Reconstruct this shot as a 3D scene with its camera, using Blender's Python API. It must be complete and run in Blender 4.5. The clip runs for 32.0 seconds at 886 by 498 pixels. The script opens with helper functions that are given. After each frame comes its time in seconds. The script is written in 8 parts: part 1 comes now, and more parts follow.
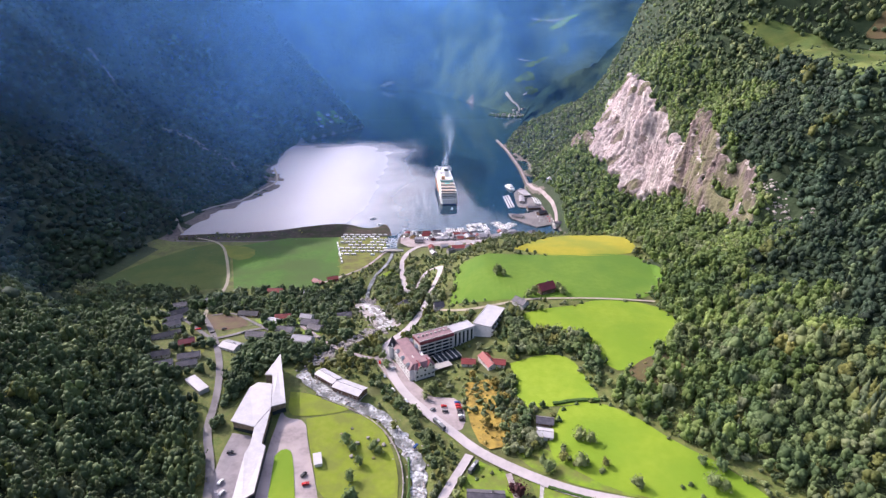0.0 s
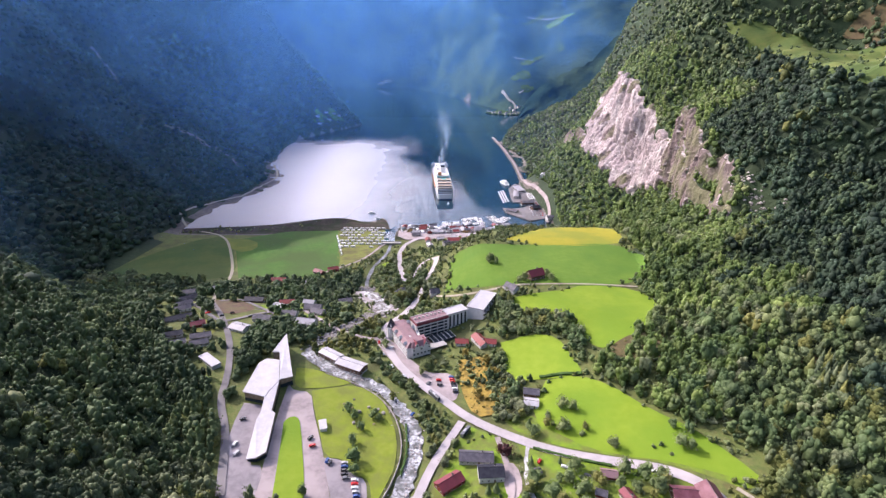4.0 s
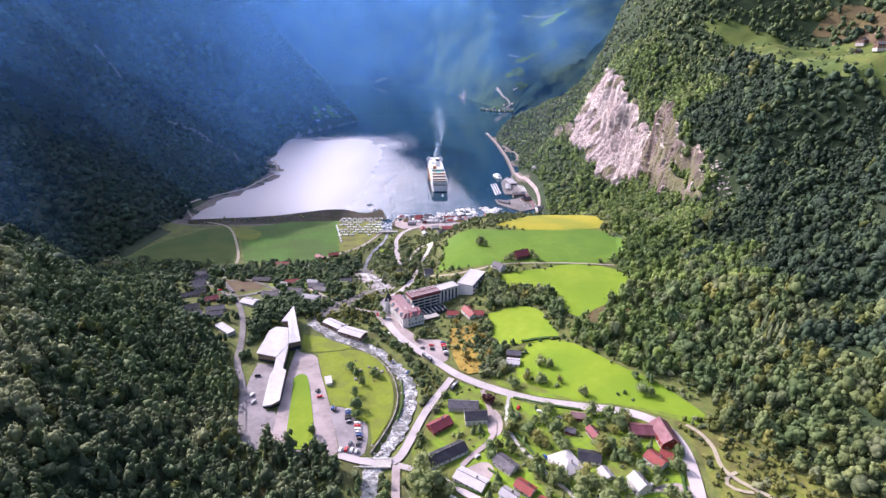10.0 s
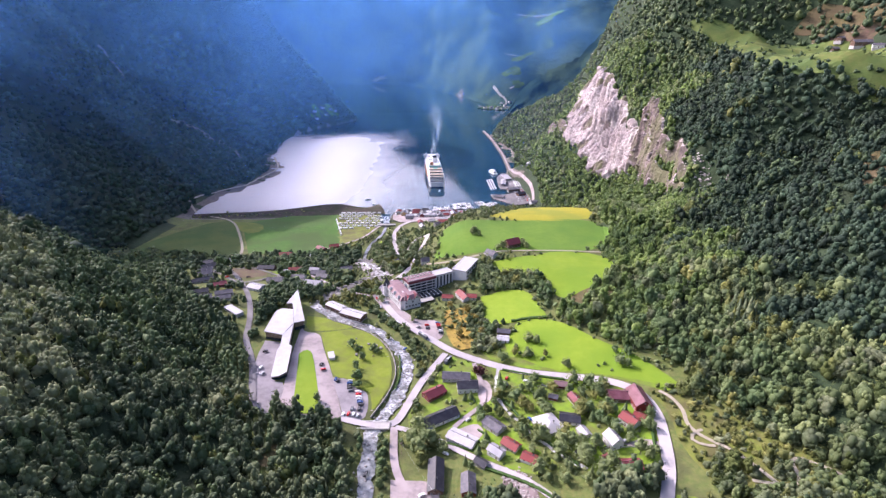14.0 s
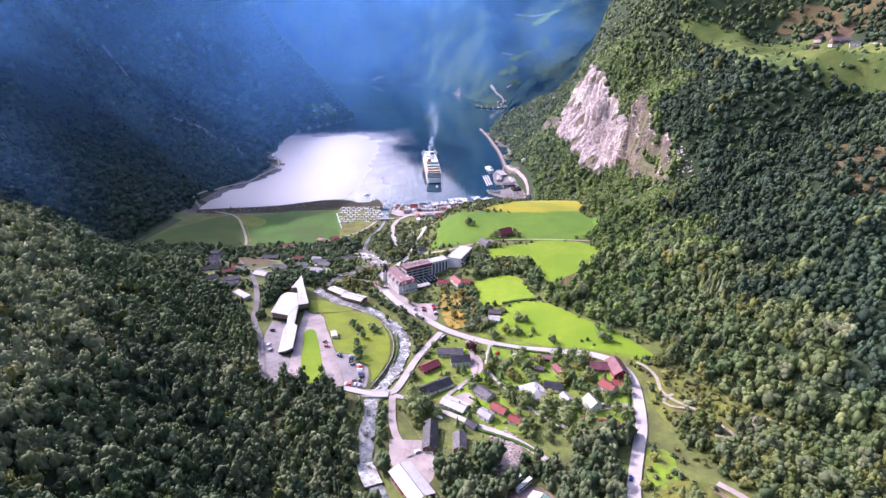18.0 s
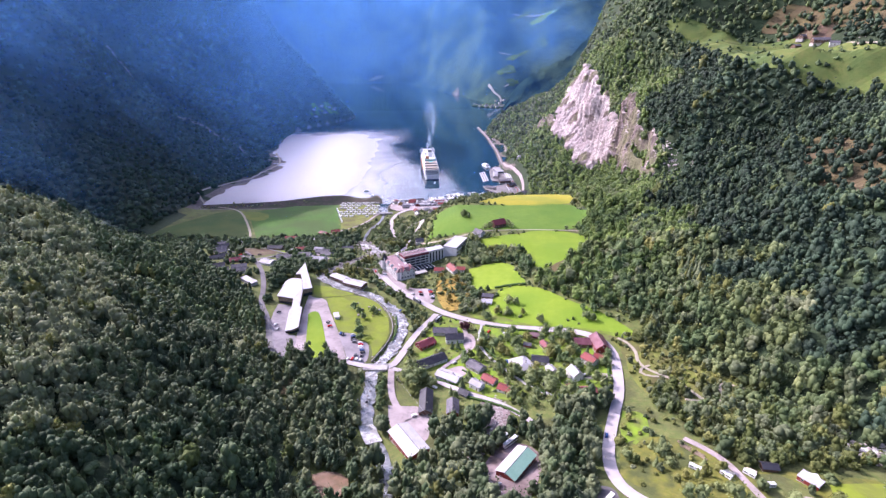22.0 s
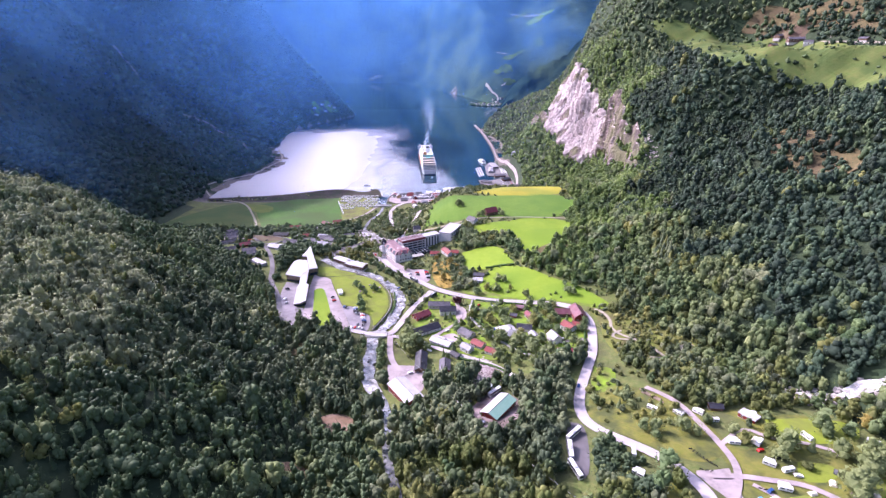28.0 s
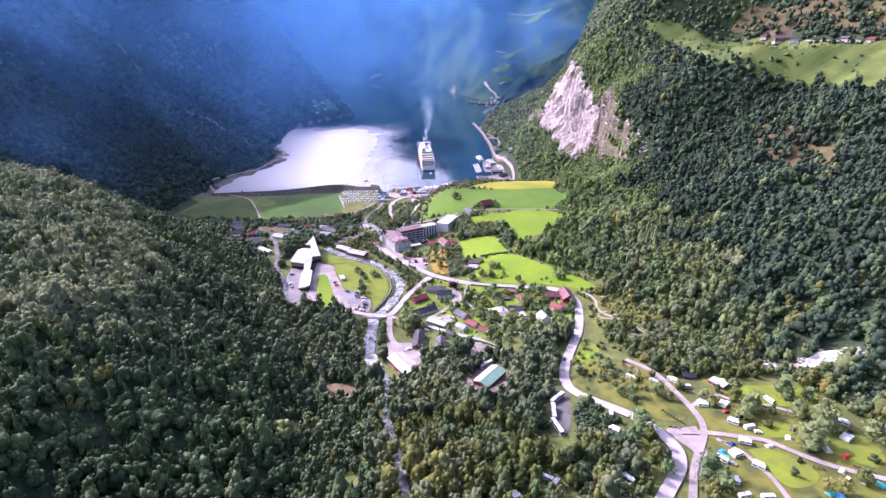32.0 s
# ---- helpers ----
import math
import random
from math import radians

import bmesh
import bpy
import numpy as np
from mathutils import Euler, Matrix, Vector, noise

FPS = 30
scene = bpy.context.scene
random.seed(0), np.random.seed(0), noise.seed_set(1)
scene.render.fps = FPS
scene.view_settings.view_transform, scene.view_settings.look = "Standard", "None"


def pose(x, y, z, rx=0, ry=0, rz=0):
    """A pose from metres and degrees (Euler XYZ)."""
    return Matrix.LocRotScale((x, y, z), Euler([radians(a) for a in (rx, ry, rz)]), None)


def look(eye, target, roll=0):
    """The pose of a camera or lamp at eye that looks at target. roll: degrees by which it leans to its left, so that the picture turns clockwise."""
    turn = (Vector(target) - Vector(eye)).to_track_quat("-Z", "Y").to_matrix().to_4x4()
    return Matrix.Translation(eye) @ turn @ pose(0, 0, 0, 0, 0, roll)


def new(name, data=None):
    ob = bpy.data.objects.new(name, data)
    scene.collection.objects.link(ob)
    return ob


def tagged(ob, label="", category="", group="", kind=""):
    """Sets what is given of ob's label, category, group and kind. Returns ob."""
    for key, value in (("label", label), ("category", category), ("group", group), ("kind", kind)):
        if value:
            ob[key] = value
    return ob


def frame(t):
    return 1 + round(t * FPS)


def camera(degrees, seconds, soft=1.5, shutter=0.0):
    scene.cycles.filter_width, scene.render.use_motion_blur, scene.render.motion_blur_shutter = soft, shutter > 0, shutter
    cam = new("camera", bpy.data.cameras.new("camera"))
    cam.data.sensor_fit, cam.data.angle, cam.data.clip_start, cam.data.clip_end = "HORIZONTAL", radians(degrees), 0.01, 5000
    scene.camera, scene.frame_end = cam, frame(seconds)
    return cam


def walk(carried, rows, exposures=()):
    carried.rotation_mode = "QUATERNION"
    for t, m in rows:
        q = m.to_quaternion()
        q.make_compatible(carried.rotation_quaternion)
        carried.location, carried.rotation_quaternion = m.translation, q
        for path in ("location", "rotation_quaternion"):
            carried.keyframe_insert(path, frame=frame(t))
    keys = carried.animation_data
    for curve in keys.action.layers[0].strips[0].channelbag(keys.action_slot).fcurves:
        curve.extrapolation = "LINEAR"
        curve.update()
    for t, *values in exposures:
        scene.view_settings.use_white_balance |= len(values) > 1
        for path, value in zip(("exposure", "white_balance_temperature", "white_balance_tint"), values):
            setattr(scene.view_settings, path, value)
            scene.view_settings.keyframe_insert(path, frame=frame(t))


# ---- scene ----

# ---- camera: it backs away up the valley ----
cam = camera(81.99, 32.0, soft=1.4)
walk(cam, [
    (0, look((0.24, 0.12, 315.14), (-4.66, 464.57, 130.05), 0.192)),
    (2, look((1.26, -15.40, 316.18), (-2.27, 448.78, 130.36), 0.257)),
    (4, look((2.56, -31.17, 316.91), (0.25, 432.72, 130.37), 0.280)),
    (6, look((4.07, -47.18, 317.41), (2.84, 416.44, 130.19), 0.269)),
    (8, look((5.74, -63.40, 317.71), (5.47, 399.99, 129.90), 0.232)),
    (10, look((7.52, -79.79, 317.88), (8.07, 383.39, 129.56), 0.177)),
    (12, look((9.37, -96.32, 317.95), (10.63, 366.70, 129.23), 0.110)),
    (14, look((11.23, -112.95, 317.96), (13.11, 349.94, 128.94), 0.038)),
    (16, look((13.08, -129.64, 317.94), (15.48, 333.17, 128.72), -0.035)),
    (18, look((14.90, -146.36, 317.90), (17.73, 316.40, 128.57), -0.103)),
    (20, look((16.64, -163.05, 317.85), (19.86, 299.69, 128.49), -0.163)),
    (22, look((18.31, -179.67, 317.80), (21.85, 283.07, 128.44), -0.212)),
    (24, look((19.89, -196.17, 317.76), (23.71, 266.57, 128.40), -0.246)),
    (26, look((21.37, -212.50, 317.70), (25.45, 250.22, 128.30), -0.264)),
    (28, look((22.75, -228.60, 317.62), (27.08, 234.07, 128.08), -0.265)),
    (30, look((24.04, -244.41, 317.48), (28.63, 218.13, 127.65), -0.248)),
    (32, look((25.25, -259.88, 317.27), (30.12, 202.44, 126.92), -0.213)),
], [(0, 0.53, 6480, 25), (14, 0.67, 6240, 30), (32, 0.83, 5930, 39)])

# ---- daylight: morning sun over the western mountains ----
SUN_AZ, SUN_EL = radians(-56), radians(34)  # from the y axis, to the left
world = bpy.data.worlds.new("sky")
scene.world = world
world.use_nodes = True
wn = world.node_tree.nodes
sky = wn.new("ShaderNodeTexSky")
sky.sky_type, sky.sun_disc = "NISHITA", False
sky.sun_elevation, sky.sun_rotation = SUN_EL, SUN_AZ
sky.air_density, sky.dust_density, sky.ozone_density = 1.0, 2.0, 1.5
wn["Background"].inputs["Strength"].default_value = 0.15
# bright haze low in the unseen sky below the sun, added for lake glare
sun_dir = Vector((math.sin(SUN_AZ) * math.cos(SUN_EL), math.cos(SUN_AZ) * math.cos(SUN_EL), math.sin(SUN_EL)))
sun = new("sun", bpy.data.lights.new("sun", "SUN"))
sun.data.energy, sun.data.angle, sun.data.color = 4.6, radians(0.5), (1.0, 0.94, 0.84)
sun.matrix_world = look(tuple(sun_dir * 900), (0, 0, 0))


def wmath(op, a, b=0.0, c=0.0):
    n = wn.new("ShaderNodeMath")
    n.operation = op
    for i, v in enumerate((a, b, c)):
        if isinstance(v, float):
            n.inputs[i].default_value = v
        else:
            world.node_tree.links.new(v, n.inputs[i])
    return n.outputs[0]


def wstep(v, lo, hi):
    n = wn.new("ShaderNodeMapRange")
    n.interpolation_type = "SMOOTHSTEP"
    n.inputs["From Min"].default_value, n.inputs["From Max"].default_value = lo, hi
    world.node_tree.links.new(v, n.inputs["Value"])
    return n.outputs["Result"]


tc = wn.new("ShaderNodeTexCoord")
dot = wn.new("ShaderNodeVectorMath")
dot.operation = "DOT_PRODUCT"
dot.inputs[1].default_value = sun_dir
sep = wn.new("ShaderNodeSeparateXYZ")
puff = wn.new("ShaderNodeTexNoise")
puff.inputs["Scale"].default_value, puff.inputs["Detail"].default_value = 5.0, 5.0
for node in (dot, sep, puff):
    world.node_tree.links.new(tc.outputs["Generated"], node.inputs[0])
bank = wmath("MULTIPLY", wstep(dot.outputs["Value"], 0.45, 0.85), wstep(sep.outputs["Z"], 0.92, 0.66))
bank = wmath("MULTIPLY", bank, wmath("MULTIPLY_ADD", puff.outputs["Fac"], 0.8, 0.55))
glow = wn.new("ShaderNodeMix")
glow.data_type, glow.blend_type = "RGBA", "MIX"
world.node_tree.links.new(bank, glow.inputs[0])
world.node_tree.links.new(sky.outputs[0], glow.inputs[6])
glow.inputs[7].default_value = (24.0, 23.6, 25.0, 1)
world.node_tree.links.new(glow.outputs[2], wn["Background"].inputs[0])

# ---- materials ----
def mat(name, a, b=None, rough=0.8, size=1.0, detail=4.0, bump=0.0, metal=0.0, c=None, size2=None, island=0.0, obj=0.0, spec=0.3, relief=None, thin=0.0, tint=0.0, upright=1.0):
    """Two base colours mixed by noise of the given size in metres; c mixes in at a larger size2; island and obj vary the value piece by piece."""
    m = bpy.data.materials.new(name)
    m.use_nodes = True
    nt = m.node_tree
    bs = nt.nodes["Principled BSDF"]
    bs.inputs["Roughness"].default_value, bs.inputs["Metallic"].default_value = rough, metal
    bs.inputs["Specular IOR Level"].default_value = spec
    geo = nt.nodes.new("ShaderNodeNewGeometry")

    def noise_of(s, d, seed):
        n = nt.nodes.new("ShaderNodeTexNoise")
        n.noise_dimensions = "4D"
        n.inputs["W"].default_value = seed
        n.inputs["Scale"].default_value, n.inputs["Detail"].default_value = 1.0 / s, d
        if upright != 1.0:
            mp = nt.nodes.new("ShaderNodeMapping")
            mp.inputs["Scale"].default_value = (1.0, 1.0, upright)
            mp.inputs["Rotation"].default_value = (radians(16), 0, 0)
            nt.links.new(geo.outputs["Position"], mp.inputs["Vector"])
            nt.links.new(mp.outputs[0], n.inputs["Vector"])
        else:
            nt.links.new(geo.outputs["Position"], n.inputs["Vector"])
        return n.outputs["Fac"]

    def ramp_of(fac, lo, hi):
        r = nt.nodes.new("ShaderNodeMapRange")
        r.inputs["From Min"].default_value, r.inputs["From Max"].default_value = lo, hi
        nt.links.new(fac, r.inputs["Value"])
        return r.outputs["Result"]

    def mix_of(fac, x, y, blend="MIX"):
        k = nt.nodes.new("ShaderNodeMix")
        k.data_type, k.blend_type = "RGBA", blend
        for sock, v in (("Factor", fac), ("A", x), ("B", y)):
            i = {"Factor": 0, "A": 6, "B": 7}[sock]
            if hasattr(v, "is_linked") or hasattr(v, "node"):
                nt.links.new(v, k.inputs[i])
            else:
                k.inputs[i].default_value = v if sock == "Factor" else (*v, 1)
        return k.outputs[2]

    seed = (sum(map(ord, name)) % 97) * 0.37
    col = mix_of(ramp_of(noise_of(size, detail, seed), 0.35, 0.65), a, b or tuple(0.82 * v for v in a))
    if c:
        col = mix_of(ramp_of(noise_of(size2 or size * 9, 3.0, seed + 5), 0.42, 0.62), col, c)
    for amount, node, out in ((island, geo, "Random Per Island"), (obj, None, "Random"), (tint, None, "Fac")):
        if amount:
            node = node or nt.nodes.new("ShaderNodeObjectInfo" if out == "Random" else "ShaderNodeAttribute")
            if out == "Fac":
                node.attribute_name = "tint"
            h = nt.nodes.new("ShaderNodeHueSaturation")
            nt.links.new(ramp_of(node.outputs[out], 0, 1), h.inputs["Value"])
            h.inputs["Value"].links[0].from_node.inputs["To Min"].default_value = 1 - amount
            h.inputs["Value"].links[0].from_node.inputs["To Max"].default_value = 1 + amount
            r2 = nt.nodes.new("ShaderNodeMath")
            r2.operation = "MULTIPLY_ADD"
            r2.inputs[1].default_value, r2.inputs[2].default_value = -0.09 * amount, 0.5 + 0.04 * amount
            nt.links.new(node.outputs[out], r2.inputs[0])
            nt.links.new(r2.outputs[0], h.inputs["Hue"])
            nt.links.new(col, h.inputs["Color"])
            col = h.outputs["Color"]
    nt.links.new(col, bs.inputs["Base Color"])
    if bump:
        bp = nt.nodes.new("ShaderNodeBump")
        bp.inputs["Strength"].default_value, bp.inputs["Distance"].default_value = 0.8, bump
        nt.links.new(noise_of(relief or size * 0.6, 6.0, seed + 9), bp.inputs["Height"])
        nt.links.new(bp.outputs[0], bs.inputs["Normal"])
    if thin:
        tr, mx = nt.nodes.new("ShaderNodeBsdfTranslucent"), nt.nodes.new("ShaderNodeMixShader")
        nt.links.new(col, tr.inputs["Color"])
        mx.inputs[0].default_value = thin
        nt.links.new(bs.outputs[0], mx.inputs[1])
        nt.links.new(tr.outputs[0], mx.inputs[2])
        nt.links.new(mx.outputs[0], nt.nodes["Material Output"].inputs["Surface"])
    return m


M = {}
M["bracken"] = mat("bracken", (0.13, 0.095, 0.042), (0.085, 0.08, 0.034), 0.95, 3, 8, 0.6, c=(0.10, 0.075, 0.04), size2=25)
M["camp_grass"] = mat("camp_grass", (0.138, 0.152, 0.02), (0.175, 0.165, 0.038), 0.9, 3, 9, 0.5, c=(0.07, 0.085, 0.025), size2=10)
M["hill_meadow"] = mat("hill_meadow", (0.095, 0.14, 0.028), (0.135, 0.15, 0.04), 0.9, 6, 9, 0.6, c=(0.065, 0.105, 0.025), size2=38)
M["garden"] = mat("garden", (0.175, 0.285, 0.015), (0.12, 0.20, 0.02), 0.9, 4, 8, 0.3, c=(0.13, 0.15, 0.035), size2=11)
M["river_dark"] = mat("river_dark", (0.04, 0.045, 0.045), (0.30, 0.315, 0.32), 0.3, 3.0, 9, 0.3, c=(0.06, 0.065, 0.065), size2=12)
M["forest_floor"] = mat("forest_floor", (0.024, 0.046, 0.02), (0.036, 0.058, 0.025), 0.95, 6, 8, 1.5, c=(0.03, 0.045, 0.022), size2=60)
M["leaf_deep"] = mat("leaf_deep", (0.068, 0.112, 0.046), (0.096, 0.142, 0.06), 0.7, 3, 5, 0.12, island=0.12, tint=0.5, c=(0.05, 0.085, 0.04), size2=90, thin=0.2)
M["leaf_alder"] = mat("leaf_alder", (0.10, 0.13, 0.062), (0.135, 0.163, 0.08), 0.75, 3, 5, 0.12, island=0.12, tint=0.5, c=(0.06, 0.09, 0.045), size2=70, thin=0.12)
M["leaf_fresh"] = mat("leaf_fresh", (0.19, 0.285, 0.085), (0.24, 0.335, 0.11), 0.7, 2.2, 4, 0.3, island=0.12, tint=0.45, c=(0.13, 0.20, 0.06), size2=60, thin=0.5, relief=0.9)
# darkened leaves that paint shade on slopes turned from the sun
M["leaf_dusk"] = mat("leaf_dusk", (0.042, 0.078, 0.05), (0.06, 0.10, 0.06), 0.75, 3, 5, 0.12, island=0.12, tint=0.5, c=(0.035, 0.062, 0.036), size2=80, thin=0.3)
M["hay_olive"] = mat("hay_olive", (0.13, 0.16, 0.02), (0.17, 0.18, 0.03), 0.9, 6, 6, 0.3, c=(0.10, 0.14, 0.02), size2=30)
# far meadow and stone colours are dimmed to paint in haze
M["far_meadow"] = mat("far_meadow", (0.035, 0.07, 0.02), (0.05, 0.085, 0.028), 0.95, 12, 6, 0.5, c=(0.02, 0.045, 0.018), size2=50, spec=0.05)
M["far_track"] = mat("far_track", (0.22, 0.22, 0.215), (0.16, 0.16, 0.155), 0.95, 6, 6, 0.2, spec=0.05)
M["far_stone"] = mat("far_stone", (0.15, 0.145, 0.145), (0.09, 0.09, 0.09), 0.95, 9, 8, 1.0, c=(0.04, 0.045, 0.04), size2=30, spec=0.05)
# shore grass is darkened to stand for the shade over the field
M["grass_shore"] = mat("grass_shore", (0.042, 0.12, 0.012), (0.058, 0.14, 0.018), 0.9, 6, 6, 0.3, c=(0.05, 0.10, 0.018), size2=50)
M["tar"] = mat("tar", (0.075, 0.07, 0.078), (0.11, 0.10, 0.11), 0.8, 4, 7, 0.03, c=(0.14, 0.13, 0.14), size2=14)
M["asphalt_dark"] = mat("asphalt_dark", (0.12, 0.11, 0.115), (0.16, 0.15, 0.155), 0.8, 4, 7, 0.03, c=(0.20, 0.185, 0.19), size2=22)
M["scrub"] = mat("scrub", (0.09, 0.13, 0.03), (0.15, 0.16, 0.05), 0.95, 3, 9, 0.7, c=(0.085, 0.095, 0.035), size2=17)
M["gold_grass"] = mat("gold_grass", (0.30, 0.20, 0.04), (0.15, 0.11, 0.03), 0.95, 3, 9, 0.8, c=(0.34, 0.24, 0.05), size2=9)
M["rock"] = mat("rock", (0.60, 0.535, 0.515), (0.125, 0.10, 0.11), 0.9, 6, 12, 3.0, c=(0.36, 0.295, 0.295), size2=20, relief=2.6, upright=0.34)
M["rock_brown"] = mat("rock_brown", (0.235, 0.178, 0.175), (0.07, 0.057, 0.054), 0.9, 5, 12, 2.6, c=(0.155, 0.15, 0.085), size2=16, relief=2.6, upright=0.4)
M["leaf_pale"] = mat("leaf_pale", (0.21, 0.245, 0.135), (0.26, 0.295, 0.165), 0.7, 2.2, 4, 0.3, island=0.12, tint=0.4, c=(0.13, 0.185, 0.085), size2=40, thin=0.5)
# paler leaves that paint sunlight onto the crest of the spur
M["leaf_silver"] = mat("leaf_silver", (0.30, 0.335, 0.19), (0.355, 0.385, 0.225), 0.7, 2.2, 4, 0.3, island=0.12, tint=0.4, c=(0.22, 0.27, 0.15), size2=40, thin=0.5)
M["yard_grey"] = mat("yard_grey", (0.25, 0.225, 0.24), (0.19, 0.17, 0.185), 0.85, 3, 8, 0.05, c=(0.30, 0.27, 0.285), size2=13)
M["yard"] = mat("yard", (0.15, 0.11, 0.105), (0.09, 0.068, 0.06), 0.9, 3, 8, 0.08, c=(0.27, 0.21, 0.21), size2=11)
M["grass_park"] = mat("grass_park", (0.165, 0.225, 0.015), (0.20, 0.25, 0.025), 0.9, 4, 8, 0.3, c=(0.15, 0.18, 0.03), size2=12)
M["rust"] = mat("rust", (0.19, 0.115, 0.075), (0.12, 0.09, 0.05), 0.95, 2.5, 8, 0.5, c=(0.22, 0.15, 0.11), size2=9)
M["soil"] = mat("soil", (0.14, 0.085, 0.06), (0.09, 0.065, 0.045), 0.95, 3, 7, 0.3, c=(0.12, 0.10, 0.05), size2=11)
M["mud"] = mat("mud", (0.05, 0.038, 0.034), (0.085, 0.07, 0.06), 0.95, 5, 8, 0.2, c=(0.04, 0.05, 0.025), size2=22, spec=0.1)
M["grass_olive"] = mat("grass_olive", (0.06, 0.095, 0.018), (0.075, 0.105, 0.022), 0.9, 6, 6, 0.3, c=(0.04, 0.085, 0.015), size2=45)
M["grass_bright"] = mat("grass_bright", (0.17, 0.265, 0.012), (0.20, 0.29, 0.02), 0.9, 5, 6, 0.3, c=(0.135, 0.235, 0.012), size2=45)
M["grass_deep"] = mat("grass_deep", (0.09, 0.18, 0.012), (0.11, 0.20, 0.02), 0.9, 6, 6, 0.3, c=(0.07, 0.155, 0.012), size2=60)
M["grass_yellow"] = mat("grass_yellow", (0.26, 0.25, 0.015), (0.30, 0.27, 0.02), 0.9, 6, 6, 0.3, c=(0.20, 0.22, 0.02), size2=40)
M["meadow_dry"] = mat("meadow_dry", (0.135, 0.175, 0.024), (0.185, 0.19, 0.045), 0.9, 4, 9, 0.6, c=(0.105, 0.10, 0.035), size2=16)
M["asphalt"] = mat("asphalt", (0.40, 0.36, 0.37), (0.33, 0.305, 0.315), 0.75, 3, 7, 0.02, c=(0.45, 0.405, 0.415), size2=18)
M["gravel"] = mat("gravel", (0.33, 0.275, 0.28), (0.24, 0.205, 0.205), 0.9, 2.5, 8, 0.05, c=(0.38, 0.32, 0.32), size2=14)
M["track"] = mat("track", (0.36, 0.32, 0.25), (0.28, 0.25, 0.19), 0.95, 2.5, 7, 0.05)
M["shore"] = mat("shore", (0.10, 0.085, 0.075), (0.16, 0.14, 0.12), 0.9, 5, 7, 0.4)
M["leaf"] = mat("leaf", (0.145, 0.19, 0.075), (0.19, 0.24, 0.096), 0.7, 2.2, 4, 0.3, island=0.12, tint=0.45, c=(0.10, 0.165, 0.065), size2=60, thin=0.34, relief=0.9)
M["leaf_olive"] = mat("leaf_olive", (0.185, 0.205, 0.06), (0.24, 0.25, 0.085), 0.8, 2.2, 5, 0.3, island=0.12, tint=0.45, c=(0.11, 0.15, 0.045), size2=45, thin=0.45)
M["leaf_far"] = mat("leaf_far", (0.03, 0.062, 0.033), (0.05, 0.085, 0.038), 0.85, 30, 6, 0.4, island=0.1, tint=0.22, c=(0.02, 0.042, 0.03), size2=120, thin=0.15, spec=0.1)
M["boulder"] = mat("boulder", (0.34, 0.31, 0.29), (0.22, 0.20, 0.19), 0.9, 1.2, 6, 0.12, obj=0.25)
M["bark"] = mat("bark", (0.12, 0.10, 0.08), (0.2, 0.18, 0.16), 0.9, 0.4, 4, 0.03)

# ---- the lie of the land: curves along the valley (y) and slopes across it (x) ----
YS = np.arange(-400.0, 2301.0, 5.0)


def curve(*pairs, soften=22.0):
    """A smooth curve of y through (y, value) pairs."""
    ys, vs = pairs[0::2], pairs[1::2]
    raw = np.interp(np.arange(-600.0, 2501.0, 5.0), ys, vs)
    k = np.exp(-0.5 * (np.arange(-20, 21) * 5.0 / soften) ** 2)
    return np.convolve(raw, k / k.sum(), "same")[40:-40]


FLOOR_L = curve(-100, 100, 33, 86, 130, 84, 250, 80, 350, 84, 450, 68, 550, 32, 627, 15, 800, 4, 866, -5, 900, -9)
FLOOR_M = curve(-100, 110, 5, 98, 60, 80, 136, 73, 200, 72, 280, 70, 350, 68, 407, 65, 500, 45, 600, 22, 700, 8, 800, 3, 850, 1, 880, -6)
FLOOR_R = curve(-100, 110, 33, 100, 106, 93, 186, 88, 282, 94, 385, 91, 480, 91, 586, 88, 680, 70, 760, 30, 830, 3, 900, -4)
EDGE_L = curve(-100, -50, 33, -58, 80, -85, 130, -100, 200, -150, 260, -185, 320, -240, 400, -330, 500, -450, 650, -480, 840, -485, 868, -468, 953, -450, 1026, -423, 1099, -396, 1197, -385, 1272, -398, 1339, -446, 1496, -490, 1637, -514, 1768, -512, 1907, -463, 2021, -398, 2183, -331, 2230, -420, 2290, -900)
EDGE_R = curve(-100, 330, 33, 265, 100, 240, 186, 208, 282, 205, 385, 200, 480, 215, 586, 242, 680, 262, 760, 255, 830, 215, 910, 198, 1060, 196, 1110, 182, 1208, 172, 1283, 178, 1389, 184, 1511, 184, 1623, 167, 1728, 150, 1800, 160, 1880, 330, 1960, 800)
SHELF_L = curve(-100, 0, 850, 0, 930, 1, 1380, 1, 1480, 0.2, 2200, 0.2)
MIDDLE = curve(-100, 0, 300, 0, 400, -20, 600, -60, 860, -90)
RISE_L = curve(-100, 0.5, 1400, 0.5, 1700, 0.9, 1900, 1.15, 2200, 1.2)
SPUR = curve(-100, 1, 330, 1, 480, 0, 2200, 0)
RISE_R = curve(-100, 0.5, 400, 0.5, 600, 0.6, 800, 0.8, 900, 1.1, 1100, 1.6, 1300, 1.7, 1500, 1.2, 1700, 1.0, 2200, 0.9)
HEADLAND = curve(-100, 0, 1080, 0, 1230, 1, 2200, 1)
CLIFF_H = curve(-100, 0, 430, 0, 471, 34, 518, 75, 600, 90, 820, 130, 900, 125, 1013, 40, 1060, 0, soften=15)
CLIFF_X = curve(-100, 325, 470, 338, 518, 296, 560, 300, 600, 314, 880, 328, 1013, 330)
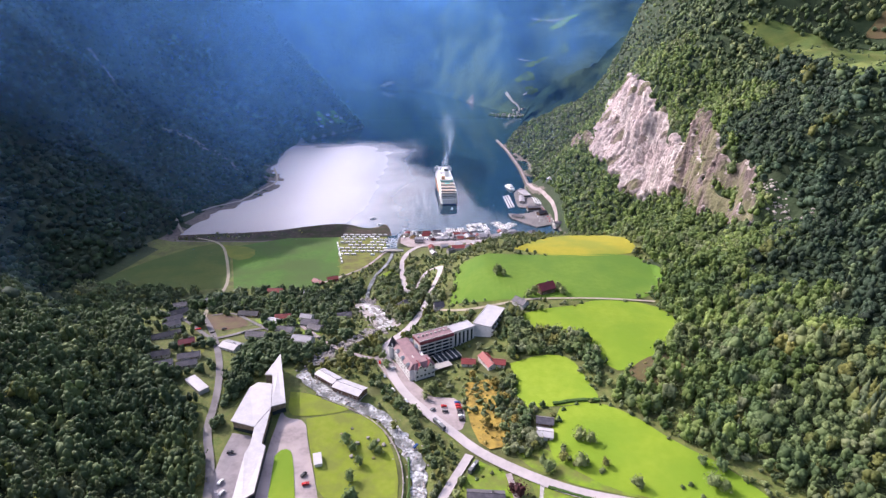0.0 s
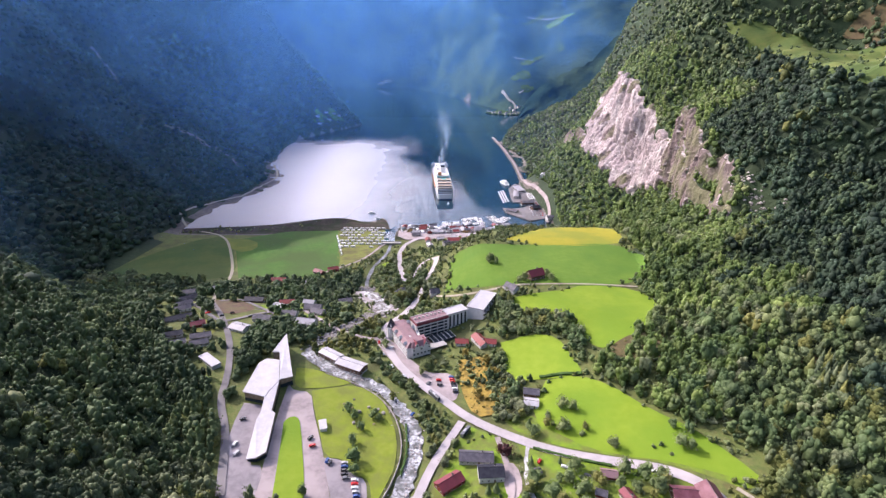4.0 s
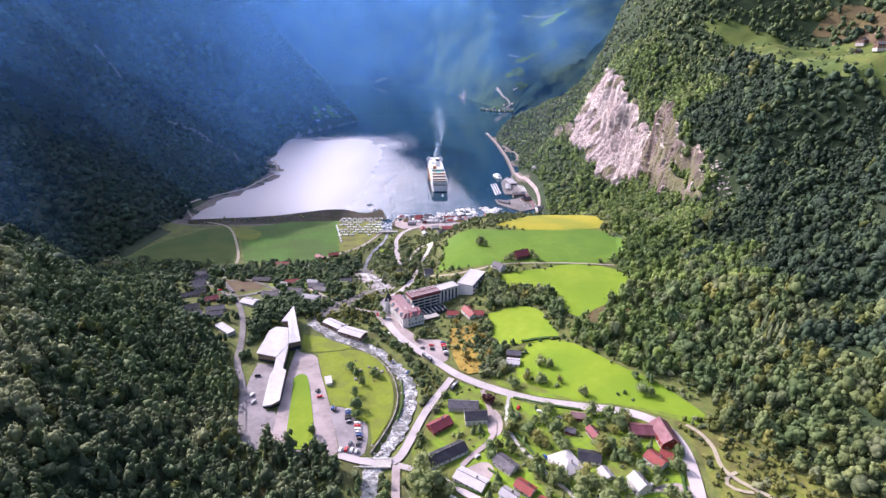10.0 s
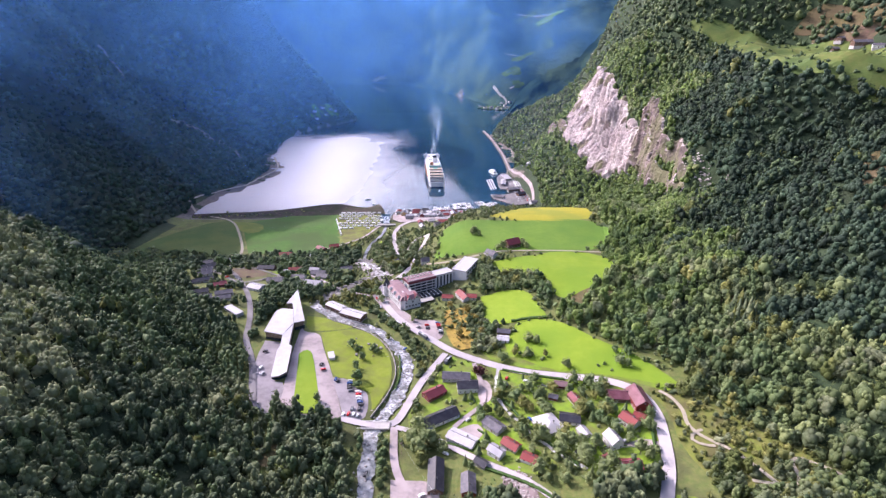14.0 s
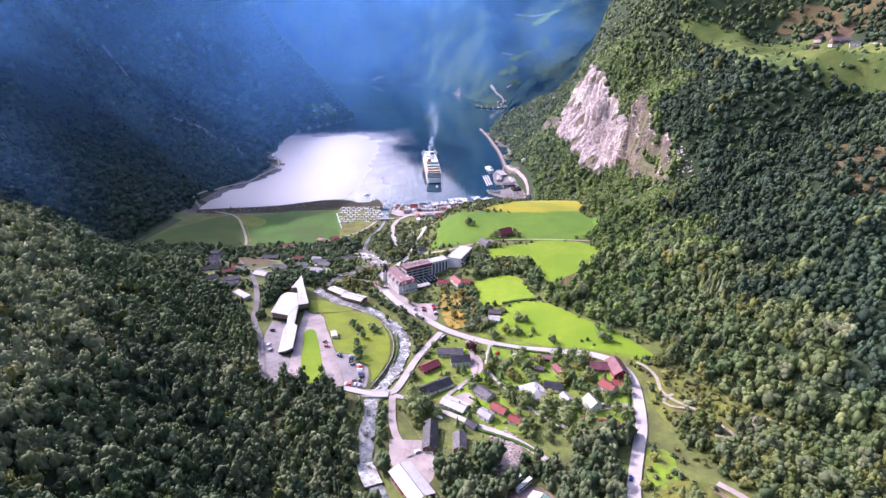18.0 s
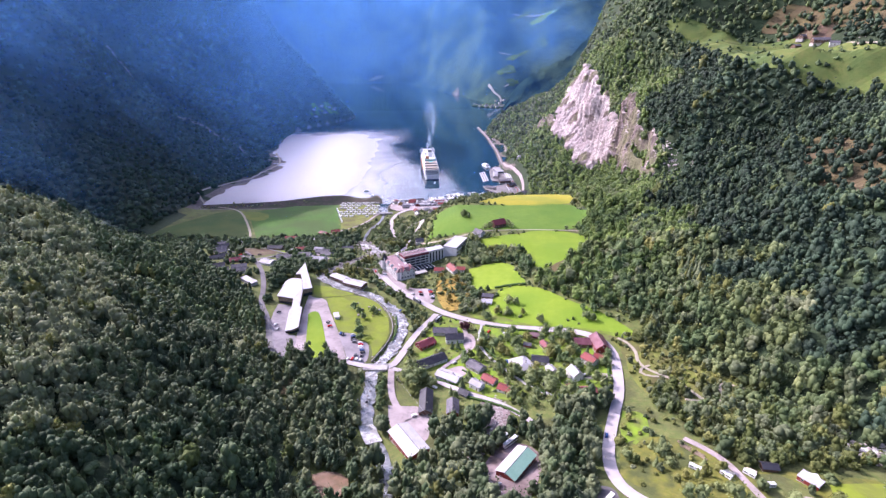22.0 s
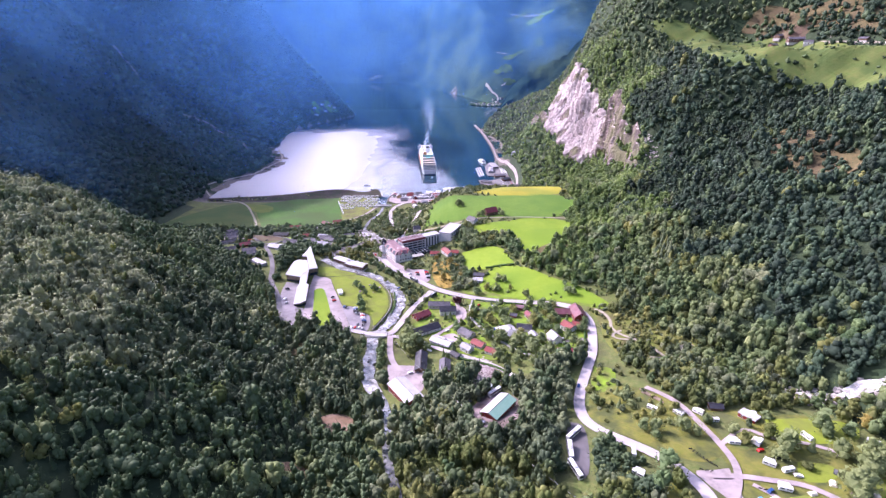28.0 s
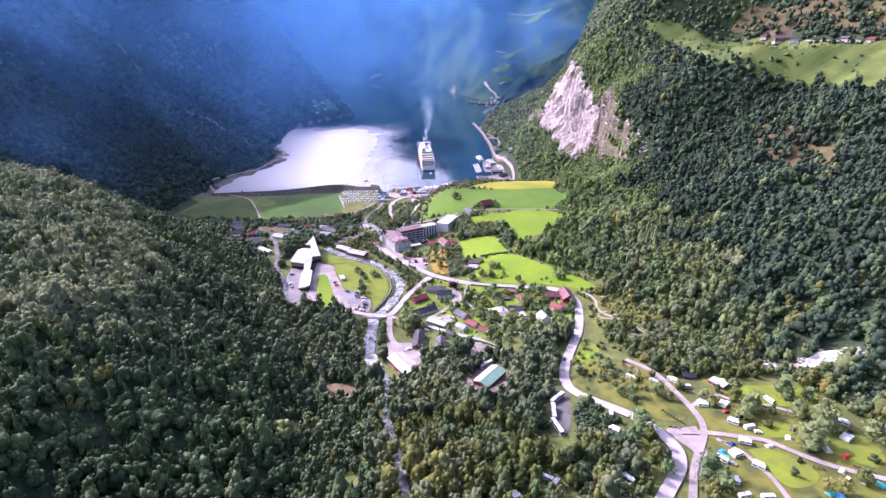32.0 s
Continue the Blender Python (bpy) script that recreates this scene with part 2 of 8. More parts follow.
BENCH = curve(-100, 330, 100, 240, 350, 190, 430, 85, 490, 45, 620, 60, 700, 150, 760, 250, 900, 196, 2200, 196)
TERRACE = curve(-100, 0, 380, 0, 450, 1, 760, 1, 860, 0)
WOOD_L = curve(-130, 0, 0, -15, 80, -38, 150, -48, 168, -62, 178, -95, 200, -133, 235, -146, 265, -165, 300, -175, 315, -197, 358, -246, 410, -286, 480, -340, 520, -455, 650, -482, 2200, -900, soften=8)
WOOD_R = curve(-130, 330, 33, 262, 100, 238, 180, 190, 194, 184, 230, 166, 280, 126, 300, 112, 330, 150, 360, 184, 395, 205, 430, 192, 460, 212, 500, 230, 580, 234, 660, 242, 700, 250, 760, 250, 830, 215, 910, 214, 1128, 214, 1220, 208, 1317, 222, 1412, 234, 1511, 230, 1653, 200, 1760, 192, 1880, 340, 1960, 800, soften=8)


def wob(x, y, size, seed):
    """Smooth noise between -1 and 1 made of a few crossing waves."""
    r = np.random.RandomState(seed)
    out = 0.0
    for _ in range(7):
        a, f, p = r.uniform(0, 6.283), r.uniform(0.6, 1.7) / size * 6.283, r.uniform(0, 6.283)
        out = out + np.sin((x * np.cos(a) + y * np.sin(a)) * f + p)
    return out / 3.2


def ground(x, y):
    """Height of the land at x, y (numbers or arrays)."""
    x, y = np.asarray(x, float), np.asarray(y, float)
    at = lambda c: np.interp(y, YS, c)
    xl, xr, xm = at(EDGE_L), at(EDGE_R), at(MIDDLE)
    xb = np.minimum(at(BENCH), xr)
    zl, zm, zr = at(FLOOR_L), at(FLOOR_M), at(FLOOR_R)
    s = np.clip((x - xl) / np.maximum(xm - xl, 1), 0, 1)
    q = np.clip((x - xm) / np.maximum(xb - xm, 1), 0, 1)
    s, q = s * s * (3 - 2 * s), q * q * (3 - 2 * q)
    z = np.where(x < xm, zl + (zm - zl) * s, zm + (zr - zm) * q)
    # western slope and the wooded spur
    d = np.maximum(xl - x, 0)
    d = d - 0.85 * at(SHELF_L) * np.clip(d - 18, 0, 44)
    spur = at(SPUR)
    steep = at(RISE_L)
    main = steep * d + 0.72 * np.maximum(d - 300, 0)
    main = np.minimum(main, 860) + 0.12 * np.maximum(main - 860, 0)
    near = 0.5 * np.minimum(d, 150) + 0.22 * np.maximum(d - 150, 0)
    z = z + spur * near + (1 - spur) * main
    # eastern slope with its cliff and terrace
    e = np.maximum(x - xr, 0)
    step = np.clip((x - at(CLIFF_X) + 7 * wob(x, y, 70, 5) + 5 * wob(x * 0.3, y, 24, 6)) / 27.0, 0, 1)
    head = at(HEADLAND)
    brow = np.interp(e, [0, 45, 84, 121, 197, 272, 325, 357, 381, 409, 435, 800], [0, 5, 48, 78, 110, 146, 190, 240, 278, 344, 426, 860])
    raw = z + (1 - head) * at(RISE_R) * e + head * brow + at(CLIFF_H) * step
    over = np.maximum(raw - 296, 0)
    flat = 0.16 * np.minimum(over, 100) + 1.0 * np.maximum(over - 100, 0)
    tw = at(TERRACE) * (e > 0)
    z = np.where(e > 0, raw - over + (1 - tw) * over + tw * flat, z)
    # gullies and knolls on the slopes
    h = np.clip((d + e) / 60.0, 0, 1)
    z = z + h * (5.0 * wob(x, y, 130, 1) + 2.2 * wob(x, y, 45, 2)) + np.clip((d + e - 150) / 300, 0, 1) * 22 * wob(x, y, 420, 3)
    return z


def inside(px, py, poly):
    px, py = np.asarray(px, float), np.asarray(py, float)
    hit = np.zeros(px.shape, bool)
    for (x0, y0), (x1, y1) in zip(poly, poly[1:] + poly[:1]):
        if y0 != y1:
            hit ^= ((y0 > py) != (y1 > py)) & (px < (x1 - x0) * (py - y0) / (y1 - y0) + x0)
    return hit


# bare rock on the cliff, as outlines of (y, height)
PALE_FACE = [(1092, 262), (936, 252), (863, 220), (789, 193), (703, 176), (684, 152), (703, 128), (799, 90), (833, 80), (872, 100), (959, 112), (1016, 122), (1068, 165), (1092, 215)]
BROWN_FACES = [
    [(745, 180), (711, 212), (777, 237), (683, 232), (631, 203), (543, 197), (512, 172), (500, 156), (505, 138), (541, 127), (582, 130), (698, 110), (704, 150)],
    [(1062, 151), (1034, 130), (1100, 108), (1140, 120)],
    [(1150, 132), (1112, 140), (1080, 124), (1120, 112)],
]


def bare_rock(x, y):
    """0 where soil and trees hold, 1 on the pale face, 2 on the brown faces."""
    x, y = np.asarray(x, float), np.asarray(y, float)
    z = ground(x, y)
    u, v = y + 9 * wob(y, z, 38, 51) + 4 * wob(y, z, 15, 52), z + 6 * wob(y, z, 30, 53) + 3 * wob(y, z, 12, 54)
    near = (x > 262) & (x < 392)
    out = np.where(near & inside(u, v, PALE_FACE), 1, 0)
    for poly in BROWN_FACES:
        out = np.where(near & inside(u, v, poly) & (wob(y, z, 34, 55) > -0.56), 2, out)
    return out

# ---- helpers for meshes ----
def mesh_from(name, verts, faces, materials, index=None, smooth=False):
    me = bpy.data.meshes.new(name)
    verts, faces = np.asarray(verts, np.float32), np.asarray(faces, np.int32)
    n, k = faces.shape
    me.vertices.add(len(verts))
    me.vertices.foreach_set("co", verts.ravel())
    me.loops.add(n * k)
    me.loops.foreach_set("vertex_index", faces.ravel())
    me.polygons.add(n)
    me.polygons.foreach_set("loop_start", np.arange(0, n * k, k, dtype=np.int32))
    for m in materials:
        me.materials.append(M[m])
    if index is not None:
        me.polygons.foreach_set("material_index", np.asarray(index, np.int32))
    me.polygons.foreach_set("use_smooth", np.full(n, smooth))
    me.update(calc_edges=True)
    me.validate()
    return me


def near_line(px, py, line, width):
    px, py = np.asarray(px, float), np.asarray(py, float)
    best = np.full(px.shape, 1e9)
    for (x0, y0), (x1, y1) in zip(line, line[1:]):
        dx, dy = x1 - x0, y1 - y0
        s = np.clip(((px - x0) * dx + (py - y0) * dy) / max(dx * dx + dy * dy, 1e-6), 0, 1)
        best = np.minimum(best, np.hypot(px - x0 - s * dx, py - y0 - s * dy))
    return best < width


def smooth_line(line, step=4.0, rounds=3):
    """The line with its corners rounded off, then cut into even steps."""
    p = np.array(line, float)
    for _ in range(rounds):
        a, b = p[:-1] * 0.75 + p[1:] * 0.25, p[:-1] * 0.25 + p[1:] * 0.75
        p = np.vstack([p[:1], np.stack([a, b], 1).reshape(-1, 2), p[-1:]])
    s = np.r_[0, np.cumsum(np.hypot(*np.diff(p, axis=0).T))]
    u = np.linspace(0, s[-1], max(int(s[-1] / step), 2) + 1)
    return np.stack([np.interp(u, s, p[:, 0]), np.interp(u, s, p[:, 1])], 1)


# ---- outlines of the plan ----
FIELDS = {
    "hay_field": ("grass_yellow", [(84, 575), (149, 657), (235, 661), (228, 578), (214, 557), (123, 546)]),
    "pasture": ("grass_deep", [(8, 472), (15, 559), (38, 553), (123, 546), (214, 557), (226, 497), (208, 462), (180, 437), (118, 436), (54, 442)]),
    "pasture_2": ("grass_bright", [(67, 414), (114, 418), (144, 434), (189, 426), (202, 394), (180, 356), (146, 328), (125, 329), (121, 363), (70, 401)]),
    "pasture_3": ("grass_bright", [(53, 352), (79, 358), (99, 349), (105, 316), (108, 296), (76, 297), (53, 300)]),
    "pasture_4": ("grass_bright", [(82, 291), (105, 293), (123, 279), (142, 249), (162, 230), (181, 194), (181, 186), (143, 206), (105, 217), (87, 230), (64, 254)]),
    "shore_field": ("grass_shore", [(-272, 590), (-350, 774), (-311, 808), (-202, 880), (-163, 699), (-154, 619), (-184, 591)]),
    "shore_field_2": ("grass_olive", [(-463, 601), (-465, 677), (-403, 798), (-362, 770), (-285, 600), (-329, 574)]),
    "park_lawn": ("grass_park", [(-95, 281), (-82, 286), (-68, 291), (-50, 286), (-38, 264), (-30, 238), (-29, 214), (-33, 199), (-39, 180), (-40, 190), (-43, 203), (-52, 206), (-59, 217), (-72, 218), (-79, 238), (-88, 260)]),
    "park_lawn_2": ("grass_park", [(-115, 311), (-102, 311), (-81, 303), (-68, 298), (-80, 291), (-98, 286), (-110, 286)]),
    "oval_lawn": ("grass_bright", [(-106, 244), (-104, 250), (-99, 251), (-95, 244), (-82, 203), (-76, 180), (-77, 172), (-90, 171), (-93, 179), (-99, 210)]),
    "camp_lawn": ("camp_grass", [(185, 32), (226, 24), (255, 18), (272, -24), (258, -90), (160, -86), (179, -38)]),
    "bracken_patch": ("bracken", [(417, 372), (440, 380), (448, 349), (450, 315), (452, 278), (424, 245), (390, 268), (400, 339)]),
    "bracken_patch_7": ("bracken", [(136, 322), (150, 334), (170, 342), (188, 331), (162, 297), (140, 300)]),
    "bracken_patch_4": ("bracken", [(236, 262), (250, 270), (262, 262), (258, 250), (242, 250)]),
    "bracken_patch_5": ("rust", [(-72, -10), (-60, -3), (-50, -8), (-56, -18), (-68, -18)]),
    "bracken_patch_2": ("rust", [(-60, 40), (-44, 46), (-32, 36), (-38, 22), (-56, 24)]),
    "bracken_patch_3": ("bracken", [(-100, 134), (-88, 138), (-80, 128), (-84, 116), (-98, 118)]),
    "farm_meadow": ("hill_meadow", [(443, 844), (488, 820), (525, 784), (580, 733), (602, 690), (621, 610), (632, 500), (610, 430), (580, 372), (522, 360), (522, 425), (477, 460), (447, 503), (417, 542), (433, 597), (465, 780)]),
    "bracken_patch_6": ("bracken", [(578, 768), (607, 775), (640, 745), (700, 660), (730, 600), (690, 540), (662, 560), (650, 620), (640, 680), (620, 720)]),
    "holiday_park_ground": ("meadow_dry", [(-197, 874), (-108, 862), (-98, 782), (-116, 701), (-126, 659), (-155, 660), (-165, 699)]),
}
PLAZAS = {
    "museum_forecourt": [(-116, 291), (-111, 282), (-97, 282), (-90, 260), (-80, 235), (-72, 214), (-64, 190), (-56, 166), (-76, 168), (-93, 168), (-103, 176), (-107, 206), (-113, 250)],
    "museum_car_park": [(-73.5, 216), (-60, 215.5), (-53, 203), (-44, 201), (-41, 184), (-42, 168), (-55.5, 166), (-63, 188)],
    "museum_yard": [(-140, 264), (-124, 262), (-119, 238), (-117, 205), (-106, 206), (-103, 178), (-108, 164), (-120, 172), (-131, 204), (-139, 238)],
    "camp_junction": [(162, -33), (158, -21), (168, -22), (180, -20), (188, -24), (187, -31), (178, -38), (170, -48), (162, -64), (157, -64), (165, -50), (167, -42)],
    "coach_bay": [(104, 27), (111, 25), (112, 16), (107, -9), (101, -26), (94, -26), (96, 6)],
    "hall_yard": [(40, 40), (48, 60), (58, 72), (72, 70), (80, 56), (74, 36), (62, 12), (52, 12), (42, 26)],
    "depot_yard": [(-19, 116), (8, 116), (13, 85), (2, 66), (-17, 92)],
    "house_drive": [(40, 216), (48, 214), (50, 196), (44, 186), (38, 192)],
    "house_drive_2": [(22, 161), (36, 168), (41, 157), (31, 146)],
    "house_drive_3": [(124, 136), (140, 140), (150, 134), (140, 130)],
    "car_park": [(-13, 316), (12, 314), (14, 280), (2, 278), (-6, 286)],
    "hotel_forecourt": [(-62, 372), (-48, 372), (-22, 326), (8, 300), (14, 286), (2, 282), (-34, 318), (-55, 352)],
    "quay_ground": [(-84, 866), (28, 872), (92, 890), (146, 905), (130, 985), (150, 1120), (175, 1120), (196, 930), (200, 830), (100, 800), (-20, 790), (-80, 790)],
}
ROADS = {
    "valley_road": ("asphalt", 7.2, [(118, -96), (132, -80), (143, -67), (152, -57), (157, -46), (158, -38), (155, -27), (147, -12), (136, 0), (124, 11), (116, 22), (114, 34), (116, 48), (122, 66), (136, 96), (144, 112), (151, 136), (157, 164), (152, 187), (133, 201), (103, 210), (71, 222), (42, 241), (19, 259), (5, 276), (-13, 295), (-34, 321), (-47, 350), (-56, 384), (-50, 402), (-38, 425), (-28, 479), (-18, 549), (-9, 590), (-10, 628), (-22, 652), (-33, 630), (-38, 569), (-50, 560), (-62, 640), (-72, 720), (-60, 780), (-20, 810), (60, 815), (150, 850), (180, 872), (196, 890)]),
    "shore_road": ("gravel", 4.8, [(196, 890), (209, 930), (213, 1010), (206, 1085), (192, 1140), (193, 1242), (197, 1384), (194, 1500), (190, 1611), (182, 1740), (172, 1850)]),
    "bridge_road": ("asphalt", 5.6, [(15, 255), (-5, 215), (-16, 177), (-22, 164), (-44, 164), (-58, 168)]),
    "lane": ("asphalt", 4.5, [(-20, 163), (2, 157), (31, 134), (63, 113), (79, 91)]),
    "depot_lane": ("gravel", 5.0, [(-21, 163), (-18, 123), (-4, 100)]),
    "house_lane": ("gravel", 3.6, [(38, 238), (41, 219), (44, 200), (41, 184), (28, 173), (20, 163)]),
    # the west road's shade is put into a darker asphalt
    "west_road": ("asphalt_dark", 5.0, [(-240, 440), (-207, 391), (-178, 337), (-163, 293), (-158, 265), (-140, 233), (-128, 197), (-122, 180)]),
    "field_lane": ("track", 4.0, [(-240, 440), (-270, 520), (-288, 600), (-330, 700), (-380, 800), (-440, 835), (-464, 846)]),
    "west_shore_road": ("track", 5.0, [(-464, 846), (-496, 878), (-512, 907), (-514, 937), (-506, 977), (-487, 1003), (-448, 1049), (-434, 1124), (-423, 1197), (-428, 1252), (-458, 1325), (-478, 1376)]),
    "camp_lane": ("gravel", 4.0, [(142, -92), (159, -57), (169, -43), (178, -31), (184, -18), (184, -1), (182, 19), (180, 38), (175, 50), (166, 62)]),
    "camp_lane_2": ("gravel", 3.8, [(166, -26), (182, -27), (197, -31), (211, -34), (220, -44), (229, -53), (240, -60), (264, -70)]),
    "camp_lane_3": ("gravel", 2.8, [(184, -33), (192, -43), (196, -57), (197, -68), (194, -92)]),
    "camp_lane_4": ("gravel", 2.8, [(184, -2), (206, 14), (214, 2), (232, -2), (244, -10)]),
    "village_lane": ("asphalt_dark", 4.0, [(-202, 381), (-225, 400), (-248, 425), (-283, 451), (-320, 470)]),
    "village_lane_2": ("asphalt_dark", 4.0, [(-204, 386), (-192, 397), (-183, 410), (-172, 417)]),
    "village_lane_3": ("asphalt_dark", 3.5, [(-236, 447), (-221, 462), (-196, 438), (-166, 412)]),
    "mill_lane": ("gravel", 4.0, [(-141, 428), (-135, 421), (-118, 402), (-101, 383), (-72, 368), (-58, 366)]),
    "river_lane": ("gravel", 4.0, [(-172, 606), (-150, 640), (-125, 680), (-112, 722), (-101, 765), (-84, 772)]),
    "farm_track": ("track", 3.0, [(-12, 474), (10, 452), (34, 440), (66, 434), (100, 436), (150, 437), (196, 431)]),
    "hill_path": ("track", 2.6, [(166, 184), (172, 176), (174, 162), (170, 150), (172, 140), (180, 130), (186, 124), (192, 110), (196, 96)]),
    "hill_path_2": ("track", 2.2, [(178, 128), (170, 130), (166, 136), (171, 141), (177, 143)]),
    "hill_path_3": ("track", 2.4, [(184, 100), (190, 98), (197, 95), (205, 95), (211, 100), (212, 108), (213, 113), (221, 116), (226, 110), (233, 105), (236, 95)]),
    "farm_road": ("track", 4.0, [(560, 760), (585, 700), (612, 660), (640, 560), (660, 480), (650, 400)]),
}
RIVER = [(14, -100), (2, -38), (-9, -3), (-11, 37), (-17, 58), (-27, 82), (-33, 100), (-35, 130), (-35, 148), (-34, 164), (-26, 182), (-18, 208), (-15, 240), (-28, 268), (-45, 293), (-71, 305), (-98, 318), (-115, 339), (-108, 357), (-92, 385), (-72, 415), (-60, 440), (-80, 495), (-98, 540), (-104, 646), (-90, 715), (-88, 783), (-97, 892)]

# ---- ground: one sheet, finer where the village lies ----
def steps(pairs):
    out = [pairs[0][0]]
    for (a, s), (b, _) in zip(pairs, pairs[1:]):
        out += list(np.linspace(a, b, max(int(round((b - a) / s)), 1) + 1)[1:])
    return np.array(out)


GX = steps([(-2600, 80), (-1000, 25), (-420, 6), (-200, 4), (380, 6), (620, 25), (1100, 80), (2200, 80)])
GY = steps([(-380, 20), (-110, 4), (460, 5), (1060, 9), (1850, 25), (2300, 25)])
gx, gy = np.meshgrid(GX, GY)
gz = ground(gx, gy)
river_line = smooth_line(RIVER)
for lx, deep in ((7.0, 1.2), (4.0, 1.0)):
    gz = gz - deep * near_line(gx, gy, river_line.tolist(), lx)
ny, nx = gx.shape
idx = np.arange(nx * ny).reshape(ny, nx)
quads = np.stack([idx[:-1, :-1], idx[:-1, 1:], idx[1:, 1:], idx[1:, :-1]], -1).reshape(-1, 4)
fx, fy = (gx[:-1, :-1] + gx[1:, 1:]).ravel() / 2, (gy[:-1, :-1] + gy[1:, 1:]).ravel() / 2
fz = ground(fx, fy)
slope = np.hypot(ground(fx + 4, fy) - ground(fx - 4, fy), ground(fx, fy + 4) - ground(fx, fy - 4)) / 8
floor_zone = (fx > np.interp(fy, YS, EDGE_L)) & (fx < np.interp(fy, YS, EDGE_R))
kind = np.where(floor_zone, 1, 0)
kind = np.where(fz < 2.5, 3, kind)
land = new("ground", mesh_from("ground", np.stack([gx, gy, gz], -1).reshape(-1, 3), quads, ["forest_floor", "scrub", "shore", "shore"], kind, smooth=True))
tagged(land, "green valley floor between wooded mountain slopes and a bare cliff", "ground", kind="structure")


# ---- the cliff: cracked faces and ledges that stand out of the slope ----
crag_y = np.arange(430.0, 1170.0, 1.6)
xf = np.arange(262.0, 396.0, 0.25)
rows_x = []
for yy in crag_y:
    zf = ground(xf, np.full(xf.size, yy))
    s_arc = np.r_[0, np.cumsum(np.hypot(np.diff(xf), np.diff(zf)))]
    rows_x.append(np.interp(np.linspace(0, s_arc[-1], 190), s_arc, xf))
crag_x = np.array(rows_x)
crag_y = np.repeat(crag_y[:, None], 190, 1)
crag_z = ground(crag_x, crag_y)
crag_kind = bare_rock(crag_x, crag_y)
crag_hold = (crag_kind > 0).astype(float)
for _ in range(5):
    for ax in (0, 1):
        crag_hold = (np.roll(crag_hold, 1, ax) + crag_hold + np.roll(crag_hold, -1, ax)) / 3
lean = crag_y - 0.35 * crag_z
buttress = np.abs(wob(lean, crag_z * 0.12, 76, 61))
cleft = np.abs(wob(lean + 0.25 * crag_z, crag_z * 0.14, 36, 62))
fine = np.abs(wob(lean, crag_z * 0.22, 17, 63))
chips = np.abs(wob(lean, crag_z * 0.6, 8, 64))
out = 7.0 + 4.0 * np.minimum(buttress / 0.7, 1) - 5.0 * np.exp(-((cleft / 0.10) ** 2)) - 3.2 * np.exp(-((fine / 0.14) ** 2)) - 1.8 * np.exp(-((chips / 0.2) ** 2)) + 1.6 * wob(crag_y, crag_z, 60, 65) + 0.5 * wob(crag_y, crag_z, 5, 66)
out = out * np.clip((crag_y - 480) / 130, 0.3, 1) * np.where(crag_kind == 2, 0.6, 1.0)
out = np.maximum(out, 0.8) - 12 * np.exp(-(((crag_y - 797 - 0.5 * (crag_z - 186)) / 11) ** 4) - ((crag_z - 186) / 17) ** 4)
out = np.where(crag_hold > 0.5, out, out * crag_hold * 2) * np.clip(crag_hold * 2.2 - 0.3, 0, 1) - 3.5 * (1 - crag_hold)
g1 = (ground(crag_x + 1, crag_y) - ground(crag_x - 1, crag_y)) / 2
nrm = np.stack([-g1, np.full_like(g1, -0.25), np.full_like(g1, 0.9)], -1)
nrm = nrm / np.linalg.norm(nrm, axis=-1, keepdims=True)
cv = np.stack([crag_x, crag_y, crag_z], -1) + nrm * out[..., None]
ci = np.arange(crag_x.size).reshape(crag_x.shape)
cq = np.stack([ci[:-1, :-1], ci[:-1, 1:], ci[1:, 1:], ci[1:, :-1]], -1).reshape(-1, 4)
keep = np.maximum(crag_hold[:-1, :-1], crag_hold[1:, 1:]).ravel() > 0.03
tone = np.where((crag_kind[:-1, :-1].ravel() == 2) | (wob(crag_y, crag_z, 70, 67)[:-1, :-1].ravel() > 0.75), 1, 0)
tagged(new("cliff", mesh_from("cliff", cv.reshape(-1, 3), cq[keep][:, ::-1], ["rock", "rock_brown"], tone[keep], smooth=True)), "bare cracked cliff of pinkish grey and brown rock", "cliff", kind="structure")


def drape(name, poly, material, lift, cell=5.0, label="", category="field", floor=-99.0):
    """A sheet with the given outline that lies on the ground."""
    p = smooth_line(poly + poly[:1], 3.0, 1)[:-1]
    if category == "field":
        p = p.mean(0) + (p - p.mean(0)) * 1.05
    bm = bmesh.new()
    bm.faces.new([bm.verts.new((x, y, 0)) for x, y in p])
    for ax in (0, 1):
        lo, hi = p[:, ax].min(), p[:, ax].max()
        for v in np.arange(lo + cell, hi, cell):
            bmesh.ops.bisect_plane(bm, geom=bm.verts[:] + bm.edges[:] + bm.faces[:], plane_co=(v, v, 0), plane_no=(1, 0, 0) if ax == 0 else (0, 1, 0))
    for v in bm.verts:
        v.co.z = max(float(ground(v.co.x, v.co.y)) + lift, floor)
    bmesh.ops.recalc_face_normals(bm, faces=bm.faces)
    if sum(f.normal.z for f in bm.faces) < 0:
        bmesh.ops.reverse_faces(bm, faces=bm.faces)
    me = bpy.data.meshes.new(name)
    bm.to_mesh(me)
    bm.free()
    me.materials.append(M[material])
    return tagged(new(name, me), label, category, kind="structure")


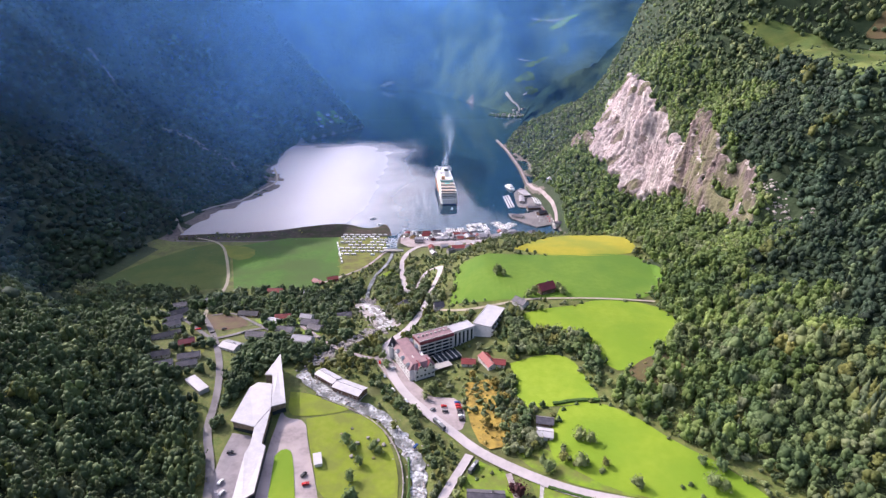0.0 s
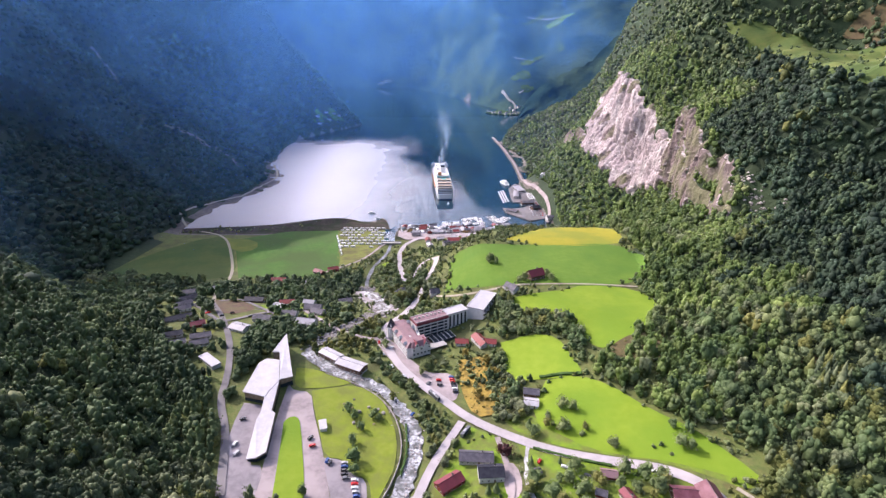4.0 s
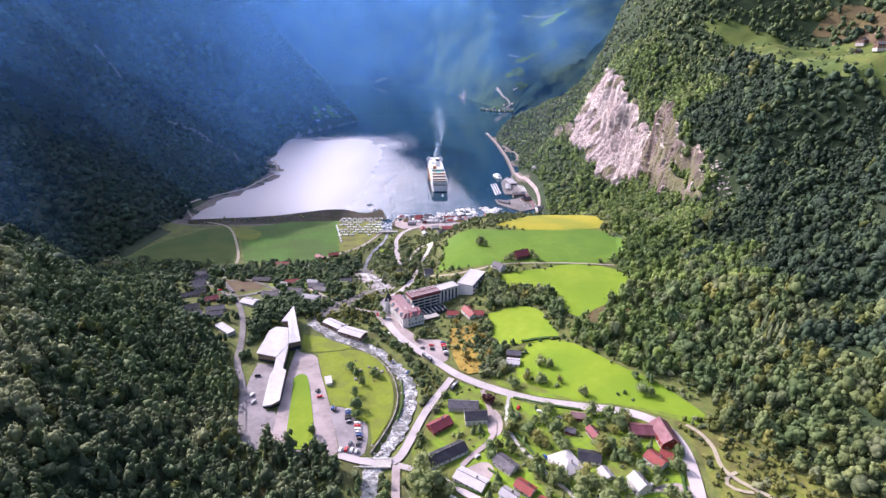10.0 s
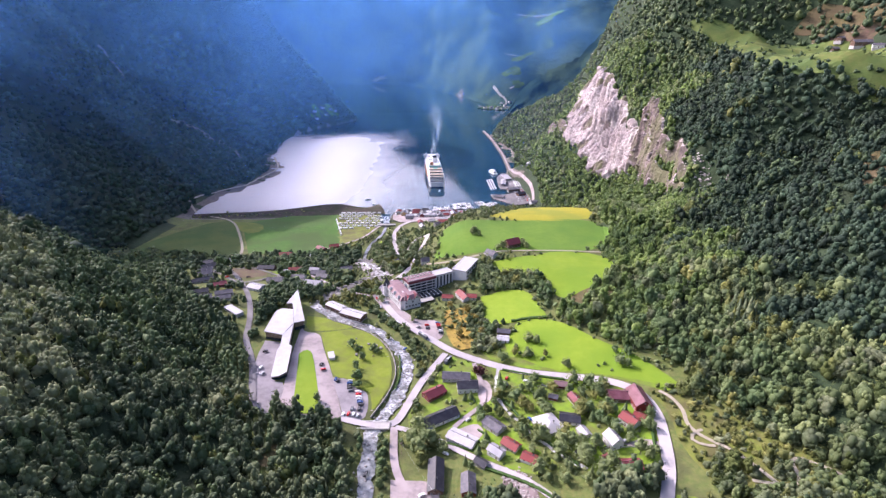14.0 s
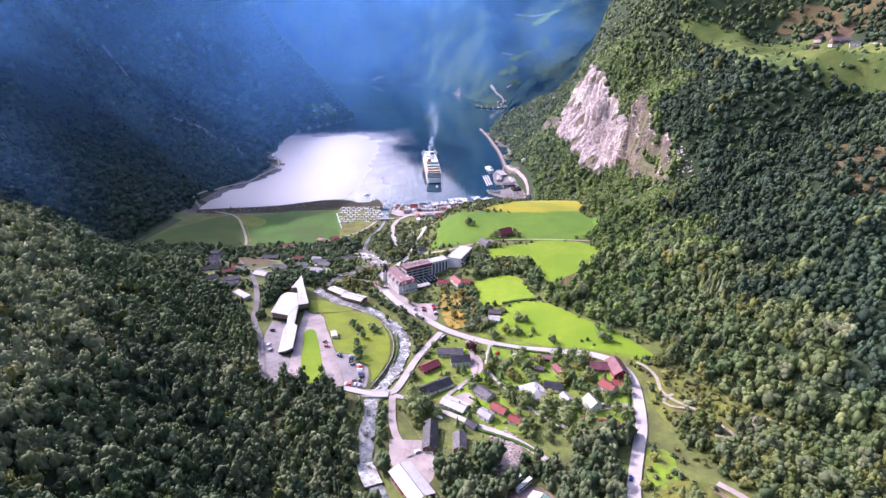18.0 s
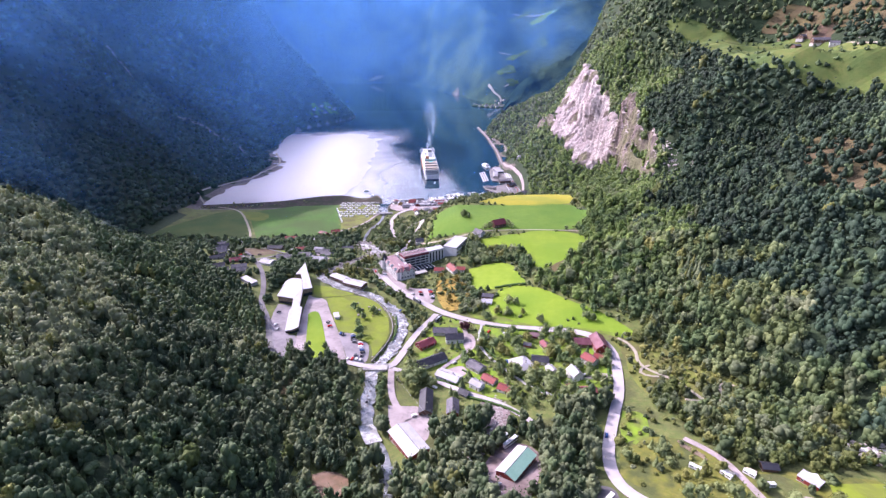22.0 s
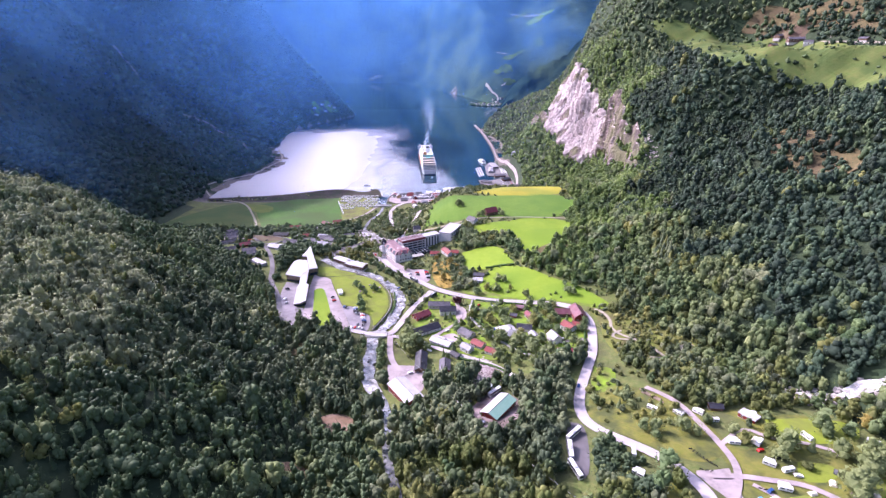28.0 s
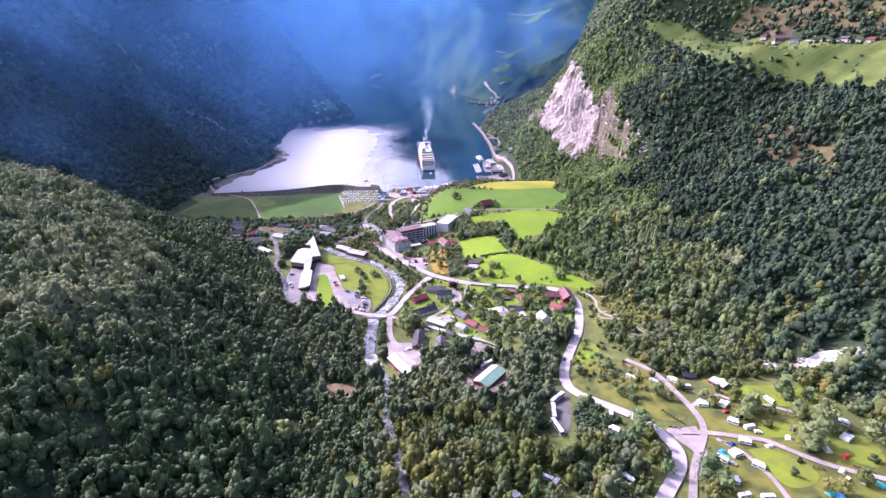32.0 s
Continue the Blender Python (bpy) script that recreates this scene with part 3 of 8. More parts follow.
def ribbon(name, line, width, material, lift, label="", category="road", rough=0.0, floor=-99.0):
    """A strip along the line on the ground; rough makes its banks uneven."""
    p = smooth_line(line)
    d = np.gradient(p, axis=0)
    n = np.stack([-d[:, 1], d[:, 0]], 1) / np.hypot(*d.T)[:, None]
    cols = []
    rr = np.random.RandomState(len(p))
    for k in np.linspace(-0.5, 0.5, 5):
        q = p + n * (width * k * (1 + rough * rr.uniform(-1, 1, len(p))))[:, None]
        cols.append(np.column_stack([q, np.maximum(ground(q[:, 0], q[:, 1]) + lift, floor)]))
    v = np.stack(cols, 1)
    i = np.arange(v.shape[0] * 5).reshape(-1, 5)
    f = np.stack([i[:-1, :-1], i[:-1, 1:], i[1:, 1:], i[1:, :-1]], -1).reshape(-1, 4)
    return tagged(new(name, mesh_from(name, v.reshape(-1, 3), f[:, ::-1], [material], smooth=True)), label, category, kind="structure")


for key, (m, poly) in FIELDS.items():
    drape(key, poly, m, 0.6 if key == "oval_lawn" else 1.6 if "bracken" in key or key == "farm_meadow" else 0.35, label=key.rstrip("_234").replace("_", " ") + (" of rusty brown bracken" if "bracken" in key else " with short uneven green grass"), category="field")
GARDENS = {
    "bank_grass": ("garden", [(140, 94), (154, 91), (148, 64), (133, 58), (130, 70)]),
    "camp_green": ("grass_park", [(223, 20), (249, 20), (276, 14), (263, -4), (230, -3), (217, 7)]),
    "camp_green_2": ("grass_park", [(218, -17), (237, -20), (228, -33), (208, -32)]),
    "camp_green_3": ("grass_park", [(197, -42), (210, -40), (225, -60), (216, -69), (200, -72), (198, -57)]),
    "camp_green_4": ("grass_park", [(248, -31), (275, -31), (262, -62), (238, -47)]),
    "road_lawn": ("camp_grass", [(143, -30), (151, -40), (150, -52), (143, -60), (134, -62), (132, -49), (138, -36)]),
    "roadside_lawn": ("garden", [(64, 256), (87, 232), (105, 219), (143, 208), (181, 188), (174, 181), (154, 195), (134, 206), (104, 215), (72, 228), (46, 247), (44, 262)]),
    "trampled_ground": ("scrub", [(186, 30), (205, 28), (212, 10), (205, -8), (190, -6), (188, 10)]),
    "bank_meadow": ("camp_grass", [(118, 34), (128, 62), (150, 68), (172, 58), (186, 46), (186, 14), (182, -10), (170, -16), (160, -14), (146, -2), (132, 12)]),
    "road_island": ("camp_grass", [(163, -41), (161, -52), (154, -64), (146, -76), (150, -77), (158, -62), (167, -46)]),
    "golden_slope": ("gold_grass", [(14, 332), (38, 336), (44, 300), (42, 262), (24, 258), (15, 290)]),
    "gardens": ("garden", [(50, 236), (70, 222), (103, 210), (133, 200), (150, 186), (155, 165), (148, 138), (138, 110), (98, 112), (74, 146), (56, 188)]),
    "gardens_2": ("garden", [(18, 252), (42, 236), (44, 205), (48, 186), (66, 146), (88, 118), (64, 116), (32, 138), (2, 160), (-16, 168), (0, 205), (14, 240)]),
    "rough_pasture": ("meadow_dry", [(160, 188), (186, 186), (205, 150), (232, 112), (226, 84), (196, 66), (166, 92), (158, 130), (164, 160)]),
    "river_meadow": ("grass_bright", [(-96, 650), (-84, 676), (-72, 672), (-68, 640), (-80, 622)]),
    "village_lawn": ("camp_grass", [(-216, 356), (-200, 354), (-206, 372), (-225, 392), (-238, 384)]),
    "village_lawn_3": ("garden", [(-190, 440), (-160, 470), (-120, 455), (-112, 410), (-138, 400), (-170, 415)]),
    "rubble_ground": ("yard", [(50, 124), (64, 118), (68, 92), (58, 76), (46, 80), (44, 98)]),
    "vegetable_plot": ("soil", [(-244, 452), (-217, 455), (-193, 433), (-190, 420), (-210, 403), (-232, 424)]),
    "gold_field": ("hay_olive", [(-379, 790), (-318, 778), (-300, 730), (-328, 709)]),
    "headland_field": ("grass_deep", [(-405, 2080), (-440, 2085), (-495, 2010), (-510, 1945), (-490, 1935), (-450, 2000)]),
}
for key, (m, poly) in GARDENS.items():
    drape(key, poly, m, 0.6 if key == "gold_field" else 0.5 if key[:4] in ("camp", "tram") else 0.9 if key == "golden_slope" else 0.2, label=key.rstrip("_234").replace("_", " ") + " of patchy green grass", category="lawn")
for key, poly in PLAZAS.items():
    drape(key, poly, {"hall_yard": "yard", "coach_bay": "tar", "museum_yard": "yard_grey", "museum_car_park": "yard_grey"}.get(key, "gravel"), 0.25, label="worn brownish yard of packed earth" if key == "hall_yard" else "pale pinkish gravel and asphalt yard", category="pavement")
for key, (m, w, line) in ROADS.items():
    ribbon(key, line, w, m, 2.4 if key in ("shore_road", "west_shore_road") else 0.85, label="pale sunlit %s" % key.rstrip("_23").replace("_", " "), floor=2.6 if key == "shore_road" else -99.0)
ribbon("road_bank", ROADS["shore_road"][2][3:], 13.0, "shore", 1.4, "stony bank below the shore road", "bank", 0.3, 1.0)

drape("tidal_flat", [(-480, 848), (-330, 868), (-262, 900), (-222, 916), (-188, 914), (-150, 888), (-127, 903), (-118, 922), (-101, 863), (-92, 800), (-110, 780), (-200, 840), (-330, 815), (-470, 815)], "mud", 0.1, 8.0, "brown tidal flat with weed along the shore", "shore", 0.25)
drape("tidal_flat_2", [(-84, 790), (-84, 876), (-57, 878), (-15, 868), (8, 846), (36, 846), (30, 800), (-40, 780)], "mud", 0.1, 8.0, "brown shore beside the river mouth", "shore", 0.25)
drape("far_spit", [(190, 2570), (225, 2515), (298, 2470), (400, 2500), (450, 2640), (300, 2700)], "far_meadow", -60.0, 30.0, "low green point of land across the fjord", "shore", 2.4)
drape("farm_soil", [(585, 735), (600, 765), (628, 722), (640, 668), (622, 655), (604, 690)], "soil", 0.5, 6.0, "bare brown earth round the mountain farm", "ground")
drape("rock_bed", [(-104, 515), (-88, 522), (-70, 482), (-52, 456), (-44, 442), (-58, 428), (-74, 440), (-88, 470), (-102, 495)], "boulder", 0.35, 4.0, "pale bare rock round the falls", "rock")

# ---- water ----
wm = bpy.data.materials.new("water")
wm.use_nodes = True
wb = wm.node_tree.nodes["Principled BSDF"]
wb.inputs["Base Color"].default_value, wb.inputs["Roughness"].default_value, wb.inputs["IOR"].default_value = (0.008, 0.035, 0.06, 1), 0.24, 1.33
M["water"] = wm
wnz, wbp, wge = wm.node_tree.nodes.new("ShaderNodeTexNoise"), wm.node_tree.nodes.new("ShaderNodeBump"), wm.node_tree.nodes.new("ShaderNodeNewGeometry")
wnz.inputs["Scale"].default_value, wnz.inputs["Detail"].default_value = 1 / 9.0, 5.0
wbp.inputs["Strength"].default_value, wbp.inputs["Distance"].default_value = 0.16, 0.4
wm.node_tree.links.new(wge.outputs["Position"], wnz.inputs["Vector"])
wm.node_tree.links.new(wnz.outputs["Fac"], wbp.inputs["Height"])
wm.node_tree.links.new(wbp.outputs[0], wb.inputs["Normal"])


def wnode(kind, **values):
    n = wm.node_tree.nodes.new(kind)
    for key, v in values.items():
        n.inputs[key].default_value = v
    return n


# a wind-ruffled patch on the western half of the bay; the rest lies calm
wsx, wpn = wnode("ShaderNodeSeparateXYZ"), wnode("ShaderNodeTexNoise", Scale=1 / 160.0, Detail=4.0)
wpx, wpy, wro = wnode("ShaderNodeMapRange"), wnode("ShaderNodeMapRange"), wnode("ShaderNodeMapRange")
for n, lo, hi in ((wpx, 20, -190), (wpy, 2010, 1700)):
    n.interpolation_type = "SMOOTHSTEP"
    n.inputs["From Min"].default_value, n.inputs["From Max"].default_value = lo, hi
wps = wnode("ShaderNodeMapRange")
wps.interpolation_type = "SMOOTHSTEP"
wps.inputs["From Min"].default_value, wps.inputs["From Max"].default_value, wps.inputs["To Min"].default_value = 840, 1180, 0.55
wsm = wnode("ShaderNodeMath")
wsm.operation = "MULTIPLY"
wro.inputs["To Min"].default_value, wro.inputs["To Max"].default_value = 0.07, 0.42
wx2, wy2, wml = (wnode("ShaderNodeMath") for _ in range(3))
wx2.operation, wy2.operation, wml.operation = "MULTIPLY_ADD", "MULTIPLY_ADD", "MULTIPLY"
wx2.inputs[1].default_value, wy2.inputs[1].default_value = 160, 260
lk = wm.node_tree.links
lk.new(wge.outputs["Position"], wsx.inputs[0])
lk.new(wge.outputs["Position"], wpn.inputs["Vector"])
for mth, out, rng_node in ((wx2, "X", wpx), (wy2, "Y", wpy)):
    lk.new(wpn.outputs["Fac"], mth.inputs[0])
    lk.new(wsx.outputs[out], mth.inputs[2])
    lk.new(mth.outputs[0], rng_node.inputs["Value"])
lk.new(wpx.outputs[0], wml.inputs[0])
lk.new(wy2.outputs[0], wps.inputs["Value"])
lk.new(wpy.outputs[0], wsm.inputs[0])
lk.new(wps.outputs[0], wsm.inputs[1])
lk.new(wsm.outputs[0], wml.inputs[1])
lk.new(wml.outputs[0], wro.inputs["Value"])
lk.new(wro.outputs[0], wb.inputs["Roughness"])
# an extra white gloss in that patch paints in the lake's glare
wgl, wmx, wfa = wnode("ShaderNodeBsdfGlossy", Color=(0.93, 0.93, 1.0, 1), Roughness=0.42), wnode("ShaderNodeMixShader"), wnode("ShaderNodeMath")
wfa.operation = "MULTIPLY"
wfa.inputs[1].default_value = 0.32
lk.new(wml.outputs[0], wfa.inputs[0])
lk.new(wfa.outputs[0], wmx.inputs[0])
lk.new(wb.outputs[0], wmx.inputs[1])
lk.new(wgl.outputs[0], wmx.inputs[2])
lk.new(wmx.outputs[0], wm.node_tree.nodes["Material Output"].inputs["Surface"])
wv = [(-2600, 820, 0), (1500, 820, 0), (1500, 4700, 0), (-2600, 4700, 0)]
tagged(new("water", mesh_from("water", wv, [(0, 1, 2, 3)], ["water"])), "calm fjord water with a bright silvery glare", "water", kind="structure")

# ---- the far side of the fjord ----
bx, by = np.meshgrid(np.arange(-2600, 2601, 40.0), np.arange(1700, 4701, 30.0))
base = np.interp(bx, [-2600, -700, -300, -100, 302, 480, 900, 1500, 2600], [4300, 4200, 4050, 3800, 2640, 2500, 2050, 1700, 1500])
back = np.maximum(by - base, -60)
bz = 0.36 * back + np.maximum(back - 100, 0) * np.interp(bx, [-400, 0, 500], [1.0, 0.8, 0.08]) + np.clip(back / 200, 0, 1) * (26 * wob(bx, by, 620, 8) + 5 * wob(bx, by, 170, 9))
bz = bz + np.maximum(by - 4100, 0) * 0.9
crest = np.interp(bx, [-2600, -300, 100, 500, 2600], [720, 720, 760, 1150, 1300])
bz = np.minimum(bz, crest + 12 * wob(bx, by, 240, 19))
n2, n1 = bx.shape
bi = np.arange(n1 * n2).reshape(n2, n1)
bq = np.stack([bi[:-1, :-1], bi[:-1, 1:], bi[1:, 1:], bi[1:, :-1]], -1).reshape(-1, 4)
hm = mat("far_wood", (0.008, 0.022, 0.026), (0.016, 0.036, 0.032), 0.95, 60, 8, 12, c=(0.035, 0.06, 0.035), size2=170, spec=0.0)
# a faint blue glow puts haze into the far slopes
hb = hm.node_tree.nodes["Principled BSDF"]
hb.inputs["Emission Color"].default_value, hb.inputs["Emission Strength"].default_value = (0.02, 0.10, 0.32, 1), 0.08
M["far_wood"] = hm


def far_ground(x, y):
    """Height of the far mountainside."""
    k, j = (np.asarray(x, float) + 2600) / 40, (np.asarray(y, float) - 1700) / 30
    k0, j0 = np.clip(np.floor(k).astype(int), 0, n1 - 2), np.clip(np.floor(j).astype(int), 0, n2 - 2)
    u, v = k - k0, j - j0
    return (bz[j0, k0] * (1 - u) + bz[j0, k0 + 1] * u) * (1 - v) + (bz[j0 + 1, k0] * (1 - u) + bz[j0 + 1, k0 + 1] * u) * v


tagged(new("backdrop", mesh_from("backdrop", np.stack([bx, by, bz], -1).reshape(-1, 3), bq, ["far_wood"], smooth=True)), "mountainside across the fjord with haze painted as a blue glow", "mountain", kind="structure")

def far_sheet(name, cx, cy, rx, ry, material, seed, label):
    """An uneven clearing on the far mountainside."""
    a = np.linspace(0, 6.2832, 26)[:-1]
    rr = 1 + 0.30 * np.sin(2 * a + seed) + 0.22 * np.sin(3 * a + 2 * seed) + 0.12 * np.sin(7 * a + 3 * seed)
    v = []
    for s in (0.0, 0.25, 0.5, 0.75, 1.0):
        x, y = cx + rx * s * rr * np.cos(a), cy + ry * s * rr * np.sin(a)
        v.append(np.column_stack([x, y, far_ground(x, y) + 7]))
    i = np.arange(125).reshape(5, 25)
    f = np.stack([i[:-1], i[1:], np.roll(i, -1, 1)[1:], np.roll(i, -1, 1)[:-1]], -1).reshape(-1, 4)
    tagged(new(name, mesh_from(name, np.vstack(v), f, [material], smooth=True)), label, "field", kind="structure")


def far_strip(name, line, width, label):
    p = smooth_line(line, 15.0)
    d = np.gradient(p, axis=0)
    n = np.stack([-d[:, 1], d[:, 0]], 1) / np.hypot(*d.T)[:, None]
    v = np.stack([np.column_stack([q, np.maximum(far_ground(q[:, 0], q[:, 1]), 2) + 6]) for q in (p - n * width / 2, p + n * width / 2)], 1)
    i = np.arange(len(p) * 2).reshape(-1, 2)
    f = np.stack([i[:-1, 0], i[:-1, 1], i[1:, 1], i[1:, 0]], -1)
    tagged(new(name, mesh_from(name, v.reshape(-1, 3), f, ["far_track"], smooth=True)), label, "road", kind="structure")


for k, (fx0, fy0, frx, fry, fm, fl) in enumerate(((665, 3285, 75, 34, "grass_shore", "pale green hill farm meadow"), (540, 3420, 60, 30, "far_meadow", "green hill farm meadow"), (335, 3395, 70, 14, "far_meadow", "narrow green clearing in the wood"), (620, 2985, 34, 40, "far_meadow", "green clearing in the wood dimmed by painted haze"), (465, 2960, 55, 34, "far_meadow", "green clearing in the wood dimmed by painted haze"), (405, 2850, 40, 40, "far_meadow", "green clearing in the wood dimmed by painted haze"), (425, 2755, 34, 20, "far_meadow", "green slope above the far village"), (285, 3285, 24, 14, "far_meadow", "small clearing in the wood"), (-480, 4130, 44, 14, "far_stone", "grey rockslide by the water"), (130, 3150, 18, 60, "far_stone", "grey rockslide by the water"))):
    far_sheet("far_field" if k < 8 else "far_rock", fx0, fy0, frx, fry, fm, k * 1.7, fl)
far_strip("far_road", [(300, 2824), (325, 2733), (350, 2697), (357, 2640), (330, 2600), (350, 2560), (385, 2540)], 9.0, "pale road winding up from the far village")
far_strip("far_road_2", [(205, 2605), (216, 2560), (250, 2520), (300, 2490), (345, 2505), (392, 2540), (430, 2600)], 8.0, "pale shore road of the far village")
far_strip("far_road_3", [(380, 2742), (420, 2752), (455, 2757)], 7.0, "pale track above the far village")
far_strip("far_road_4", [(378, 3037), (424, 3019), (440, 3010)], 8.0, "pale track across the far mountainside")
far_strip("far_road_5", [(521, 3569), (545, 3480), (575, 3400), (640, 3330), (735, 3300)], 6.0, "pale farm road on the far mountainside")


# a dark wooded ridge that comes down to the water before the far point
rx_, rv_ = np.meshgrid(np.linspace(318, 1500, 60), np.linspace(0, 1, 22))
crest_z = np.interp(rx_, [318, 361, 419, 539, 644, 763, 1000, 1500], [2, 92, 152, 211, 265, 382, 600, 900]) + 7 * wob(rx_, rx_ * 0.3, 90, 33) + 4 * wob(rx_, rx_, 34, 34)
ry_ = 2330 - crest_z * 1.15 * rv_ + 14 * wob(rx_, rv_ * 300, 160, 35)
rz_ = crest_z * (1 - rv_) - 3 + 5 * wob(rx_, ry_, 60, 36) * np.minimum(1, crest_z / 60)
ri = np.arange(rx_.size).reshape(rx_.shape)
rf = np.stack([ri[:-1, :-1], ri[1:, :-1], ri[1:, 1:], ri[:-1, 1:]], -1).reshape(-1, 4)
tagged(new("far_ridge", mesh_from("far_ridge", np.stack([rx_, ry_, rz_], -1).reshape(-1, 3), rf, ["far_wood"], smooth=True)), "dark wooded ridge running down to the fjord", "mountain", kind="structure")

# ---- thin mist over the fjord ----
# haze is put in as translucent blue sheets, denser higher up
mm = bpy.data.materials.new("mist")
mm.use_nodes = True
mn = mm.node_tree.nodes
mn.remove(mn["Principled BSDF"])
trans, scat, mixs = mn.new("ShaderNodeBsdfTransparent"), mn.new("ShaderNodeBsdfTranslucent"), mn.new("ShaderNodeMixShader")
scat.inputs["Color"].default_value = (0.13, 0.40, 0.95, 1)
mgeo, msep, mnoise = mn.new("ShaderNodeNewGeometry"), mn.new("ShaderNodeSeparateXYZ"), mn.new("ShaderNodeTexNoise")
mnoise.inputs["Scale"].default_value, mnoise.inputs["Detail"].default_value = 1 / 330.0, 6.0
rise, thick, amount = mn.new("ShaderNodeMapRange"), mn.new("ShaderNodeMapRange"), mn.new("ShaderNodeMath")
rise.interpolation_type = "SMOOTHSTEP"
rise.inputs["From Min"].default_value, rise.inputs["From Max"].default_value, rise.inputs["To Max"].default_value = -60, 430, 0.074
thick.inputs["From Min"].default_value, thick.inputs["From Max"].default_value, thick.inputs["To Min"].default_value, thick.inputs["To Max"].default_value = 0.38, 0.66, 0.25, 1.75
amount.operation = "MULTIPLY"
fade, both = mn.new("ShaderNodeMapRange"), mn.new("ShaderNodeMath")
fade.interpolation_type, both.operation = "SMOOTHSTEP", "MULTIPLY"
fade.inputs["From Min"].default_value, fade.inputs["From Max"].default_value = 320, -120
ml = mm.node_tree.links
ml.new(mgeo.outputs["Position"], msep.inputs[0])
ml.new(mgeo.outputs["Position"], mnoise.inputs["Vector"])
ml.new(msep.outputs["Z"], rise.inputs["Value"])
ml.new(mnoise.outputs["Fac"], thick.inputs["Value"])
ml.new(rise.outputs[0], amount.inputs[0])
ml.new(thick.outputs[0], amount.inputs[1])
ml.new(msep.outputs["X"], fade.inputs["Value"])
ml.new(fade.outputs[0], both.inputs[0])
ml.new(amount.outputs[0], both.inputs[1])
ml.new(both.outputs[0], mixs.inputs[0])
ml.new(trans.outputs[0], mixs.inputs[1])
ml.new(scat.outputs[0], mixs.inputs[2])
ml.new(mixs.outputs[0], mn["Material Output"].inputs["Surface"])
M["mist"] = mm
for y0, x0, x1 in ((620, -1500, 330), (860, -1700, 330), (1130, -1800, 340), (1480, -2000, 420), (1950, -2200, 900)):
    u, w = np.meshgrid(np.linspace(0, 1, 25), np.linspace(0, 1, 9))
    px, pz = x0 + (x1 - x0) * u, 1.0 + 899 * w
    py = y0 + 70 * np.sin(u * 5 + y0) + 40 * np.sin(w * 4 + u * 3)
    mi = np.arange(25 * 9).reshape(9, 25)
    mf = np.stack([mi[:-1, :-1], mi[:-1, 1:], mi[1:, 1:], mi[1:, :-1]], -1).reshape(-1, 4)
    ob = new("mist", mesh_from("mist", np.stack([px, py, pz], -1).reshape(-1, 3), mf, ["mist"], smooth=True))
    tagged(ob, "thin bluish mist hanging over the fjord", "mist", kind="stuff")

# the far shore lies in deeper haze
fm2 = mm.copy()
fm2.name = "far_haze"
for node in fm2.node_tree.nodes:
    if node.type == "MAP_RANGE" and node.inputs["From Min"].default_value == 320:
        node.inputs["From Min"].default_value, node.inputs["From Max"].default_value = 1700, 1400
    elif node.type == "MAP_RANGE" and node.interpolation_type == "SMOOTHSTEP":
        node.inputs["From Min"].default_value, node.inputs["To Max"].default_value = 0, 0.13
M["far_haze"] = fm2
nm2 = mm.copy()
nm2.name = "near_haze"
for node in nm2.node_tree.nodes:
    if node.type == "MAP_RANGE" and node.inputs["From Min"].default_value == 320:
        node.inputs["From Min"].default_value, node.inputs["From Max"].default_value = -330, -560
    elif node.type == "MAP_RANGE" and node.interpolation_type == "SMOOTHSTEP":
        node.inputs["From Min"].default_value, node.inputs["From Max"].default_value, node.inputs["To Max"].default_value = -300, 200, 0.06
M["near_haze"] = nm2
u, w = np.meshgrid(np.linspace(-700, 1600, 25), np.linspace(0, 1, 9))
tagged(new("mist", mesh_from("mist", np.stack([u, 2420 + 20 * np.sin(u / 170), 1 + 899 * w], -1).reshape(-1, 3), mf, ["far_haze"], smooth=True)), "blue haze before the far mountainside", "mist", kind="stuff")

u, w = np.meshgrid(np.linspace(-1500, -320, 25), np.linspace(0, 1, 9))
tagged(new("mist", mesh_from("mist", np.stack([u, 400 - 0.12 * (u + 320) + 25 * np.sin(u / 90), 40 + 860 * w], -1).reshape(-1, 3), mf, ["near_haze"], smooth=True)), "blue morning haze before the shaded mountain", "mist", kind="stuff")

# ---- woods ----
def ico():
    t = (1 + 5**0.5) / 2
    v = np.array([(-1, t, 0), (1, t, 0), (-1, -t, 0), (1, -t, 0), (0, -1, t), (0, 1, t), (0, -1, -t), (0, 1, -t), (t, 0, -1), (t, 0, 1), (-t, 0, -1), (-t, 0, 1)], float)
    f = np.array([0, 11, 5, 0, 5, 1, 0, 1, 7, 0, 7, 10, 0, 10, 11, 1, 5, 9, 5, 11, 4, 11, 10, 2, 10, 7, 6, 7, 1, 8, 3, 9, 4, 3, 4, 2, 3, 2, 6, 3, 6, 8, 3, 8, 9, 4, 9, 5, 2, 4, 11, 6, 2, 10, 8, 6, 7, 9, 8, 1]).reshape(-1, 3)
    return v / np.linalg.norm(v[0]), f


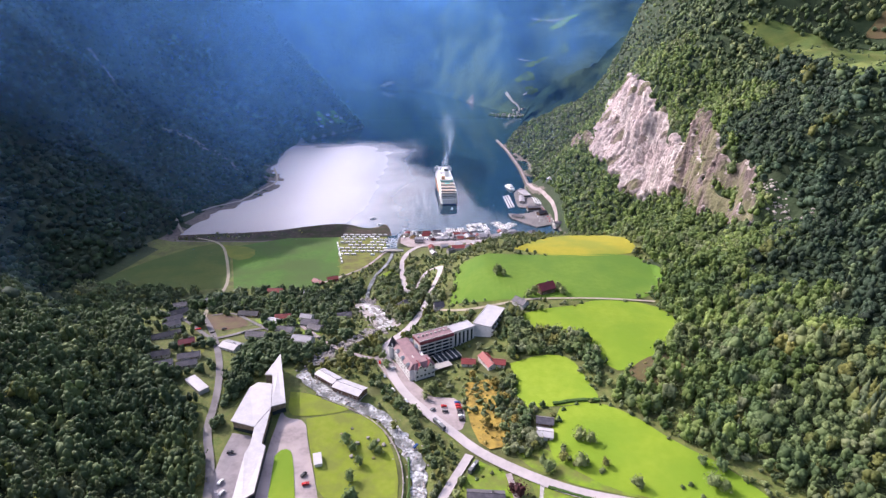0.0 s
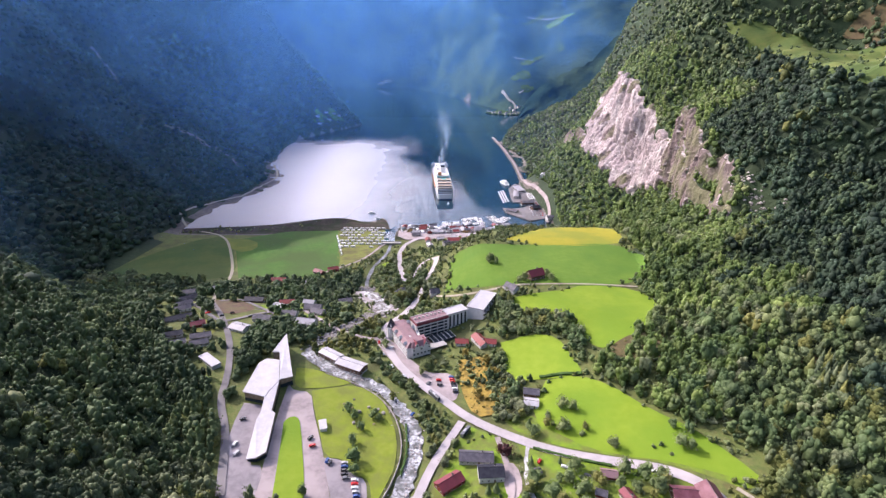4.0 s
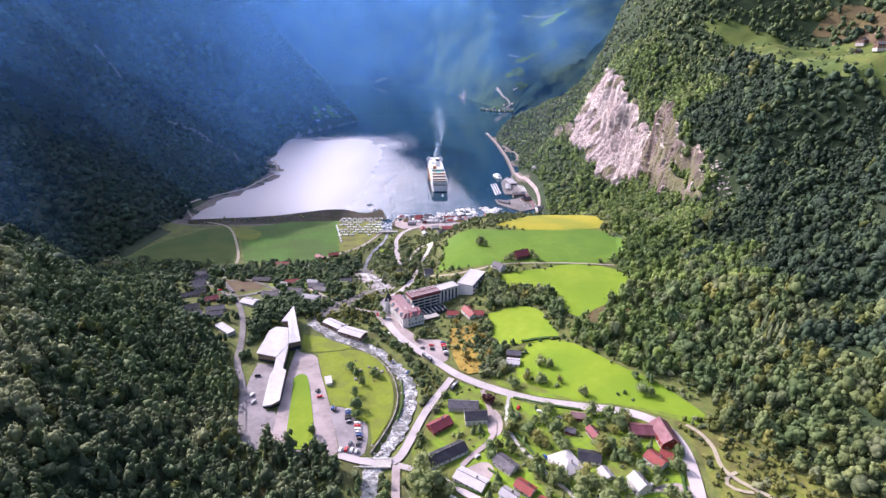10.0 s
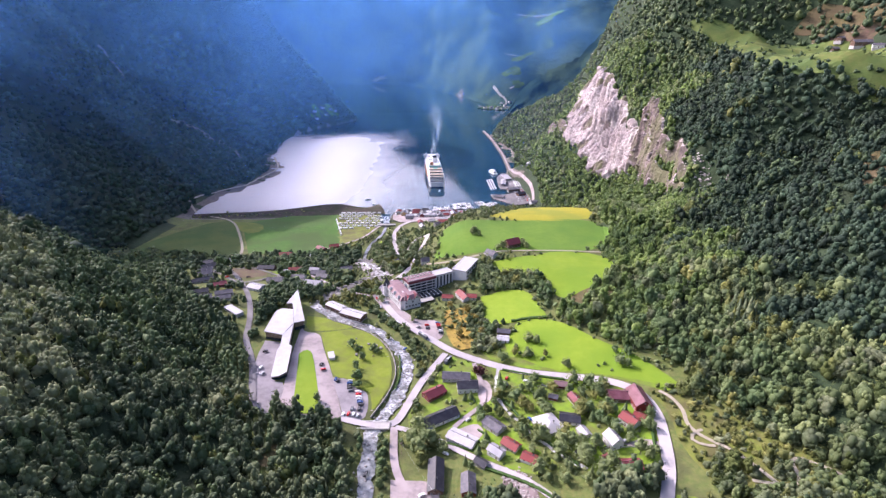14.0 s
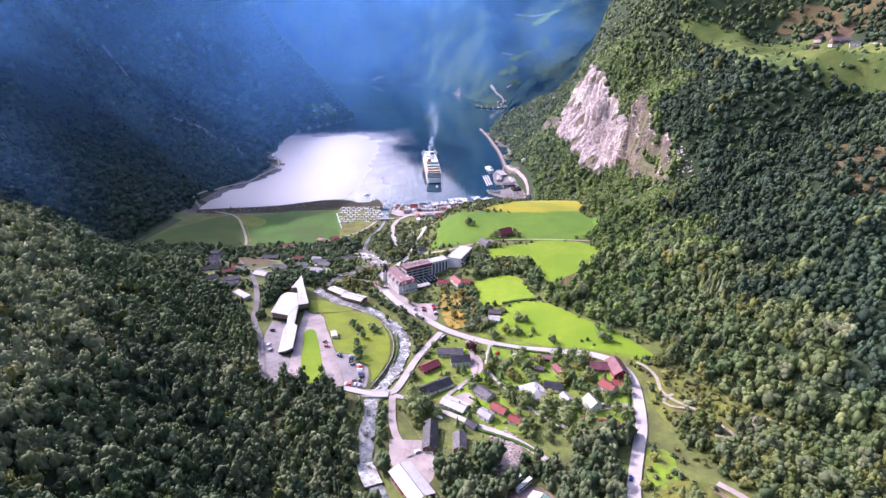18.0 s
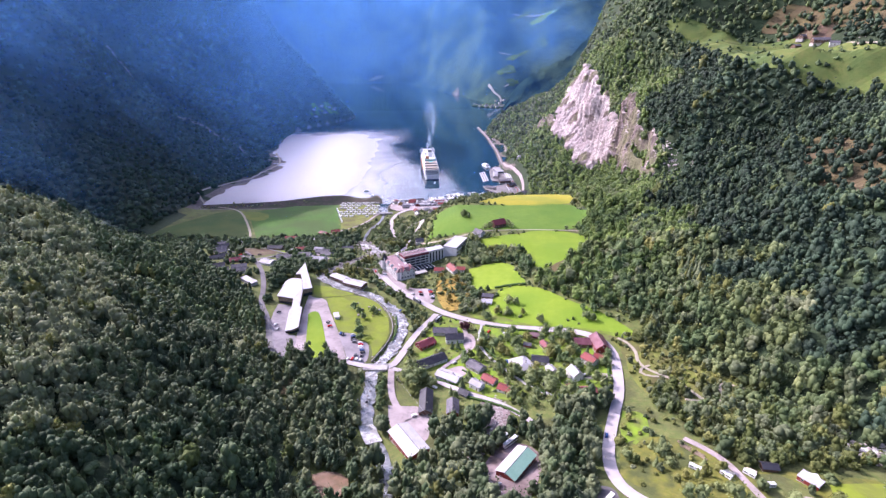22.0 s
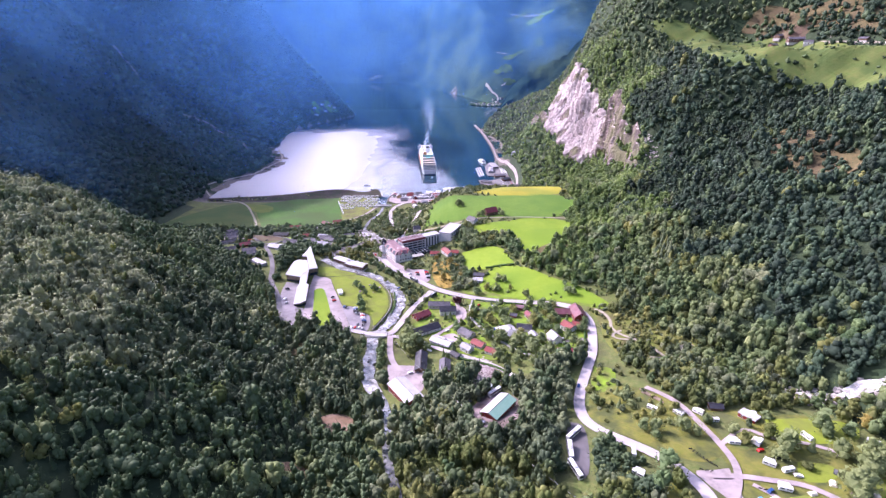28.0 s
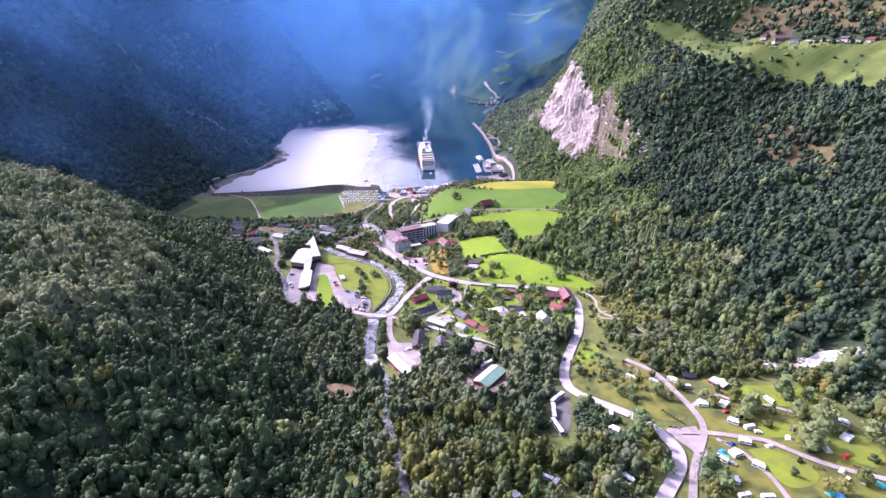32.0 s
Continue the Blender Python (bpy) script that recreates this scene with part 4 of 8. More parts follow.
def crown(rng, clumps, leaves, tall=1.0):
    """Vertices and triangles of a crown one metre across and about as tall, standing on z = 0: lumpy clumps and loose sprays of leaves."""
    iv, fi = ico()
    vs, fs, n = [], [], 0
    for k in range(clumps):
        a, h = rng.uniform(0, 6.283), rng.uniform(0.15, 0.95) if k else 0.45
        r = 0.30 * (1 - 0.75 * abs(h - 0.4)) * rng.uniform(0.5, 1.0) if k else 0.0
        s = rng.uniform(0.16, 0.27) * (1.1 - 0.5 * h) if k else 0.30
        v = iv * s * rng.uniform(0.72, 1.28, (12, 1)) * (1, 1, 1.15 * tall)
        vs.append(v + (r * np.cos(a), r * np.sin(a), h * tall))
        fs.append(fi + n)
        n += 12
    for _ in range(leaves):
        a, h = rng.uniform(0, 6.283), rng.uniform(0.1, 1.05)
        r = (0.52 - 0.42 * abs(h - 0.42)) * rng.uniform(0.75, 1.1)
        c = np.array((r * np.cos(a), r * np.sin(a), h * tall))
        vs.append(c + rng.normal(0, 0.045, (3, 3)))
        fs.append(np.array([[0, 1, 2]]) + n)
        n += 3
    return np.vstack(vs), np.vstack(fs)


def conifer(rng, tiers=5):
    """A spruce one metre tall: drooping tiers of branches round a stem."""
    vs, fs, n = [], [], 0
    for k in range(tiers):
        z0, r = 0.06 + 0.8 * k / tiers, 0.24 * (1 - k / (tiers + 0.5))
        m = 7
        a = np.arange(m) * 6.283 / m + rng.uniform(0, 6)
        rr = r * rng.uniform(0.7, 1.2, m)
        ring = np.stack([rr * np.cos(a), rr * np.sin(a), np.full(m, z0) + rng.uniform(-0.03, 0.03, m)], 1)
        vs += [ring, [(0, 0, z0 + 0.34 - 0.02 * k)]]
        fs.append(np.array([(i, (i + 1) % m, m) for i in range(m)]) + n)
        n += m + 1
    return np.vstack(vs), np.vstack(fs)


CASCADE = [(306, 26), (299, 30), (290, 32), (280, 33), (270, 38), (260, 46), (248, 55)]
BARE = []  # outlines and lines kept free of trees, with a margin


def free_of_things(x, y, margin=2.5):
    ok = np.ones(x.shape, bool)
    dice = np.random.RandomState(x.size).uniform(0, 1, x.shape)
    for key, (_, poly) in FIELDS.items():
        ok &= ~(inside(x, y, poly) & (dice < (0.45 if "bracken" in key else 2)))
    for poly in PLAZAS.values():
        ok &= ~inside(x, y, poly)
    for key, (_, w, line) in ROADS.items():
        ok &= ~near_line(x, y, line, w / 2 + margin + (6 if key == "shore_road" else 0))
    ok &= ~near_line(x, y, RIVER[4:], 4.5 + margin) & ~near_line(x, y, RIVER[:5], 2.8)
    ok &= ~near_line(x, y, CASCADE[:4], 5.5)
    ok &= ~near_line(x, y, CASCADE, 3)
    for bx0, by0, r in BARE:
        ok &= np.hypot(x - bx0, y - by0) > r
    return ok


def scatter(area, gap, seed):
    """Jittered points in a box (x0, x1, y0, y1)."""
    r = np.random.RandomState(seed)
    x, y = np.meshgrid(np.arange(area[0], area[1], gap, float), np.arange(area[2], area[3], gap * 0.9))
    x[1::2] += gap / 2
    return x.ravel() + r.uniform(-0.42, 0.42, x.size) * gap, y.ravel() + r.uniform(-0.42, 0.42, x.size) * gap


# each wood is a mixture of kinds, in loose clusters; some are paled or darkened to paint sun and shade
MIXES = {"leaf_autumn": (("leaf_gold", 0.62), ("leaf_olive", 0.9), ("leaf_alder", 1.0)), "leaf_head": (("leaf_fresh", 0.4), ("leaf_pale", 0.65), ("leaf_alder", 1.0)), "leaf_shade": (("leaf_far", 0.45), ("leaf_dusk", 1.0)), "leaf": (("leaf", 0.46), ("leaf_pale", 0.76), ("leaf_olive", 0.90), ("leaf_deep", 1.0)), "leaf_olive": (("leaf_olive", 0.6), ("leaf_pale", 0.85), ("leaf", 1.0)), "leaf_deep": (("leaf_deep", 0.75), ("leaf", 0.92), ("leaf_olive", 1.0)), "leaf_far": (("leaf_far", 1.0),), "leaf_east": (("leaf_pale", 0.32), ("leaf_olive", 0.42), ("leaf", 1.0)), "leaf_middle": (("leaf_deep", 0.62), ("leaf", 0.9), ("leaf_pale", 1.0)), "leaf_larch": (("leaf_gold", 0.14), ("leaf_olive", 0.7), ("leaf_alder", 1.0)), "leaf_sunlit": (("leaf_silver", 0.62), ("leaf_pale", 0.86), ("leaf_olive", 1.0)), "leaf_fresh": (("leaf_fresh", 0.62), ("leaf", 0.88), ("leaf_pale", 1.0)), "leaf_dusk": (("leaf_dusk", 0.72), ("leaf_deep", 0.94), ("leaf_olive", 1.0)), "leaf_low": (("leaf_alder", 0.58), ("leaf_deep", 0.78), ("leaf_pale", 0.90), ("leaf_olive", 1.0))}


def wood(name, x, y, wide, tall, variants, material, seed, label):
    """Many trees as one object of kind stuff. wide and tall: lowest and highest metres."""
    r = np.random.RandomState(seed)
    z = ground(x, y) - 0.4
    patch = (1.0 + 0.22 * wob(x, y, 38, seed + 5)) * np.where(r.uniform(0, 1, x.size) < 0.07, 1.35, 1.0)
    pick = r.randint(0, len(variants), x.size)
    vs, fs, n, tints, sort = [], [], 0, [], []
    mix = MIXES[material]
    spin = np.clip(0.7 * r.uniform(0, 1, x.size) + 0.3 * (0.5 + 0.5 * wob(x, y, 70, seed + 3)), 0, 0.999)
    sorts = np.searchsorted([m[1] for m in mix], spin)
    for k, (cv, cf) in enumerate(variants):
        i = np.where(pick == k)[0]
        if not len(i):
            continue
        a, w, h = r.uniform(0, 6.283, len(i)), r.uniform(*wide, len(i)) * patch[i], r.uniform(*tall, len(i)) * patch[i]
        ca, sa = np.cos(a)[:, None], np.sin(a)[:, None]
        vx = (cv[:, 0] * ca - cv[:, 1] * sa) * w[:, None] + x[i, None]
        vy = (cv[:, 0] * sa + cv[:, 1] * ca) * w[:, None] + y[i, None]
        vz = cv[:, 2] * h[:, None] + z[i, None]
        vs.append(np.stack([vx, vy, vz], -1).reshape(-1, 3))
        fs.append((cf[None] + (n + np.arange(len(i)) * len(cv))[:, None, None]).reshape(-1, 3))
        tints.append(np.repeat(np.clip(r.normal(0.5, 0.24, len(i)), 0, 1), len(cv)))
        sort.append(np.repeat(sorts[i], len(cf)))
        n += len(i) * len(cv)
    ob = new(name, mesh_from(name, np.vstack(vs), np.vstack(fs), [m[0] for m in mix], np.concatenate(sort), smooth=True))
    ob.data.attributes.new("tint", "FLOAT", "POINT").data.foreach_set("value", np.concatenate(tints).astype(np.float32))
    return tagged(ob, label, "trees", kind="stuff")


rng = np.random.RandomState(7)
CROWNS = [crown(rng, 9, 44) for _ in range(7)]
CROWNS_MID = [crown(rng, 6, 24) for _ in range(4)]
CROWNS_FAR = [crown(rng, 2, 6) for _ in range(4)]
SPRUCES = [conifer(rng) for _ in range(3)]
SPRUCES_TALL = [(v * (1.0, 1.0, 1.0), f) for v, f in SPRUCES]


def woods(name, area, gap, wide, tall, variants, material, seed, label, keep):
    x, y = scatter(area, gap, seed)
    ok = keep(x, y) & free_of_things(x, y) & (wob(x, y, 30, seed + 8) > -0.97)
    return wood(name, x[ok], y[ok], wide, tall, variants, material, seed, label)


at_y = lambda c, y: np.interp(y, YS, c)
left_of = lambda x, y: (x < at_y(WOOD_L, y))
right_of = lambda x, y: (x > at_y(WOOD_R, y))
clear_cliff = lambda x, y: bare_rock(x, y) == 0

# ---- paints and small materials ----
def paint(name, rgb, rough=0.6, **kw):
    M[name] = mat(name, rgb, tuple(0.86 * v for v in rgb), rough, kw.pop("size", 0.9), 5, kw.pop("bump", 0.01), **kw)


paint("white_wall", (0.68, 0.67, 0.665), c=(0.58, 0.57, 0.565), size2=4)
paint("grey_wall", (0.42, 0.41, 0.40), c=(0.36, 0.35, 0.34), size2=4)
paint("red_wall", (0.22, 0.035, 0.03), c=(0.17, 0.03, 0.025), size2=4)
paint("brown_wall", (0.11, 0.06, 0.04), c=(0.15, 0.09, 0.06), size2=3)
paint("ochre_wall", (0.50, 0.33, 0.12), c=(0.44, 0.29, 0.11), size2=4)
paint("slate_roof", (0.085, 0.08, 0.098), c=(0.125, 0.115, 0.135), size2=3, size=0.5, bump=0.03)
paint("black_roof", (0.028, 0.028, 0.04), 0.45, c=(0.045, 0.045, 0.055), size2=3, bump=0.03)
paint("maroon_roof", (0.22, 0.045, 0.06), 0.55, c=(0.17, 0.04, 0.05), size2=3, bump=0.03)
paint("red_roof", (0.25, 0.05, 0.048), 0.55, c=(0.23, 0.05, 0.045), size2=3, bump=0.03)
paint("barn_roof", (0.15, 0.05, 0.065), 0.55, c=(0.20, 0.08, 0.10), size2=4, bump=0.03)
paint("pink_roof", (0.27, 0.16, 0.175), 0.6, c=(0.20, 0.12, 0.13), size2=4, bump=0.03)
paint("pale_roof", (0.48, 0.465, 0.49), 0.5, c=(0.40, 0.385, 0.405), size2=4)
paint("grey_roof", (0.36, 0.35, 0.38), 0.5, c=(0.30, 0.29, 0.32), size2=5)
paint("green_roof", (0.24, 0.42, 0.33), 0.45, c=(0.20, 0.37, 0.29), size2=5)
paint("concrete", (0.44, 0.42, 0.40), 0.85, c=(0.36, 0.34, 0.33), size2=3)
paint("timber", (0.20, 0.15, 0.10), 0.8, c=(0.28, 0.22, 0.16), size2=2)
paint("dark_trim", (0.03, 0.03, 0.035), 0.5)
paint("tyre", (0.015, 0.015, 0.016), 0.8)
paint("ship_white", (0.86, 0.86, 0.86), 0.35, c=(0.80, 0.80, 0.80), size2=20)
paint("ship_deck", (0.42, 0.34, 0.27), 0.7)
paint("ship_blue", (0.02, 0.045, 0.13), 0.4)
paint("screen_teal", (0.30, 0.55, 0.55), 0.3)
paint("lifeboat_orange", (0.48, 0.24, 0.12), 0.5)
paint("canvas_cream", (0.72, 0.66, 0.52), 0.85)
paint("canvas_red", (0.62, 0.06, 0.05), 0.8)
paint("canvas_blue", (0.05, 0.28, 0.62), 0.8)
paint("canvas_teal", (0.05, 0.42, 0.40), 0.8)
for key, rgb in (("car_white", (0.80, 0.80, 0.80)), ("car_silver", (0.45, 0.46, 0.48)), ("car_black", (0.02, 0.02, 0.024)), ("car_red", (0.50, 0.02, 0.02)), ("car_blue", (0.03, 0.08, 0.25)), ("car_grey", (0.14, 0.145, 0.155))):
    paint(key, rgb, 0.25, spec=0.5)
gm = bpy.data.materials.new("glass_dark")
gm.use_nodes = True
gb = gm.node_tree.nodes["Principled BSDF"]
gb.inputs["Base Color"].default_value, gb.inputs["Roughness"].default_value = (0.025, 0.035, 0.045, 1), 0.08
M["glass_dark"] = gm
M["rapids"] = mat("rapids", (0.66, 0.67, 0.69), (0.075, 0.08, 0.078), 0.35, 1.7, 10, 0.4, c=(0.10, 0.105, 0.10), size2=9)
M["rapids_low"] = mat("rapids_low", (0.13, 0.145, 0.15), (0.045, 0.055, 0.06), 0.25, 3.0, 9, 0.3, c=(0.24, 0.25, 0.26), size2=5)
M["white_water"] = mat("white_water", (0.78, 0.79, 0.80), (0.20, 0.20, 0.195), 0.5, 2.4, 10, 0.9, c=(0.30, 0.29, 0.28), size2=9)
M["leaf_copper"] = mat("leaf_copper", (0.055, 0.018, 0.022), (0.09, 0.03, 0.03), 0.75, 2, 5, 0.1, island=0.3, thin=0.3)
M["leaf_gold"] = mat("leaf_gold", (0.30, 0.25, 0.075), (0.36, 0.30, 0.09), 0.8, 2, 5, 0.1, island=0.35, c=(0.22, 0.18, 0.035), size2=12, thin=0.35)
M["hedge"] = mat("hedge", (0.03, 0.075, 0.014), (0.05, 0.10, 0.02), 0.85, 0.8, 6, 0.2)


# ---- mesh kit: every shape is a list of (vertices, faces) pieces ----
def box(x0, x1, y0, y1, z0, z1, c=0.0):
    """A box; c cuts its upright and top edges."""
    if not c:
        v = [(x, y, z) for z in (z0, z1) for x, y in ((x0, y0), (x1, y0), (x1, y1), (x0, y1))]
        return v, [(3, 2, 1, 0), (4, 5, 6, 7), (0, 1, 5, 4), (1, 2, 6, 5), (2, 3, 7, 6), (3, 0, 4, 7)]
    ring = lambda i, z: [(x0 + i + a * c, y0 + i + b * c, z) if s == 0 else None for s, a, b in ()] or [
        (x0 + c + i, y0 + i, z), (x1 - c - i, y0 + i, z), (x1 - i, y0 + c + i, z), (x1 - i, y1 - c - i, z),
        (x1 - c - i, y1 - i, z), (x0 + c + i, y1 - i, z), (x0 + i, y1 - c - i, z), (x0 + i, y0 + c + i, z)]
    v = ring(0, z0) + ring(0, z1 - c) + ring(c, z1)
    f = [tuple(range(7, -1, -1)), tuple(range(16, 24))]
    f += [(8 * k + i, 8 * k + (i + 1) % 8, 8 * k + 8 + (i + 1) % 8, 8 * k + 8 + i) for k in (0, 1) for i in range(8)]
    return v, f


def prism(poly, z0, z1):
    """An upright prism over a counter-clockwise outline; z1 may be one height or one for each corner."""
    n = len(poly)
    tops = z1 if isinstance(z1, (list, tuple)) else [z1] * n
    lows = z0 if isinstance(z0, (list, tuple)) else [z0] * n
    v = [(x, y, z) for (x, y), z in zip(poly, lows)] + [(x, y, z) for (x, y), z in zip(poly, tops)]
    return v, [tuple(range(n - 1, -1, -1)), tuple(range(n, 2 * n))] + [(i, (i + 1) % n, n + (i + 1) % n, n + i) for i in range(n)]


def along_x(profile, x0, x1):
    """A prism along x with a (y, z) outline."""
    n = len(profile)
    v = [(x0, y, z) for y, z in profile] + [(x1, y, z) for y, z in profile]
    return v, [tuple(range(n)), tuple(range(2 * n - 1, n - 1, -1))] + [(i, n + i, n + (i + 1) % n, (i + 1) % n) for i in range(n)]


def rod(x, y, z0, z1, r0, r1=None, n=8):
    r1 = r0 if r1 is None else r1
    ring = lambda r, z: [(x + r * math.cos(6.2832 * i / n), y + r * math.sin(6.2832 * i / n), z) for i in range(n)]
    v = ring(r0, z0) + ring(r1, z1)
    return v, [tuple(range(n - 1, -1, -1)), tuple(range(n, 2 * n))] + [(i, (i + 1) % n, n + (i + 1) % n, n + i) for i in range(n)]


def disc_y(x, y0, y1, z, r, n=10):
    """A wheel whose axle runs along y."""
    ring = lambda y: [(x + r * math.cos(6.2832 * i / n), y, z + r * math.sin(6.2832 * i / n)) for i in range(n)]
    v = ring(y0) + ring(y1)
    return v, [tuple(range(n)), tuple(range(2 * n - 1, n - 1, -1))] + [(i, n + i, n + (i + 1) % n, (i + 1) % n) for i in range(n)]


def joined(*pieces):
    vs, fs = [], []
    for v, f in pieces:
        fs += [tuple(i + len(vs) for i in face) for face in f]
        vs += list(v)
    return vs, fs


def fixed(me):
    bm = bmesh.new()
    bm.from_mesh(me)
    bmesh.ops.recalc_face_normals(bm, faces=bm.faces)
    bm.to_mesh(me)
    bm.free()


CACHE = {}


def shape(key, make, material):
    """A mesh that is made once and shared by all parts with the same key."""
    if key not in CACHE:
        v, f = make()
        me = bpy.data.meshes.new(str(key[0]))
        me.from_pydata([tuple(map(float, p)) for p in v], [], f)
        fixed(me)
        me.materials.append(M[material])
        CACHE[key] = me
    return CACHE[key]


def part(name, geo, material, parent, label="", at=None):
    """One mesh object under a thing or a part. geo: (vertices, faces) or a shared mesh."""
    me = geo if isinstance(geo, bpy.types.Mesh) else shape((name, len(CACHE), len(bpy.data.objects)), lambda: geo, material)
    ob = new(name, me)
    ob.parent = parent
    if at is not None:
        ob.matrix_basis = at
    return tagged(ob, label)


def thing(name, label, category, x, y, turn=0.0, z=None, group=""):
    ob = new(name)
    ob.empty_display_size = 0.5
    ob.matrix_basis = pose(x, y, float(ground(x, y)) if z is None else z, 0, 0, turn)
    return tagged(ob, label, category, group)


# ---- houses ----
def window_part(parent, x, y, z, turn, w=1.2, h=1.2):
    fr = part("window", shape(("window", w, h), lambda: joined(box(-w / 2, w / 2, -0.06, 0.05, -h / 2, -h / 2 + 0.12), box(-w / 2, w / 2, -0.06, 0.05, h / 2 - 0.12, h / 2),
              box(-w / 2, -w / 2 + 0.12, -0.06, 0.05, -h / 2 + 0.12, h / 2 - 0.12), box(w / 2 - 0.12, w / 2, -0.06, 0.05, -h / 2 + 0.12, h / 2 - 0.12)), "white_wall"), None, parent, at=pose(x, y, z, 0, 0, turn))
    part("pane", shape(("pane", w, h), lambda: box(-w / 2 + 0.12, w / 2 - 0.12, -0.03, 0.02, -h / 2 + 0.12, h / 2 - 0.12), "glass_dark"), None, fr)


def house(name, label, x, y, turn, L, W, wall, roof, h=3.4, pitch=0.55, chimney=True, windows=True, category="house", hip=0.0, flat=False, group="", skip_far=False, gable="", low=None):
    """A house with its ridge along its own x axis."""
    c, s = math.cos(radians(turn)), math.sin(radians(turn))
    corners = [ground(x + a * c - b * s, y + a * s + b * c) for a in (-L / 2, L / 2) for b in (-W / 2, W / 2)]
    z = (float(min(corners)) + float(max(corners))) / 2 + 0.1 if low is None else low
    BARE.append((x, y, max(L, W) * 0.62 + 1.5))
    root = thing(name, label, category, x, y, turn, z, group)
    part("foundation", box(-L / 2 - 0.05, L / 2 + 0.05, -W / 2 - 0.05, W / 2 + 0.05, -4, 0.35), "concrete", root)
    rise = 0.0 if flat else W / 2 * pitch
    prof = [(-W / 2, 0.35), (W / 2, 0.35), (W / 2, h)] + ([] if flat or hip else [(0, h + rise)]) + [(-W / 2, h)]
    part("wall", along_x(prof, -L / 2, L / 2), wall, root)
    o, t = 0.55, 0.22
    if flat:
        part("roof", joined(box(-L / 2 - 0.3, L / 2 + 0.3, -W / 2 - 0.3, W / 2 + 0.3, h + 0.004, h + 0.35, 0.1)), roof, root)
    elif hip:
        e = W / 2 * hip
        v = [(-L / 2 - o, -W / 2 - o, h - 0.1), (L / 2 + o, -W / 2 - o, h - 0.1), (L / 2 + o, W / 2 + o, h - 0.1), (-L / 2 - o, W / 2 + o, h - 0.1), (-L / 2 + e, 0, h + rise), (L / 2 - e, 0, h + rise)]
        part("roof", (v, [(3, 2, 1, 0), (0, 1, 5, 4), (1, 2, 5), (2, 3, 4, 5), (3, 0, 4)]), roof, root)
    else:
        for sgn in (-1, 1):
            y1, z1 = sgn * (W / 2 + o), h - o * pitch
            pr = [(0, h + rise + 0.03), (y1, z1 + 0.03), (y1, z1 + 0.03 + t), (0, h + rise + 0.03 + t)]
            part("roof", along_x(pr if sgn > 0 else pr[::-1], -L / 2 - o, L / 2 + o), roof, root)
        part("ridge_cap", along_x([(-0.2, h + rise + t - 0.02), (0.2, h + rise + t - 0.02), (0, h + rise + t + 0.14)], -L / 2 - o, L / 2 + o), "dark_trim", root)
    if chimney and not flat:
        top = h + rise
        ch = part("chimney", box(L * 0.18 - 0.4, L * 0.18 + 0.4, -0.4 + W * 0.1, 0.4 + W * 0.1, top - 1.2, top + 1.0), "concrete", root)
        part("cap", box(L * 0.18 - 0.5, L * 0.18 + 0.5, -0.5 + W * 0.1, 0.5 + W * 0.1, top + 1.004, top + 1.15), "dark_trim", ch)
    if windows:
        n = max(2, int(L / 3.4))
        for fl in range(max(1, int(h / 2.7))):
            zz = 1.75 + 2.7 * fl
            for i in range(n):
                px = -L / 2 + (i + 0.5) * L / n
                if fl == 0 and i == n // 2:
                    part("door", shape(("door", 1), lambda: joined(box(-0.5, 0.5, -0.05, 0.06, 0.35, 2.4), box(-0.62, 0.62, -0.06, 0.03, 2.4, 2.52)), "brown_wall"), None, root, at=pose(px, -W / 2 - 0.02, 0))
                else:
                    window_part(root, px, -W / 2 - 0.02, zz, 0)
                window_part(root, px, W / 2 + 0.02, zz, 180)
            for sx, rz in ((-1, -90), (1, 90)):
                for py in (-W / 4, W / 4):
                    window_part(root, sx * (L / 2 + 0.02), py, zz, rz)
        if not flat and not hip and W > 7:
            for sx, rz in ((-1, -90), (1, 90)):
                window_part(root, sx * (L / 2 + 0.02), 0, h + rise * 0.4, rz, 1.0, 1.0)
    return root

